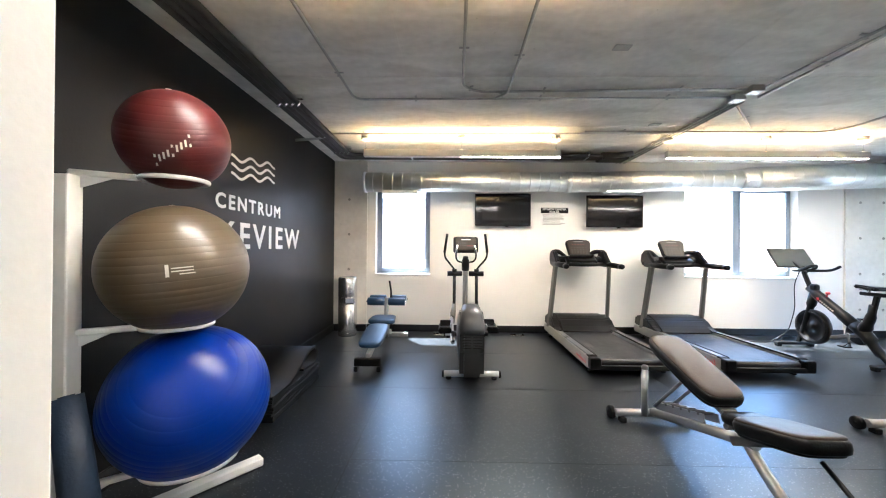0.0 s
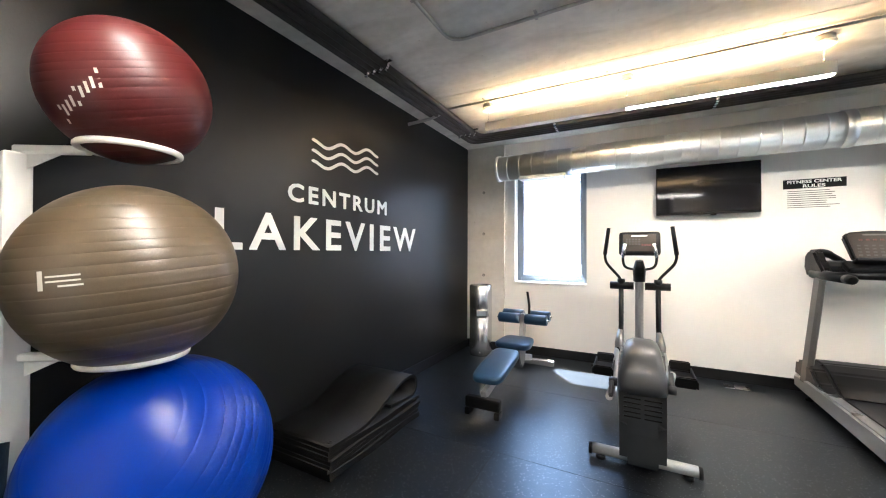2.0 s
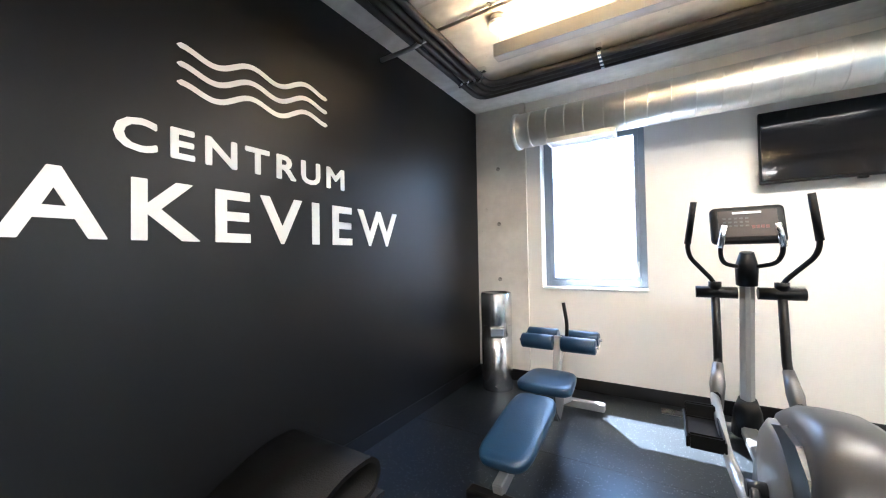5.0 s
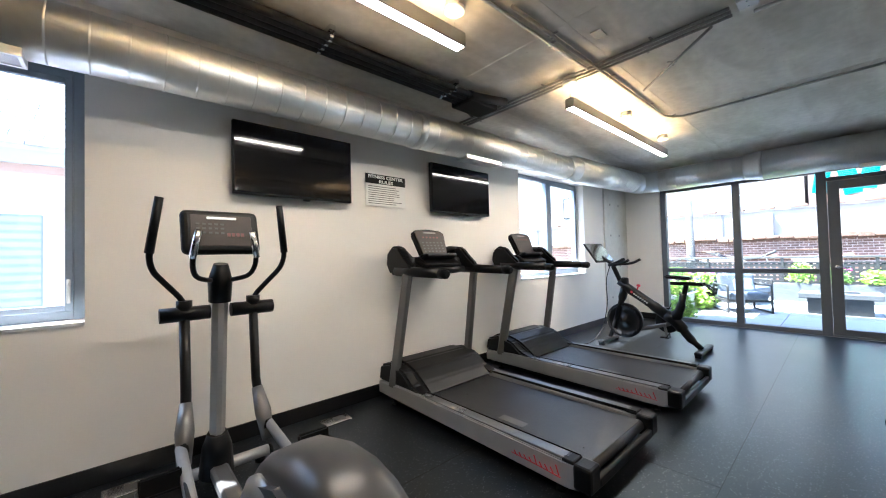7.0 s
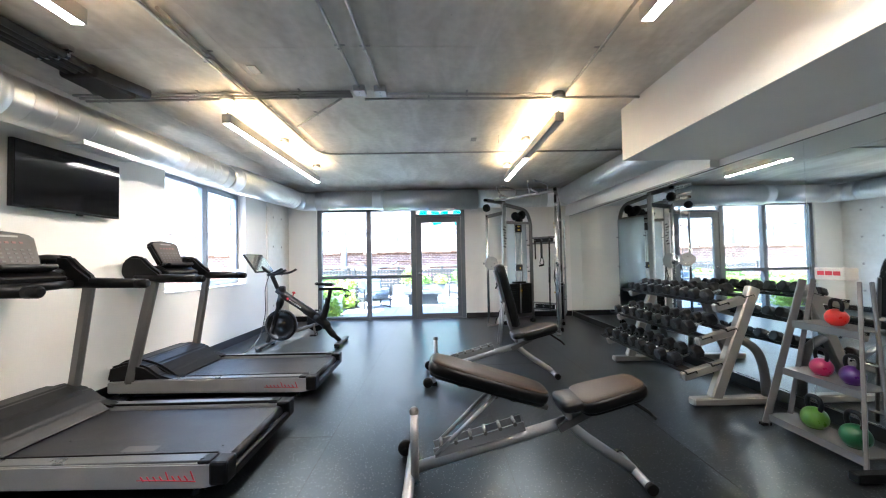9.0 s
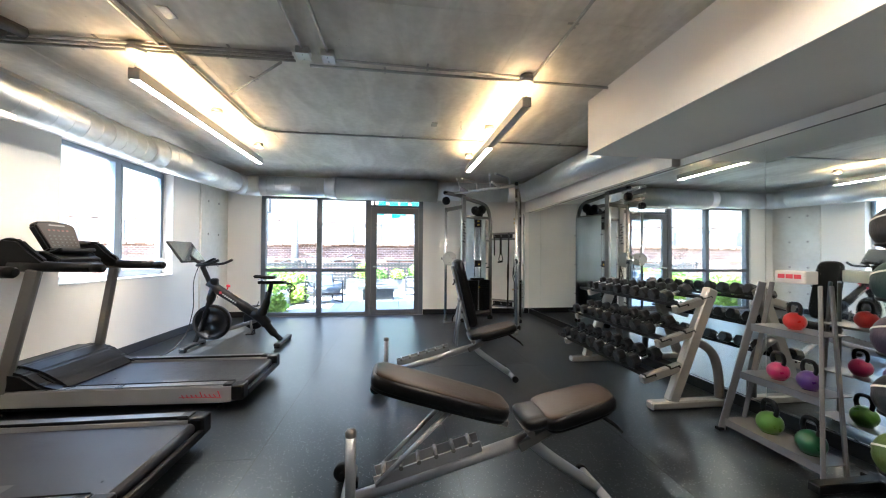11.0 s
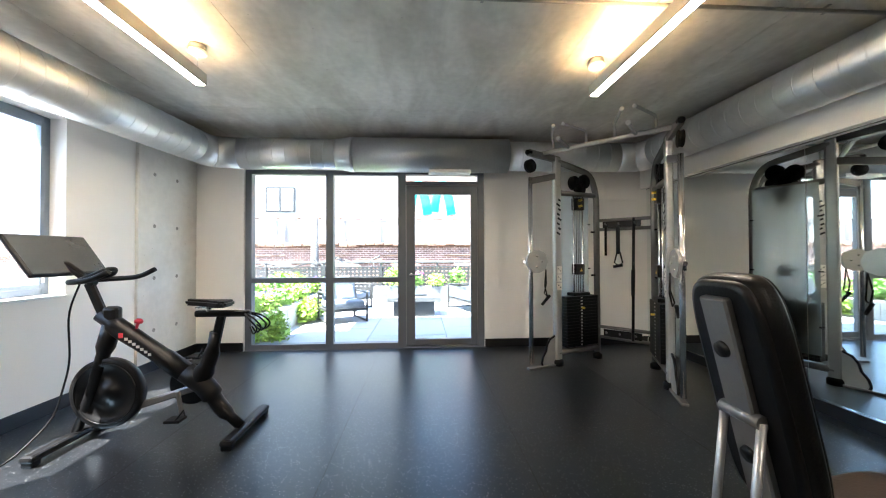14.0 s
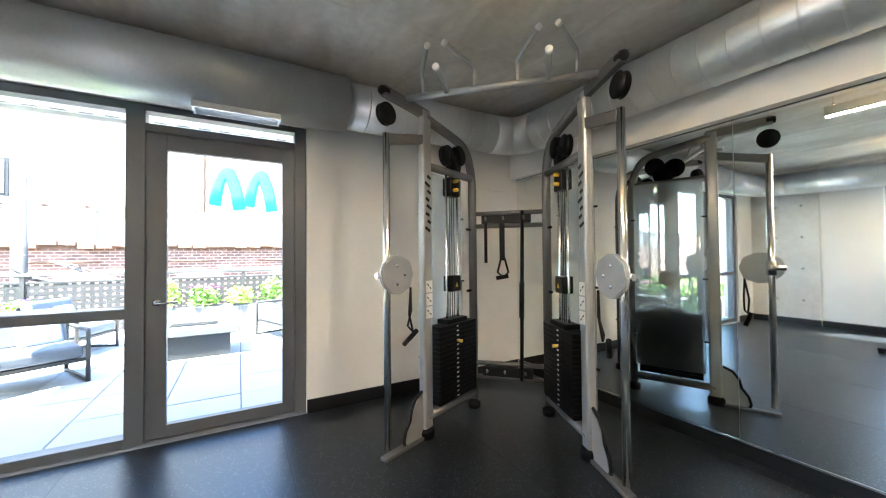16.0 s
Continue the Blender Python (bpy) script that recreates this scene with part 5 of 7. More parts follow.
# ---- medicine balls ----
mr = thing("medicine_ball_rack", "black upright stand holding five medicine balls", "ball stand", pose(1.99, 0.17, 0))
part("post", beam((0, -0.16, 0.02), (0, -0.16, 1.50), 0.05, 0.05), M["grey_steel"], mr)
part("base", joined(beam((-0.26, -0.14, 0.03), (0.26, -0.14, 0.03), 0.06, 0.05), beam((0.20, -0.2, 0.03), (0.20, 0.28, 0.03), 0.06, 0.05), beam((-0.20, -0.2, 0.03), (-0.20, 0.28, 0.03), 0.06, 0.05)), M["black_plastic"], mr)
for z, col, nm in ((0.27, (0.05, 0.08, 0.012), "olive green"), (0.57, (0.010, 0.010, 0.011), "black"), (0.87, (0.022, 0.010, 0.024), "dark purple"), (1.15, (0.006, 0.022, 0.020), "dark green"), (1.43, (0.016, 0.012, 0.010), "dark brown")):
    part("holder", tube([(0.10 * math.cos(a), -0.02 + 0.10 * math.sin(a), z - 0.085) for a in (k * math.tau / 24 for k in range(24))], 0.009, 8, closed=True), M["black_plastic"], mr)
    part("holder_arm", beam((0, -0.16, z - 0.085), (0, -0.11, z - 0.085), 0.03, 0.02), M["black_plastic"], mr)
    b = thing("medicine_ball", nm + " textured rubber medicine ball on its stand", "medicine ball", pose(1.99, 0.15, z, 20, 10, 0), "medicine balls")
    bm = sphere((0, 0, 0), 0.128, 32, 24)
    for v in bm.verts:
        v.co *= 1 - 0.02 * math.exp(-((v.co.z / 0.128) / 0.05) ** 2)
    part("shell", bm, material(nm.replace(" ", "_") + "_ball_rubber", col, 0.5, vary=0.2, scale=8, fine=120, bump=0.3), b)
    part("print_band", lathe([(0.1278, 0.02), (0.1285, 0.022), (0.1272, 0.030)], 32), M["pale_print"], b)


# ---- exercise bike ----
bk = thing("exercise_bike", "black indoor cycling bike with a large tilted tablet screen", "exercise bike", pose(5.80, -0.10, 0))
blk = M["black_plastic"]
for y, x0, x1, nm in ((5.46, -0.34, 0.20, "front_foot"), (4.36, -0.22, 0.38, "rear_foot")):
    part(nm, joined(box((x0 + x1) / 2, y, 0.05, x1 - x0, 0.085, 0.045, 0.02), box(x0 + 0.04, y, 0.025, 0.06, 0.07, 0.05, 0.01), box(x1 - 0.04, y, 0.025, 0.06, 0.07, 0.05, 0.01)), blk, bk)
part("flywheel", lathe([(0, -0.03), (0.06, -0.03), (0.065, -0.012), (0.18, -0.012), (0.19, -0.03), (0.235, -0.03), (0.24, -0.024), (0.24, 0.024), (0.235, 0.03), (0.19, 0.03), (0.18, 0.012), (0.065, 0.012), (0.06, 0.03), (0, 0.03)], 48, pose(0, 5.26, 0.33, 0, 90)), blk, bk, "heavy black flywheel")
part("wheel_ring", joined(tube([(0.032, 5.26 + 0.205 * math.cos(a), 0.33 + 0.205 * math.sin(a)) for a in (k * math.tau / 40 for k in range(40))], 0.005, 8, closed=True), tube([(-0.032, 5.26 + 0.205 * math.cos(a), 0.33 + 0.205 * math.sin(a)) for a in (k * math.tau / 40 for k in range(40))], 0.005, 8, closed=True)), blk, bk)
part("main_frame", joined(tube([(0, 5.32, 0.87), (0, 5.20, 0.78), (0, 4.95, 0.61), (0, 4.72, 0.44)], [0.045, 0.062, 0.058, 0.066], 18, smooth_bend=0.1),
                          tube([(0, 4.74, 0.46), (0, 4.60, 0.36), (0, 4.50, 0.20), (0, 4.36, 0.07)], [0.070, 0.068, 0.050, 0.034], 18, smooth_bend=0.1),
                          tube([(0, 4.66, 0.38), (0, 4.57, 0.55), (0, 4.54, 0.74)], [0.066, 0.050, 0.038], 18, smooth_bend=0.1),
                          tube([(0, 5.24, 0.80), (0, 5.31, 0.55), (0, 5.38, 0.30), (0, 5.47, 0.07)], [0.055, 0.040, 0.036, 0.030], 18, smooth_bend=0.1)), blk, bk, "black curved cast frame")
part("stay", joined(beam((0.02, 5.42, 0.12), (0.02, 4.70, 0.34), 0.03, 0.05, 0.01)), M["grey_steel"], bk)
part("belt_guard", lathe([(0, -0.022), (0.13, -0.022), (0.145, -0.01), (0.145, 0.01), (0.13, 0.022), (0, 0.022)], 36, pose(0.055, 4.74, 0.36, 0, 90)), blk, bk)
for s in (-1, 1):
    part("crank_arm", beam((s * 0.09, 4.74, 0.36), (s * 0.09, 4.74 + 0.03 * s, 0.36 + s * 0.165), 0.018, 0.03), M["grey_steel"], bk)
    part("pedal", joined(box(s * 0.155, 4.74 + 0.03 * s, 0.36 + s * 0.165, 0.09, 0.10, 0.018, 0.005), tube([(s * 0.12, 4.70 + 0.03 * s, 0.365 + s * 0.165), (s * 0.155, 4.69 + 0.03 * s, 0.42 + s * 0.165), (s * 0.19, 4.72 + 0.03 * s, 0.365 + s * 0.165)], 0.006, 8)), blk, bk)
part("seat_post", joined(beam((0, 4.55, 0.62), (0, 4.50, 0.86), 0.05, 0.055, 0.012), beam((0, 4.68, 0.87), (0, 4.30, 0.87), 0.045, 0.045, 0.01)), blk, bk)
sad = extrude_profile([(-0.03, 0.17), (0.03, 0.17), (0.045, 0.02), (0.085, -0.09), (0.07, -0.13), (-0.07, -0.13), (-0.085, -0.09), (-0.045, 0.02)], 0.045, "z", 0.015)
sad.transform(pose(0, 4.57, 0.945, 3))
part("saddle", sad, M["vinyl"], bk)
part("saddle_rail", joined(rod((0.02, 4.51, 0.915), (0.02, 4.67, 0.915), 0.005), rod((-0.02, 4.51, 0.915), (-0.02, 4.67, 0.915), 0.005), rod((0, 4.59, 0.87), (0, 4.59, 0.92), 0.018)), M["chrome"], bk)
part("weight_cradle", joined(*[tube([(s * 0.04, 4.32, 0.87), (s * 0.10, 4.26, 0.84), (s * 0.11, 4.20, 0.78), (s * 0.09, 4.24, 0.73), (s * 0.05, 4.28, 0.78)], 0.006, 8, smooth_bend=0.03) for s in (-1, -0.4, 0.4, 1)]), M["black_plastic"], bk)
part("bar_post", joined(beam((0, 5.27, 0.80), (0, 5.40, 1.10), 0.05, 0.06, 0.015), box(0, 5.24, 0.86, 0.075, 0.10, 0.14, 0.025)), blk, bk)
part("handlebar", joined(tube([(-0.20, 5.10, 1.18), (-0.21, 5.22, 1.12), (-0.19, 5.38, 1.11), (0, 5.44, 1.11), (0.19, 5.38, 1.11), (0.21, 5.22, 1.12), (0.20, 5.10, 1.18)], 0.018, 12, smooth_bend=0.07), tube([(-0.07, 5.42, 1.11), (-0.08, 5.30, 1.15), (-0.04, 5.25, 1.19), (0.04, 5.25, 1.19), (0.08, 5.30, 1.15), (0.07, 5.42, 1.11)], 0.016, 12, smooth_bend=0.05)), M["rubber"], bk)
part("resistance_knob", joined(lathe([(0, 0.075), (0.016, 0.072), (0.026, 0.06), (0.024, 0.045), (0.010, 0.04), (0.008, 0.0)], 20, pose(0, 5.08, 0.77, 18))), M["red_text"], bk, "red resistance knob")
scr = part("tablet", box(0, 0, 0, 0.56, 0.028, 0.335, 0.012), M["black_plastic"], bk, "large tablet screen with a pale reflection put into its colour")
scr.matrix_basis = pose(0, 5.60, 1.285, -35)
# Grey base colour stands in for the bright reflection on the dark screen.
part("display", span(-0.265, 0.265, -0.018, -0.0135, -0.152, 0.152), material("tablet_pale_reflection", (0.075, 0.080, 0.080), 0.10, vary=0.1, bump=0, coat=1.0, spec=1.0, rough_vary=0.02), scr)
part("screen_arm", joined(beam((0, 5.36, 1.08), (0, 5.60, 1.26), 0.05, 0.035)), blk, bk)
part("power_cable", tube([(-0.03, 5.42, 1.12), (-0.06, 5.48, 0.9), (-0.05, 5.47, 0.55), (-0.10, 5.52, 0.20), (-0.30, 5.60, 0.014), (-0.60, 5.66, 0.014)], 0.006, 8, smooth_bend=0.1), M["rubber"], bk)
part("logo_mark", joined(*[box(-0.0625, 5.10 - 0.026 * k, 0.712 - 0.018 * k, 0.003, 0.020, 0.018, 0) for k in range(7)]), M["pale_print"], bk)
part("logo_badge", box(-0.0625, 5.135, 0.737, 0.003, 0.028, 0.034, 0), M["red_text"], bk)


# ---- cable machine ----
M["cable_grey"] = material("satin_grey_steel", (0.31, 0.31, 0.305), 0.34, 0.4, vary=0.07, scale=6, fine=120, bump=0.03)


def frosted_material():
    m = bpy.data.materials.new("frosted_acrylic")
    m.use_nodes = True
    nt = m.node_tree
    p = nt.nodes["Principled BSDF"]
    p.inputs["Base Color"].default_value = (0.95, 0.98, 1.0, 1)
    p.inputs["Roughness"].default_value = 0.03
    p.inputs["IOR"].default_value = 1.12
    p.inputs["Transmission Weight"].default_value = 1.0
    tl, mx, ns = (nt.nodes.new("ShaderNode" + k) for k in ("BsdfTranslucent", "MixShader", "TexNoise"))
    tl.inputs[0].default_value = (0.82, 0.90, 0.92, 1)
    ns.inputs["Scale"].default_value = 3.0
    rg = nt.nodes.new("ShaderNodeMapRange")
    rg.inputs["To Min"].default_value, rg.inputs["To Max"].default_value = 0.26, 0.34
    nt.links.new(ns.outputs["Fac"], rg.inputs["Value"])
    nt.links.new(rg.outputs[0], mx.inputs[0])
    nt.links.new(p.outputs[0], mx.inputs[1])
    nt.links.new(tl.outputs[0], mx.inputs[2])
    nt.links.new(mx.outputs[0], nt.nodes["Material Output"].inputs[0])
    return m


M["frosted"] = frosted_material()
cm = thing("cable_machine", "silver corner cable crossover machine with two weight stacks and pull-up bar", "cable machine", pose(6.826, 1.037, 0, 0, 0, -45))
# local x runs towards the corner, local y from one arm to the other
for s in (-1, 1):
    post = (-0.32, s * 0.71)
    upr = (0.03, s * 0.56)
    rear = (0.63, s * 0.315)
    d = (Vector((rear[0], rear[1], 0)) - Vector((upr[0], upr[1], 0)))
    dn = d.normalized()
    side = Vector((-dn.y, dn.x, 0))
    yaw = math.degrees(math.atan2(dn.y, dn.x))
    part("guide_post", joined(rod((*post, 0.06), (*post, 2.14), 0.024, 20)), M["chrome"], cm, "chrome guide post with pin holes")
    up = box(0, 0, 1.21, 0.095, 0.065, 2.40, 0.018)
    up.transform(pose(upr[0], upr[1], 0, 0, 0, yaw))
    part("upright", up, M["cable_grey"], cm, "broad grey steel upright")
    arch = tube([(*rear, 0.08), (*rear, 2.02), (rear[0] - dn.x * 0.10, rear[1] - dn.y * 0.10, 2.26), (upr[0], upr[1], 2.36)], 0.036, 16, smooth_bend=0.16)
    part("rear_frame", arch, M["grey_steel"], cm)
    for z, rr in ((0.14, 0.034), (2.00, 0.030)):
        part("cross_rail", rod((*upr, z), (*rear, z), rr, 14), M["grey_steel"], cm)
    part("rubber_foot", lathe([(0, 0), (0.065, 0), (0.065, 0.05), (0.05, 0.07), (0, 0.07)], 20, pose(*upr, 0)), M["rubber"], cm)
    part("rubber_foot", lathe([(0, 0), (0.055, 0), (0.055, 0.05), (0, 0.08)], 20, pose(*rear, 0)), M["rubber"], cm)
    pd = (Vector((*post, 0)) - Vector((*upr, 0)))
    part("top_arm", beam((upr[0], upr[1], 2.19), (post[0], post[1], 2.10), 0.05, 0.07), M["grey_steel"], cm)
    part("head_arm", beam((upr[0] + pd.x * -0.1, upr[1] + pd.y * -0.1, 2.38), (upr[0] + pd.x * 1.08, upr[1] + pd.y * 1.08, 2.42), 0.05, 0.07), M["grey_steel"], cm)
    q = math.degrees(math.atan2(pd.y, pd.x))
    part("pulley", lathe([(0, -0.018), (0.075, -0.018), (0.068, -0.006), (0.068, 0.006), (0.075, 0.018), (0, 0.018)], 28, Matrix.Translation((post[0], post[1], 2.27)) @ pose(0, 0, 0, 0, 0, q) @ pose(0, 0, 0, 90)), M["rubber"], cm, "black cable pulley")
    part("end_plug", lathe([(0, 0.014), (0.026, 0.011), (0.030, 0.0), (0.030, -0.05)], 18, Matrix.Translation((upr[0] + pd.x * 1.10, upr[1] + pd.y * 1.10, 2.42)) @ pose(0, 0, 0, 0, 0, q) @ pose(0, 0, 0, 0, 90)), M["rubber"], cm)
    foot = extrude_profile([(0.03, 0.02), (0.21, 0.02), (0.225, 0.05), (0.21, 0.11), (0.165, 0.17), (0.15, 0.24), (0.11, 0.30), (0.03, 0.34)], 0.022, "y", 0.004)
    foot.transform(Matrix.Translation((upr[0], upr[1], 0)) @ pose(0, 0, 0, 0, 0, q))
    part("foot_bracket", foot, M["silver"], cm, "curved foot bracket with dark edge")
    edge = tube([(0.225, 0, 0.02), (0.232, 0, 0.052), (0.217, 0, 0.112), (0.172, 0, 0.175), (0.157, 0, 0.245), (0.115, 0, 0.305), (0.03, 0, 0.345)], 0.012, 8)
    edge.transform(Matrix.Translation((upr[0], upr[1], 0)) @ pose(0, 0, 0, 0, 0, q))
    part("bracket_edge", edge, M["rubber"], cm)
    bp = box(0.20, 0, 0.012, 0.44, 0.06, 0.024, 0.006)
    bp.transform(Matrix.Translation((upr[0], upr[1], 0)) @ pose(0, 0, 0, 0, 0, q))
    part("base_plate", bp, M["grey_steel"], cm)
    # weight stack
    mid = Vector((upr[0], upr[1], 0)) + d * 0.52
    stack_m = Matrix.Translation(mid) @ pose(0, 0, 0, 0, 0, yaw)
    sh = box(0, s * 0.095, 1.13, 0.55, 0.006, 1.72, 0.002, 1)
    sh.transform(stack_m)
    sh = part("shield_panel", sh, M["frosted"], cm, "frosted clear plastic shield")
    for cx in (-0.28, 0.28):
        for cz in (0.55, 1.10, 1.65):
            cl = box(cx, s * 0.095, cz, 0.04, 0.022, 0.014, 0.003, 1)
            cl.transform(stack_m)
            part("clip", cl, M["rubber"], sh)
    sk = part("weight_stack", box(0, 0, 0, 0.01, 0.01, 0.01, 0), M["rubber"], cm, "black weight stack of slim plates")
    sk.matrix_basis = stack_m @ Matrix.Translation((0, 0, 0.2))
    plate = bmesh.new()
    add(plate, box(0, 0, 0, 0.50, 0.13, 0.0358, 0.002, 1))
    me = bpy.data.meshes.new("weight_plate")
    plate.to_mesh(me)
    plate.free()
    me.materials.append(M["rubber"])
    mark = bmesh.new()
    add(mark, box(-0.02, -0.0655 * s, 0, 0.028, 0.002, 0.011, 0))
    mm = bpy.data.meshes.new("plate_mark")
    mark.to_mesh(mm)
    mark.free()
    mm.materials.append(M["pale_print"])
    for k in range(16):
        pl = new("weight_plate", me)
        pl.parent = sk
        pl.matrix_basis = Matrix.Translation((0, 0, 0.0175 + 0.0365 * k))
        pm = new("plate_mark", mm)
        pm.parent = sk
        pm.matrix_basis = Matrix.Translation((0, 0, 0.0175 + 0.0365 * k))
    part("head_plate", joined(box(0, 0, 0.605, 0.26, 0.12, 0.04, 0.01)), M["rubber"], sk)
    pin = part("selector_pin", tube([(-0.02, -0.055 * s, 0.45), (-0.02, -0.105 * s, 0.45)], [0.009, 0.014], 12), M["yellow"], sk, "yellow selector pin")
    for off in (-0.075, 0.075):
        g0 = mid + dn * off
        part("stack_rod", rod((g0.x, g0.y, 0.15), (g0.x, g0.y, 2.0), 0.010, 12), M["chrome"], cm)
    for off in (-0.03, 0.0, 0.03):
        g0 = mid + dn * off
        part("cable", rod((g0.x, g0.y, 0.80), (g0.x, g0.y, 2.05), 0.003, 6), M["rubber"], cm)
    blk_m = Matrix.Translation(mid) @ pose(0, 0, 0, 0, 0, yaw)
    for z, hh in ((1.10, 0.13), (1.88, 0.15)):
        bb = box(0, 0, z, 0.13, 0.09, hh, 0.012)
        bb.transform(blk_m)
        bl = part("cable_block", bb, M["black_plastic"], cm)
        if z < 1.5:
            tri = extrude_profile([(-0.018, 1.075), (0.018, 1.075), (0, 1.11)], 0.002, "y")
            tri.transform(blk_m @ Matrix.Translation((0, -0.047 * s, 0)))
            part("warning_sign", tri, M["yellow"], bl)
        else:
            for zz in (1.85, 1.92):
                kn = rod((-0.03, -0.04 * s, zz), (-0.03, -0.085 * s, zz), 0.014, 12)
                kn.transform(blk_m)
                part("amber_knob", kn, M["yellow"], bl, "amber plastic knob")
    for off, z in ((-0.06, 2.13), (0.10, 2.16), (0.03, 2.07)):
        g0 = mid + dn * off
        part("pulley", lathe([(0, -0.018), (0.085, -0.018), (0.078, -0.006), (0.078, 0.006), (0.085, 0.018), (0, 0.018)], 28, Matrix.Translation((g0.x, g0.y, z)) @ pose(0, 0, 0, 0, 0, yaw) @ pose(0, 0, 0, 90)), M["rubber"], cm)
    # carriage on the guide post
    disc = extrude_profile([(-0.02, -0.125), (0.06, -0.13), (0.15, -0.09), (0.18, 0.0), (0.15, 0.09), (0.06, 0.13), (-0.02, 0.125), (-0.10, 0.07), (-0.12, 0.0), (-0.10, -0.06)], 0.03, "y", 0.008)
    cmat = Matrix.Translation((*post, 1.20)) @ pose(0, 0, 0, 0, 0, q + 180)
    disc.transform(cmat @ Matrix.Translation((0.03, -0.03 * s, 0)))
    cr = part("carriage", disc, M["silver"], cm, "rounded silver pulley carriage")
    clamp = joined(tube([(0, 0, -0.06), (0, 0, 0.06)], 0.034, 16), rod((-0.09, 0, 0), (0.02, 0, 0), 0.02, 14))
    clamp.transform(cmat)
    part("clamp", clamp, M["chrome"], cr)
    for a, z in ((0.05, 0.06), (0.05, -0.06), (0.12, 0.0)):
        bt = lathe([(0, 0.008), (0.011, 0.006), (0.012, 0)], 10, cmat @ Matrix.Translation((a, -0.045 * s, z)) @ pose(0, 0, 0, 90 * s))
        part("bolt", bt, M["chrome"], cr)
    hx = cmat @ Vector((0.17, -0.05 * s, -0.09))
    part("strap", joined(tube([hx, hx + Vector((0.01, 0, -0.16)), hx + Vector((0.02, 0.03 * s, -0.27)), hx + Vector((-0.01, -0.02, -0.30))], 0.008, 8), tube([hx + Vector((0, 0, -0.02)), hx + Vector((-0.03, 0, -0.18)), hx + Vector((-0.01, -0.02, -0.30))], 0.008, 8)), M["rubber"], cm)
    part("hand_grip", rod(hx + Vector((-0.02, -0.05, -0.29)), hx + Vector((0.03, 0.06 * s, -0.40)), 0.017, 14), M["rubber"], cm)
    pc = Matrix.Translation((upr[0], upr[1], 0)) @ pose(0, 0, 0, 0, 0, yaw)
    for k in range(3):
        card = box(-0.0, -0.037 * s, 1.10 - 0.095 * k, 0.070, 0.003, 0.085, 0)
        card.transform(pc)
        cd = part("instruction_card", card, M["pale_print"], cm, "pale instruction card with figure strokes")
        for u, v in ((-0.015, 0.012), (0.012, -0.012)):
            st = box(u, -0.0395 * s, 1.10 - 0.095 * k + v, 0.022, 0.002, 0.008, 0, m=pose(0, 0, 0, 0, 40, 0))
            st.transform(pc)
            part("diagram_stroke", st, M["black_plastic"], cd)
    for k in range(8):
        lt = box((-0.02, 0.015)[k % 2] * 0.5, -0.0365 * s, 1.52 + 0.055 * k, 0.042 if k % 3 else 0.06, 0.002, 0.022, 0, m=pose(0, 0, 0, 0, 25, 0))
        lt.transform(pc)
        part("logo_stroke", lt, M["black_plastic"], cm)
    for k, z in enumerate((1.02, 1.55)):
        peg = rod((rear[0], rear[1], z), (rear[0] - dn.x * 0.09, rear[1] - dn.y * 0.09, z), 0.011, 10)
        part("peg", peg, M["rubber"], cm)
# joining rails and accessory bars
for z in (0.27, 0.39, 1.58, 1.69):
    part("back_rail", rod((0.63, -0.315, z), (0.63, 0.315, z), 0.020, 14), M["grey_steel"], cm)
for z, h in ((0.33, 0.085), (1.635, 0.075)):
    ap = part("accessory_plate", box(0.598, 0.02, z, 0.012, 0.42, h, 0.012), M["black_plastic"], cm)
    for y in (-0.13, 0.04, 0.19):
        part("hook", joined(rod((0.592, y, z), (0.560, y, z), 0.008, 10), rod((0.563, y, z), (0.563, y, z + 0.022), 0.008, 10)), M["grey_steel"], ap)
part("long_bar", joined(rod((0.575, -0.10, 0.28), (0.575, -0.12, 1.70), 0.016, 12), rod((0.575, -0.105, 0.80), (0.575, -0.11, 1.10), 0.021, 12)), M["black_plastic"], cm)
part("short_bar", rod((0.575, 0.19, 1.26), (0.575, 0.19, 1.60), 0.014, 12), M["black_plastic"], cm)
part("hanging_strap", joined(box(0.57, 0.05, 1.44, 0.012, 0.045, 0.32, 0.004), tube([(0.57, 0.06, 1.30), (0.565, 0.09, 1.18), (0.56, 0.04, 1.14), (0.565, 0.0, 1.18), (0.57, 0.03, 1.30)], 0.009, 8), rod((0.56, 0.0, 1.15), (0.56, 0.10, 1.13), 0.018, 12)), M["rubber"], cm)
part("pull_up_bar", joined(rod((-0.16, -0.66, 2.43), (-0.16, 0.66, 2.43), 0.024, 16)), M["silver"], cm, "silver cross bar with pull-up grips")
for y0, y1 in ((-0.50, -0.39), (-0.14, -0.27), (0.14, 0.27), (0.50, 0.39)):
    part("grip_arm", tube([(-0.16, y0, 2.43), (-0.17, y0, 2.53), (-0.20, y0, 2.56), (-0.42, y1, 2.61)], 0.014, 10, smooth_bend=0.03), M["silver"], cm)
    part("grip_end", rod((-0.42, y1, 2.61), (-0.438, y1 + 0.1 * (y1 - y0), 2.614), 0.018, 12), M["white_paint"], cm)
for y0 in (-0.33, 0.33):
    part("grip_arm", rod((-0.16, y0, 2.43), (-0.42, y0, 2.47), 0.018, 12), M["silver"], cm)
    part("grip_end", rod((-0.42, y0, 2.47), (-0.44, y0, 2.473), 0.022, 12), M["white_paint"], cm)


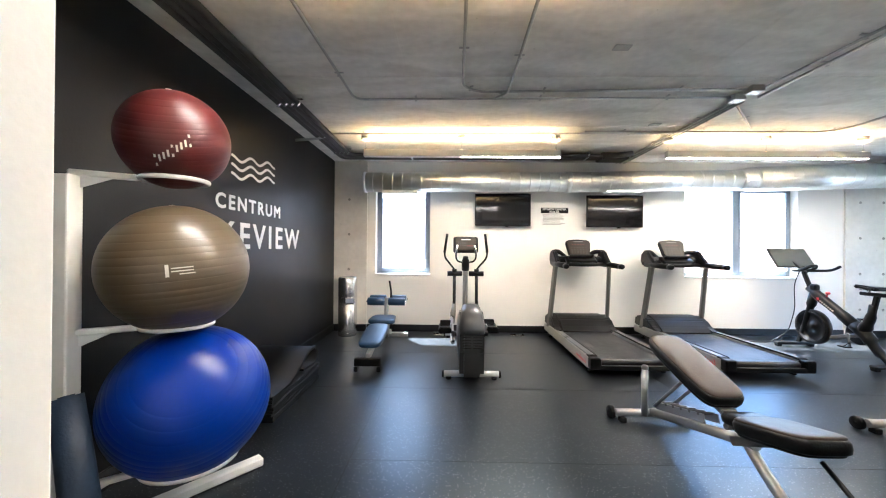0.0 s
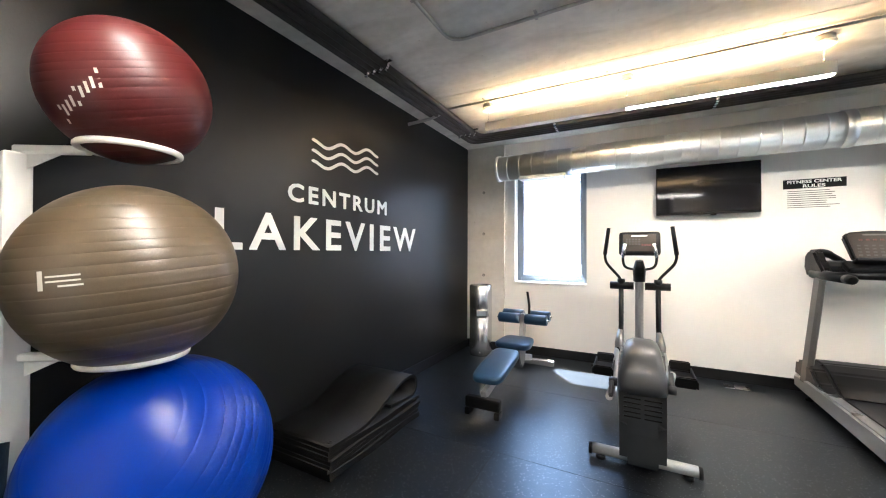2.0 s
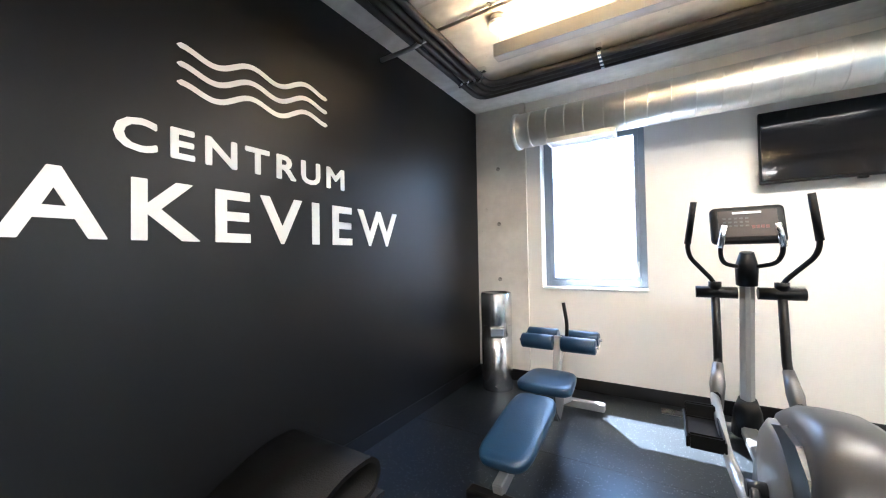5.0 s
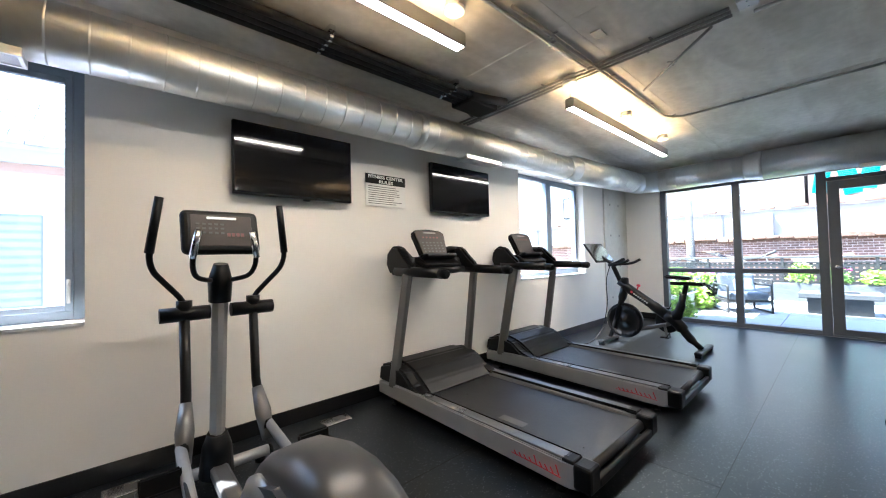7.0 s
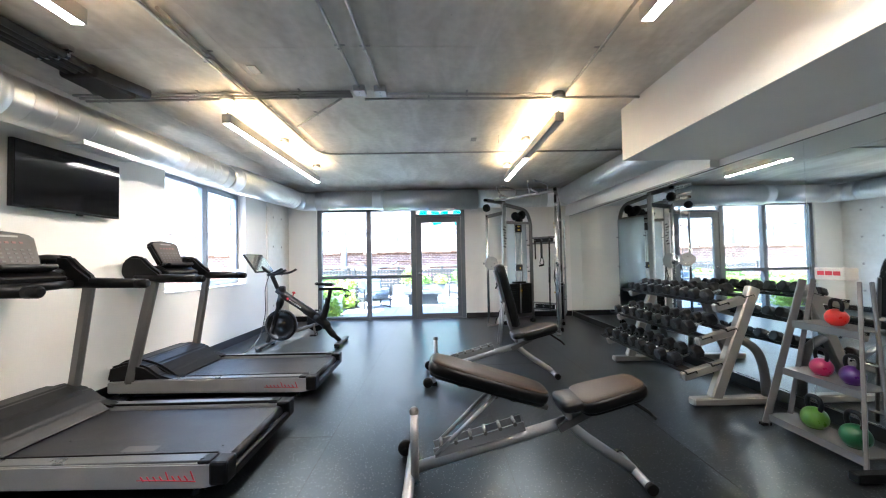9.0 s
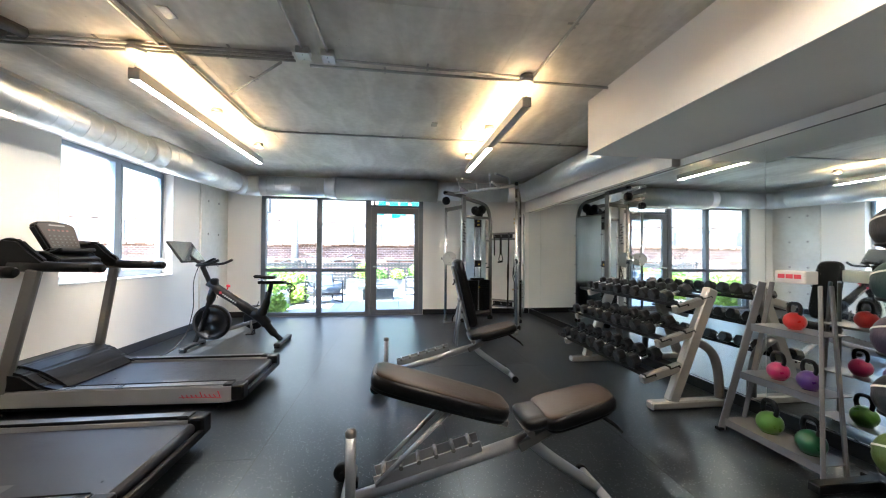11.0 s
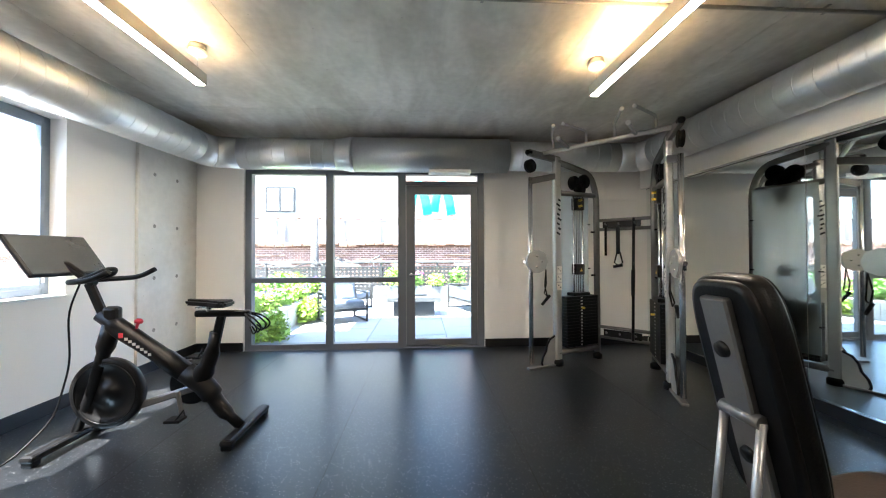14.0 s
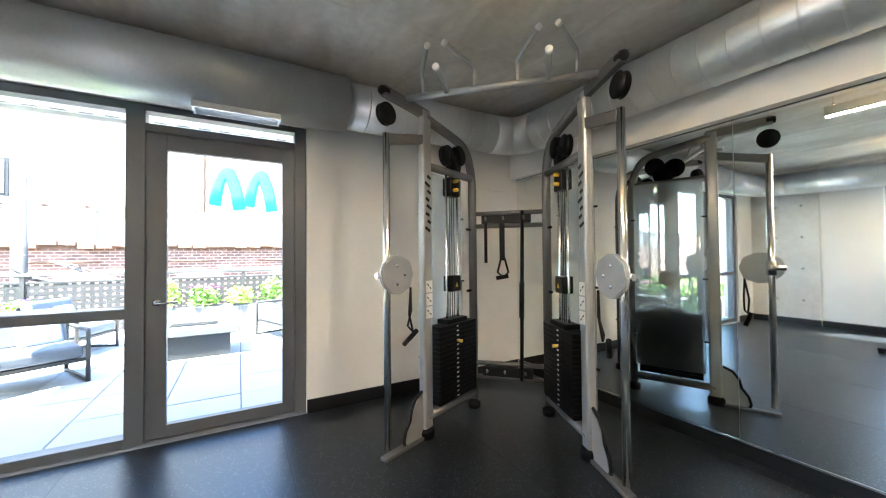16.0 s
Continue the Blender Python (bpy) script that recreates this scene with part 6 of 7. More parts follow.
# ---- pipes and conduits on the ceiling ----
def conduit(points, r=0.011, name="ceiling_conduit", label="thin galvanised conduit fixed to the concrete ceiling", mat=None, drop=0.02):
    t = thing(name, label, "conduit", kind="structure")
    z = CZ - drop
    part("pipe", tube([(x, y, z) for x, y in points], r, 10, smooth_bend=0.12), mat or M["conduit"], t)
    for (xa, ya), (xb, yb) in zip(points, points[1:]):
        L = math.hypot(xb - xa, yb - ya)
        n = max(1, int(L / 0.9))
        for k in range(n):
            f = (k + 0.5) / n
            a = math.degrees(math.atan2(yb - ya, xb - xa))
            b = joined(box(0, 0, CZ - 0.004, 0.018, 0.075, 0.006, 0.001), box(0, 0, CZ - drop - r - 0.002, 0.018, 2 * r + 0.008, 0.004, 0.001))
            b.transform(Matrix.Translation((xa + (xb - xa) * f, ya + (yb - ya) * f, 0)) @ pose(0, 0, 0, 0, 0, a))
            part("strap", b, M["conduit"], t)
    return t


conduit([(-0.26, 0.5), (-0.25, 3.46), (3.30, 3.405)])
conduit([(0.74, 0.9), (0.78, 3.17), (0.92, 3.29), (3.32, 3.225)])
conduit([(1.15, 0.9), (1.20, 3.30), (1.10, 3.42)])
conduit([(-0.95, 4.48), (3.40, 4.44)])
conduit([(2.30, 4.38), (5.10, 4.37), (5.26, 4.24), (5.25, -0.10)], 0.012)
conduit([(3.42, 3.24), (3.46, 1.66)], 0.010)
conduit([(2.05, 1.54), (3.46, 1.53)], 0.011)
for k in range(3):
    conduit([(3.38 + 0.05 * k, 3.50), (3.40 + 0.06 * k, 5.30 + 0.12 * k), (3.40 + 0.06 * k, 5.95)], 0.011)
conduit([(3.54, 3.40), (3.54, 1.0), (3.56, 0.1)], 0.012)
conduit([(3.52, 3.62), (4.2, 4.28)], 0.010)
for x, y in ((3.34, 3.405), (3.355, 3.225)):
    jb = thing("junction_box", "small galvanised junction box on the ceiling", "junction box", pose(x, y, CZ - 0.03), "ceiling junction boxes", "structure")
    part("cover", box(0, 0, 0, 0.11, 0.10, 0.055, 0.005), M["lamp_body"], jb)
    part("screw", joined(rod((0.03, 0, -0.03), (0.03, 0, -0.026), 0.006, 8), rod((-0.03, 0, -0.03), (-0.03, 0, -0.026), 0.006, 8)), M["chrome"], jb)
for x, y in ((3.02, 4.17), (1.9, 2.6), (4.75, 2.25)):
    jb = thing("ceiling_plate", "flat grey cover plate on the concrete ceiling", "cover plate", pose(x, y, CZ - 0.006), "ceiling plates", "structure")
    part("cover", box(0, 0, 0, 0.12, 0.07, 0.010, 0.003), M["conduit"], jb)
hk = thing("ceiling_hook", "small steel hook screwed into the ceiling", "hook", pose(4.62, 1.95, CZ), kind="structure")
part("hook", tube([(0, 0, 0), (0, 0, -0.05), (0.02, 0, -0.08), (0, 0, -0.10), (-0.018, 0, -0.08)], 0.005, 8, smooth_bend=0.01), M["chrome"], hk)

pb = thing("pipe_bundle", "bundle of dark painted pipes along the ceiling edge", "pipe", kind="structure")
for k in range(4):
    o = 0.062 * k
    part("pipe", tube([(-0.98 + o, 0.50, 2.765), (-0.98 + o, 5.50 - o, 2.765), (2.95, 5.50 - o, 2.765), (3.25, 5.62 - o, 2.765)], 0.026, 14, smooth_bend=0.12), M["dark_pipe"], pb)
for y in (1.3, 3.42, 5.12):
    part("clamp", joined(span(-1.02, -0.74, y - 0.02, y + 0.02, 2.795, 2.83), *[tube([(-0.98 + 0.062 * k, y, 2.72), (-0.98 + 0.062 * k, y, 2.735)], 0.012, 8) for k in range(4)], *[lathe([(0.029, -0.012), (0.029, 0.012)], 14, pose(-0.98 + 0.062 * k, y, 2.765, 90)) for k in range(4)]), M["chrome"], pb, "bright metal pipe clamp")
for x in (0.1, 1.55, 2.7):
    part("clamp", joined(span(x - 0.02, x + 0.02, 5.27, 5.54, 2.795, 2.83), *[lathe([(0.029, -0.012), (0.029, 0.012)], 14, pose(x, 5.50 - 0.062 * k, 2.765, 0, 90)) for k in range(4)]), M["chrome"], pb)
part("riser_box", joined(box(3.10, 5.44, 2.77, 0.40, 0.26, 0.10, 0.02), tube([(2.9, 5.30, 2.75), (3.3, 5.22, 2.77)], 0.04, 12)), M["dark_pipe"], pb)
dg = thing("sprinkler_pipe", "pale pipe beside the ceiling pipes", "pipe", kind="structure")
part("pipe", tube([(-1.235, 4.40, 2.70), (-0.98, 4.44, 2.73), (-0.80, 4.48, 2.80)], 0.016, 10, smooth_bend=0.05), M["conduit"], dg)
ap = thing("access_panel", "painted square access panel near the corner", "access panel", kind="structure")
part("door", box(EX - 0.006, 0.16, 2.20, 0.010, 0.46, 0.30, 0.003), M["white"], ap)

# ceiling formwork seams
fs = thing("formwork_seam", "raised formwork seam lines in the concrete ceiling", "seam", kind="structure")
for y in (0.6, 1.82, 3.04, 4.26, 5.48):
    part("seam_line", span(WX, EX, y - 0.004, y + 0.004, CZ - 0.0025, CZ), M["concrete"], fs)
for x in (0.3, 2.74, 5.18, 7.0):
    part("seam_line", span(x - 0.004, x + 0.004, SY, NY, CZ - 0.002, CZ), M["concrete"], fs)
# rubber sheet joints in the floor
fj = thing("floor_joint", "fine butt joint between rubber floor sheets", "joint", kind="structure")
for y in (-0.11, 1.11, 2.33, 3.55, 4.77):
    part("joint_line", span(0.05 if y < 3 else WX, EX - 0.02, y - 0.0015, y + 0.0015, 0.0, 0.0006), M["black_plastic"], fj)
for x, y0, y1 in ((0.04, 0.5, 3.548), (4.6, 1.112, 2.328), (2.9, 3.552, 4.768)):
    part("joint_line", span(x - 0.0015, x + 0.0015, y0, y1, 0.0, 0.0006), M["black_plastic"], fj)


# ---- outside ----
M["paver"] = material("pale_concrete_paver", (0.40, 0.395, 0.385), 0.8, vary=0.08, scale=3, fine=70, bump=0.1)
M["ground"] = material("dusty_ground", (0.22, 0.21, 0.19), 0.9, vary=0.2, scale=0.6, fine=12, bump=0.2)
M["brick"] = brick_material("weathered_brickwork")
M["stucco"] = material("white_stucco", (0.31, 0.30, 0.285), 0.85, vary=0.06, scale=2, fine=50, bump=0.15)
M["rust"] = material("rusty_coping", (0.20, 0.115, 0.075), 0.8, vary=0.4, scale=5, fine=40, bump=0.3)
M["siding"] = material("pink_grey_siding", (0.62, 0.46, 0.43), 0.7, vary=0.06, scale=3, bump=0.05)
M["shingle"] = material("grey_roof_shingle", (0.40, 0.39, 0.39), 0.9, vary=0.2, scale=8, fine=60, bump=0.2)
M["leaf"] = material("bright_green_leaf", (0.30, 0.44, 0.075), 0.55, vary=0.4, scale=9, bump=0.05)
M["leaf_dark"] = material("mid_green_leaf", (0.16, 0.29, 0.055), 0.55, vary=0.4, scale=9, bump=0.05)
M["petal"] = material("magenta_petal", (0.40, 0.04, 0.24), 0.55, vary=0.3, scale=20, bump=0.0)
M["petal_violet"] = material("violet_petal", (0.12, 0.05, 0.36), 0.55, vary=0.3, scale=20, bump=0.0)
M["cushion"] = material("grey_blue_cushion", (0.11, 0.125, 0.15), 0.9, vary=0.1, scale=12, fine=220, bump=0.2)
M["patio_frame"] = material("dark_patio_metal", (0.06, 0.057, 0.055), 0.5, 0.4, vary=0.1, bump=0.03)
M["fire_table"] = material("dark_grey_concrete", (0.09, 0.095, 0.10), 0.7, vary=0.15, scale=4, bump=0.1)
M["window_dark"] = material("dark_house_window_frame", (0.012, 0.012, 0.013), 0.6, vary=0.1, bump=0.02)
M["wood_grey"] = material("weathered_pole_wood", (0.085, 0.078, 0.072), 0.9, vary=0.3, scale=3, fine=30, bump=0.3)
M["turquoise"] = material("turquoise_mural_paint", (0.02, 0.46, 0.45), 0.7, vary=0.1, scale=3, bump=0.05)

structure("ground", span(-400, 400, -400, 400, -3.3, -3.2), M["ground"], "dusty ground far below the terrace", "ground")
slab = structure("terrace", span(EX + T, 14.0, -4.0, 9.0, -0.30, -0.045), M["fire_table"], "raised terrace slab outside the glazing", "terrace")
structure("terrace_wall", span(13.9, 14.15, -4.0, 9.0, -3.2, -0.30), M["stucco"], "terrace edge wall", "wall")

bal = thing("balcony_soffit", "white balcony slab overhanging the glazing with an edge trim", "balcony", kind="structure")
part("slab", span(EX + T, 9.56, -4.0, 5.42, 2.72, 2.95), M["white_paint"], bal)
part("edge_trim", span(9.56, 9.60, -4.0, 5.46, 2.68, 3.0, 0.004), M["lamp_body"], bal, "thin metal edge trim")
part("edge_trim", span(EX + T, 9.56, 5.42, 5.46, 2.68, 3.0, 0.004), M["lamp_body"], bal, "thin metal edge trim")
for k in range(40):
    part("vent_slot", box(9.50, -2.0 + 0.19 * k, 2.7185, 0.03, 0.11, 0.004, 0), M["grey_steel"], bal)

# boundary wall: brick below, white above, rusty copings
bw = thing("boundary_wall", "old brick wall with white upper wall and broken rusty coping", "wall", pose(18.0, 0, 0), kind="structure")
part("wall_core", span(0.02, 0.4, -30, 40, -3.2, 1.62), M["brick"], bw)
part("upper_wall", span(2.0, 2.3, -30, 40, -3.2, 2.90), M["stucco"], bw)
part("lean_roof", joined(extrude_profile([(0.0, 1.68), (2.0, 1.84), (2.0, 1.76), (0.0, 1.60)], 70, "y")), M["rust"], bw).data.transform(Matrix.Translation((0, 5, 0)))
rb = random.Random(8)
cop = bmesh.new()
for k in range(90):
    y = -14 + 0.36 * k
    add(cop, box(-0.02 + rb.uniform(-0.03, 0.03), y, 1.68 + rb.uniform(-0.03, 0.05), 0.34, 0.33, rb.uniform(0.08, 0.15), 0.01, 1, m=pose(0, 0, 0, rb.uniform(-4, 4), rb.uniform(-8, 8), 0)))
tagged(part("coping", cop, M["rust"], bw, "broken rust-brown coping tiles"), kind="stuff")
for k in range(34):
    y = -12 + 0.95 * k
    part("parapet_block", box(2.12, y, 2.95, 0.44, 0.52, 0.10, 0.01, 1), M["rust"], bw)
part("parapet_cap", span(1.93, 2.36, -30, 40, 2.84, 2.90), M["stucco"], bw)
for k in range(9):
    part("pilaster", span(1.96, 2.0, -9 + 3.1 * k, -8.94 + 3.1 * k, 1.7, 2.85), M["grey_steel"], bw)
    part("pier", span(1.80, 2.0, -8 + 4.3 * k, -7.7 + 4.3 * k, 1.7, 2.70), M["stucco"], bw)
for row, z in enumerate((1.25, 0.95)):
    for k in range(12):
        part("stain_board", box(-0.02, -9 + 2.6 * k + row, z, 0.06, 1.4, 0.05, 0.01, 1), M["rust"], bw)

# white house with windows, brick house with mural, far off
wh = thing("white_house", "tall white rendered house with a dark-framed window", "house", pose(31, 0, 0))
part("wall", span(0, 8, 4.5, 30, -3.2, 14), M["stucco"], wh)
part("roof", span(-0.3, 8.3, 4.2, 30.3, 14, 14.4), M["rust"], wh)
for y in (13.7, 19.1):
    for z in (4.5, 9.0):
        w = part("window", span(-0.06, 0.02, y - 1.1, y + 1.1, z, z + 1.9), M["window_dark"], wh)
        for s in (-1, 1):
            part("pane", span(-0.09, -0.06, y + s * 0.52 - 0.44, y + s * 0.52 + 0.44, z + 0.12, z + 1.78), M["stucco"], w)
bh = thing("brick_house", "pale brick house with a turquoise painted mural", "house", pose(28, -9, 0))
part("wall", span(0, 8, -6, 13.2, -3.2, 9.5), M["brick"], bh)
part("roof", span(-0.2, 8.2, -6.2, 13.4, 9.5, 9.9), M["stucco"], bh)
for y in (10.55, 12.2):
    part("mural_stroke", tube([(-0.03, y - 0.6, 4.0), (-0.03, y - 0.4, 5.2), (-0.03, y, 6.3), (-0.03, y + 0.4, 5.6), (-0.03, y + 0.6, 4.2)], 0.32, 8, smooth_bend=0.4), M["turquoise"], bh).data.transform(Matrix.Diagonal((0.08, 1, 1, 1)))
up = thing("utility_pole", "weathered wooden utility pole cut off at its top", "utility pole", pose(16.6, 6.92, -3.2))
part("pole", tube([(0, 0, 0), (0.02, 0, 3), (0, 0.02, 6.4)], [0.17, 0.15, 0.12], 14), M["wood_grey"], up)
rs = random.Random(21)
pile = thing("scrap_timber_pile", "heap of weathered timber and branches below the wall", "timber pile", pose(16.4, 6.6, 0), kind="stuff")
bm = bmesh.new()
for k in range(60):
    a = Vector((rs.uniform(-1, 1.2), rs.uniform(-2.0, 4.5), rs.uniform(0.1, 1.0)))
    b = a + Vector((rs.uniform(-0.6, 0.6), rs.uniform(-1.2, 1.2), rs.uniform(-0.35, 0.4)))
    add(bm, tube([a, a.lerp(b, 0.5) + Vector((0, 0, rs.uniform(-0.1, 0.1))), b], rs.uniform(0.012, 0.04), 6))
add(bm, box(0.2, 1.2, -1.3, 2.2, 6.0, 3.0, 0.1))
part("timber", bm, M["wood_grey"], pile)

# house beyond the small window
sh = thing("siding_house", "pink clapboard house with white window trim and shingle roof", "house", pose(0, 9.6, 0))
part("wall", span(-7, 3.2, 0.03, 6, -3.2, 2.62), M["siding"], sh)
for k in range(34):
    z = -1.0 + 0.107 * k
    b = extrude_profile([(0.0, z), (0.03, z + 0.115), (0.036, z + 0.115), (0.036, z)], 10.2, "x")
    b.transform(Matrix.Translation((-1.9, 0, 0)))
    part("clapboard", b, M["siding"], sh)
part("roof", extrude_profile([(-0.45, 2.55), (-0.45, 2.66), (3.0, 5.2), (6.4, 2.66), (6.4, 2.55), (3.0, 5.05)], 11.0, "x"), M["shingle"], sh).data.transform(Matrix.Translation((-1.9, 0, 0)))
shg = bmesh.new()
for r in range(22):
    f = r / 22
    for k in range(40):
        add(shg, box(-7.3 + 0.275 * k + 0.13 * (r % 2), -0.43 + 3.4 * f, 2.70 + 2.52 * f, 0.262, 0.17, 0.016, 0, m=pose(0, 0, 0, 36)))
tagged(part("shingles", shg, M["shingle"], sh), kind="stuff")
part("eave_trim", span(-7.3, 3.5, -0.46, -0.42, 2.44, 2.60), M["stucco"], sh)
for x in (-0.55, -3.6, 2.2):
    w = part("window", joined(span(x - 0.50, x - 0.36, -0.05, 0.03, 0.55, 2.05), span(x + 0.36, x + 0.50, -0.05, 0.03, 0.55, 2.05), span(x - 0.36, x + 0.36, -0.05, 0.03, 1.91, 2.05), span(x - 0.36, x + 0.36, -0.05, 0.03, 0.55, 0.66)), M["white_paint"], sh, "white painted window trim")
    part("pane", span(x - 0.36, x + 0.36, -0.02, 0.0, 0.66, 1.91), M["frame_pale"], w)
    for k in range(12):
        part("blind_slat", span(x - 0.34, x + 0.34, -0.035, -0.025, 0.72 + 0.10 * k, 0.78 + 0.10 * k), M["stucco"], w)

# railing with lattice
rl = thing("terrace_railing", "dark metal terrace railing with perforated lattice panels", "railing", pose(13.6, 0, 0))
part("top_rail", span(-0.04, 0.04, -4, 9, 1.03, 1.08, 0.005), M["grey_steel"], rl)
part("bottom_rail", span(-0.02, 0.02, -4, 9, 0.12, 0.16, 0.004), M["patio_frame"], rl)
part("mid_rail", span(-0.02, 0.02, -4, 9, 0.90, 0.94, 0.004), M["patio_frame"], rl)
for k in range(9):
    part("post", span(-0.03, 0.03, -3.97 + 1.62 * k, -3.91 + 1.62 * k, -0.045, 1.05, 0.004), M["patio_frame"], rl)
lat = bmesh.new()
for k in range(110):
    add(lat, span(-0.006, 0.006, -3.9 + 0.117 * k, -3.83 + 0.117 * k, 0.16, 0.90))
for k in range(7):
    add(lat, span(-0.008, 0.008, -3.9, 8.9, 0.18 + 0.105 * k, 0.245 + 0.105 * k))
tagged(part("lattice", lat, M["patio_frame"], rl), kind="stuff")


# patio seats and table
def patio_chair(m, w, label, grp):
    t = thing("patio_chair", label, "patio chair", m, grp)
    for s in (-1, 1):
        part("arm_frame", tube([(s * w / 2, -0.36, 0.0), (s * w / 2, -0.36, 0.56), (s * w / 2, 0.36, 0.56), (s * w / 2, 0.36, 0.0)], 0.022, 8, smooth_bend=0.03), M["patio_frame"], t)
        part("floor_rail", beam((s * w / 2, -0.36, 0.02), (s * w / 2, 0.36, 0.02), 0.035, 0.03), M["patio_frame"], t)
    part("seat_frame", span(-w / 2, w / 2, -0.34, 0.36, 0.22, 0.26, 0.005), M["patio_frame"], t)
    for k in range(5):
        part("back_slat", beam((-w / 2, 0.33, 0.34 + 0.085 * k), (w / 2, 0.33, 0.34 + 0.085 * k), 0.02, 0.05), M["patio_frame"], t)
    part("seat_cushion", box(0, -0.03, 0.335, w - 0.06, 0.66, 0.14, 0.045, 3), M["cushion"], t)
    part("back_cushion", box(0, 0.24, 0.56, w - 0.08, 0.15, 0.42, 0.05, 3, m=pose(0, 0, 0, -12)), M["cushion"], t)
    part("throw_pillow", box(0.1, 0.12, 0.52, 0.36, 0.13, 0.32, 0.06, 3, m=pose(0, 0, 0, -22, 0, 8)), M["cushion_pale"], t)
    return t


M["cushion_pale"] = material("pale_blue_pillow", (0.20, 0.23, 0.28), 0.9, vary=0.2, scale=14, fine=200, bump=0.2)
Z0 = -0.012
patio_chair(pose(10.35, 4.55, Z0, 0, 0, -60), 0.74, "dark metal lounge chair with grey cushions on the pavers", "patio chairs")
patio_chair(pose(11.9, 4.7, Z0, 0, 0, -20), 0.74, "dark metal lounge chair with grey cushions beyond the table", "patio chairs")
patio_chair(pose(11.3, 1.75, Z0, 0, 0, 200), 1.5, "long dark metal patio sofa with blue-grey cushions", "patio chairs")
ft = thing("fire_table", "dark grey rectangular concrete fire table", "fire table", pose(10.95, 3.15, Z0))
part("top", box(0, 0, 0.36, 0.75, 1.10, 0.10, 0.012), M["fire_table"], ft)
part("base", box(0, 0, 0.155, 0.52, 0.86, 0.31, 0.01), M["fire_table"], ft)
part("burner", box(0, 0, 0.415, 0.24, 0.55, 0.012, 0.004), M["black_plastic"], ft)

# planter with foliage
pl = thing("planter", "pale block planter edging along the terrace", "planter", kind="structure")
for k in range(6):
    part("block", box(9.10 + 0.86 * k, 5.42, 0.165, 0.85, 0.22, 0.38, 0.014), M["paver"], pl)
part("soil", span(8.6, 13.4, 5.53, 8.8, -0.05, 0.36), M["ground"], pl)
rp = random.Random(5)


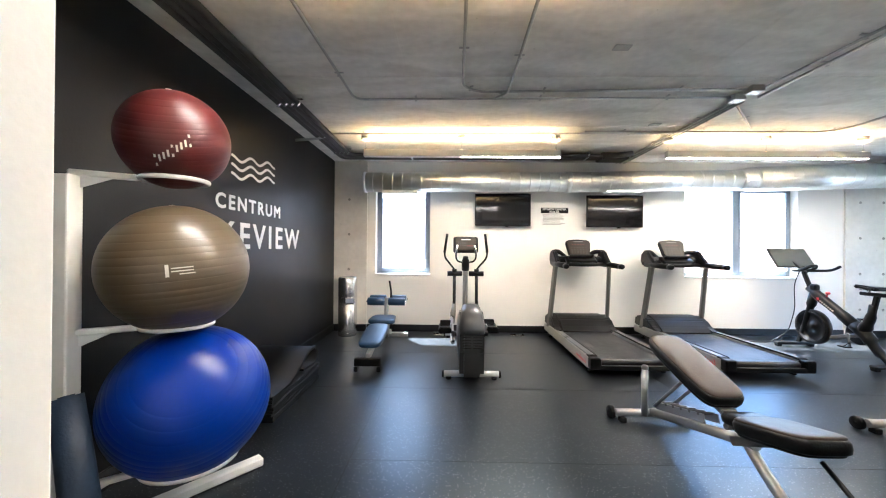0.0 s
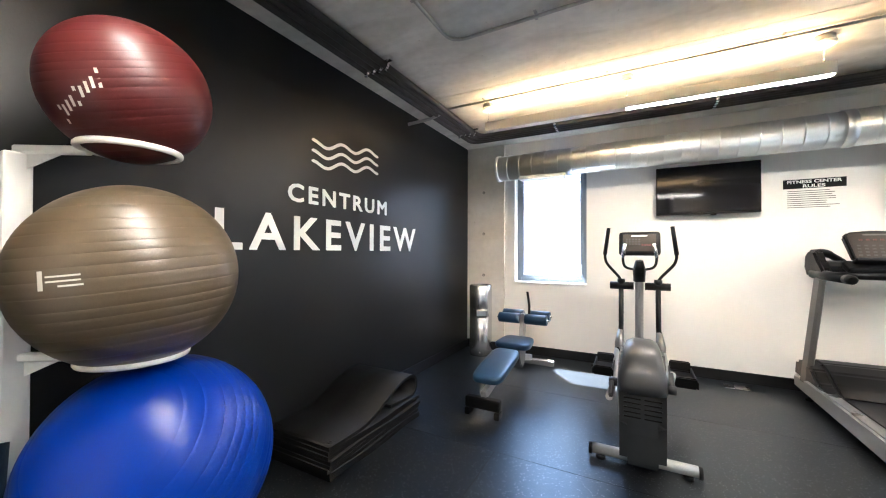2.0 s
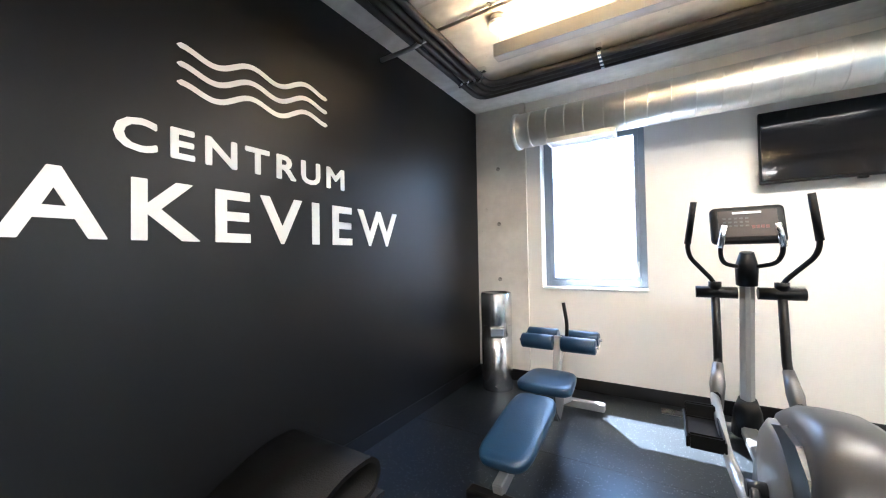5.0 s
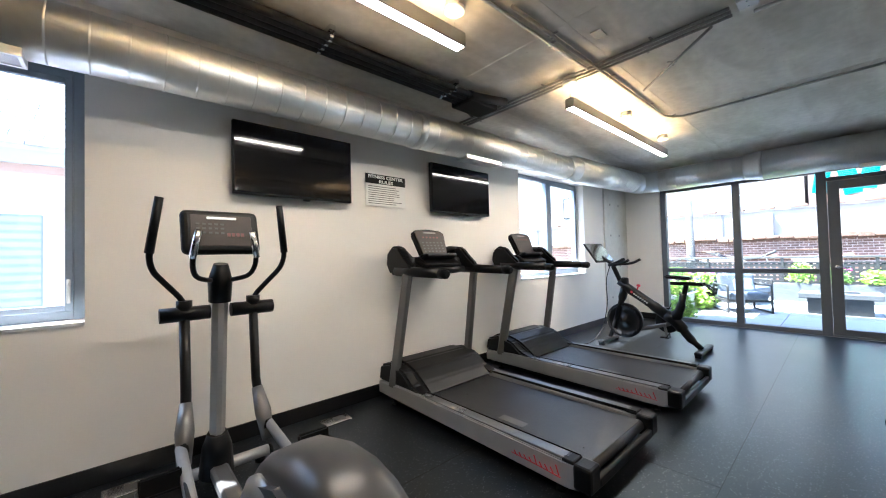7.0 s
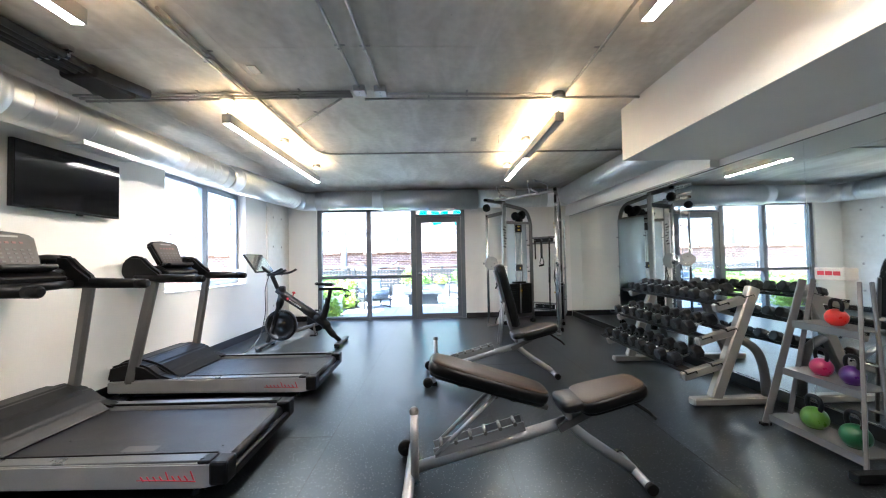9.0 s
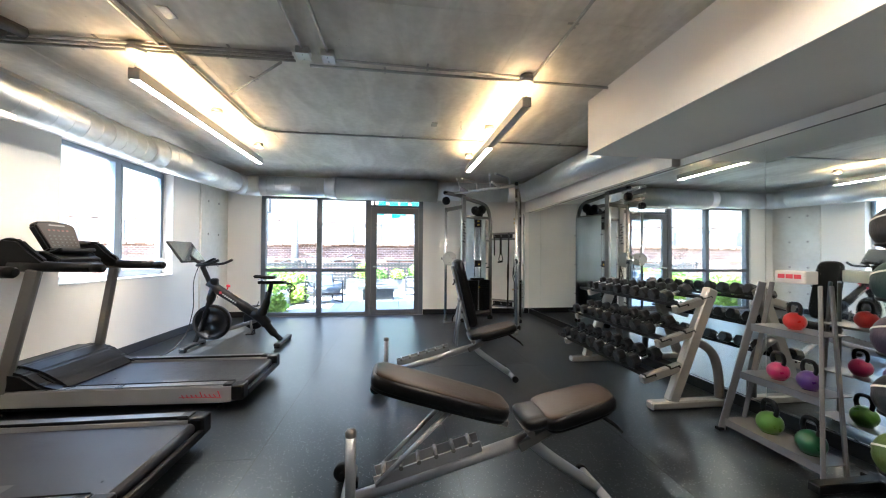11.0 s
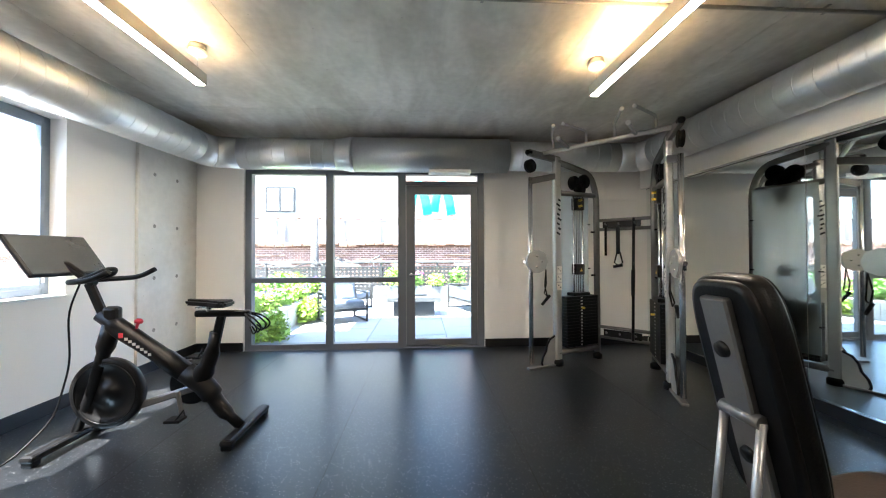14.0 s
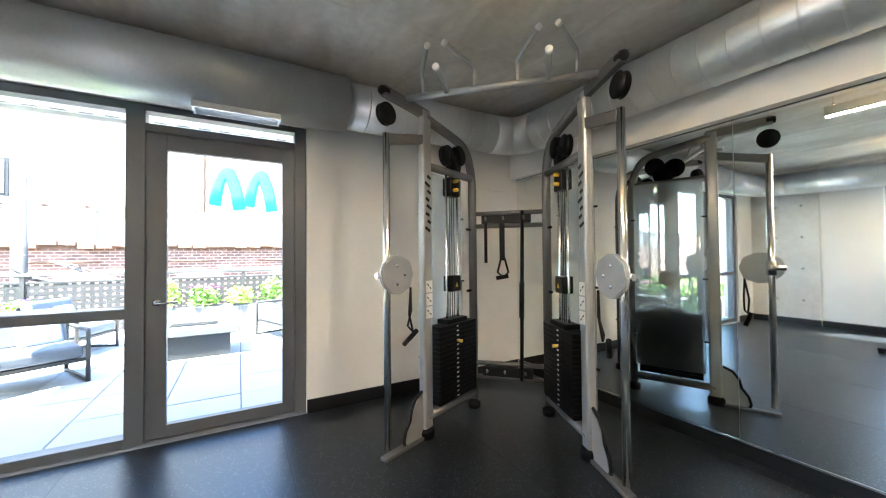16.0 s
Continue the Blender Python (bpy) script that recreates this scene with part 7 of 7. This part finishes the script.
def leafy_plant(x, y, z, h, w, mat, n, flowers, petal=None):
    t = thing("leafy_plant", "bushy bright green terrace plant" + ((" with violet flowers" if petal else " with magenta flowers") if flowers else ""), "plant", pose(x, y, z), "terrace plants")
    verts, faces = [], []
    for k in range(n):
        u, v = rp.random() * math.tau, rp.random()
        rr = w * math.sqrt(v) * (0.6 + 0.4 * rp.random())
        c = Vector((rr * math.cos(u), rr * math.sin(u), h * (0.15 + 0.85 * rp.random() * (1.1 - (rr / w) ** 2 * 0.6))))
        s = rp.uniform(0.03, 0.075)
        q = Euler((rp.uniform(-1.1, 1.1), rp.uniform(-1.1, 1.1), rp.random() * math.tau)).to_matrix()
        i = len(verts)
        for p in ((0, -s, 0), (s * 0.5, -s * 0.1, s * 0.12), (0, s, 0), (-s * 0.5, -s * 0.1, s * 0.12), (0, 0, -s * 0.08)):
            verts.append(c + q @ Vector(p))
        faces += [(i, i + 1, i + 4), (i + 1, i + 2, i + 4), (i + 2, i + 3, i + 4), (i + 3, i, i + 4)]
    me = bpy.data.meshes.new("foliage")
    me.from_pydata(verts, [], faces)
    me.materials.append(mat)
    f = new("foliage", me)
    f.parent = t
    part("stems", joined(*[tube([(0, 0, 0), (rp.uniform(-w, w) * 0.5, rp.uniform(-w, w) * 0.5, h * 0.8)], 0.006, 5) for k in range(5)]), M["leaf_dark"], t)
    if flowers:
        fb = bmesh.new()
        for k in range(26):
            u, rr = rp.random() * math.tau, w * math.sqrt(rp.random())
            add(fb, lathe([(0, 0.0), (0.022, 0.012), (0.03, 0.004), (0, 0.004)], 6, pose(rr * math.cos(u), rr * math.sin(u), h * (0.9 + 0.15 * rp.random()), rp.uniform(-30, 30), rp.uniform(-30, 30))))
        tagged(part("flowers", fb, petal or M["petal"], t), kind="stuff")
    return t


for k in range(10):
    leafy_plant(8.85 + 0.48 * k, 5.66 + rp.uniform(-0.04, 0.12), 0.34, rp.uniform(0.24, 0.34), 0.30, (M["leaf"], M["leaf_dark"])[k % 3 == 2], 420, k % 2 == 1, M["petal_violet"] if k % 4 == 1 else None)
for k in range(8):
    leafy_plant(9.0 + 0.6 * k, 6.35 + rp.uniform(-0.15, 0.25), 0.34, rp.uniform(0.34, 0.50), 0.40, (M["leaf_dark"], M["leaf"])[k % 2], 380, k % 3 == 0)
for x, y, h, w in ((8.62, 5.20, 0.42, 0.26), (8.84, 5.26, 0.44, 0.26), (10.15, 5.20, 0.42, 0.24), (10.45, 5.24, 0.46, 0.26), (10.80, 5.22, 0.40, 0.24)):
    leafy_plant(x, y, -0.04, h, w, M["leaf"], 320, False)
tb = thing("trough_planter", "long dark planter trough before the railing", "planter", pose(13.1, 1.7, Z0))
part("trough", joined(span(-0.2, 0.2, -4.2, 2.6, 0.0, 0.42, 0.01)), M["fire_table"], tb)
for k in range(11):
    leafy_plant(13.1, -2.2 + 0.60 * k, 0.38, rp.uniform(0.35, 0.6), 0.30, (M["leaf"], M["leaf_dark"])[k % 2], 240, k % 3 == 0)

# pavers, one by one
pav = box(0, 0, 0, 0.602, 0.602, 0.030, 0.004, 1)
pm = bpy.data.meshes.new("paver")
pav.to_mesh(pm)
pav.free()
pm.materials.append(M["paver"])
n = 0
for i in range(9):
    for j in range(17):
        x, y = EX + T + 0.31 + 0.61 * i, -3.2 + 0.61 * j
        if x < 13.85 and y < 8.9 and not (y > 5.45 and x > 8.7):
            o = new("paver", pm)
            o.parent = slab
            o.matrix_basis = pose(x, y, -0.029 + 0.002 * math.sin(i * 3.1 + j * 1.7), 0.1 * math.sin(i * 7 + j), 0.1 * math.cos(i + 5 * j), 0)
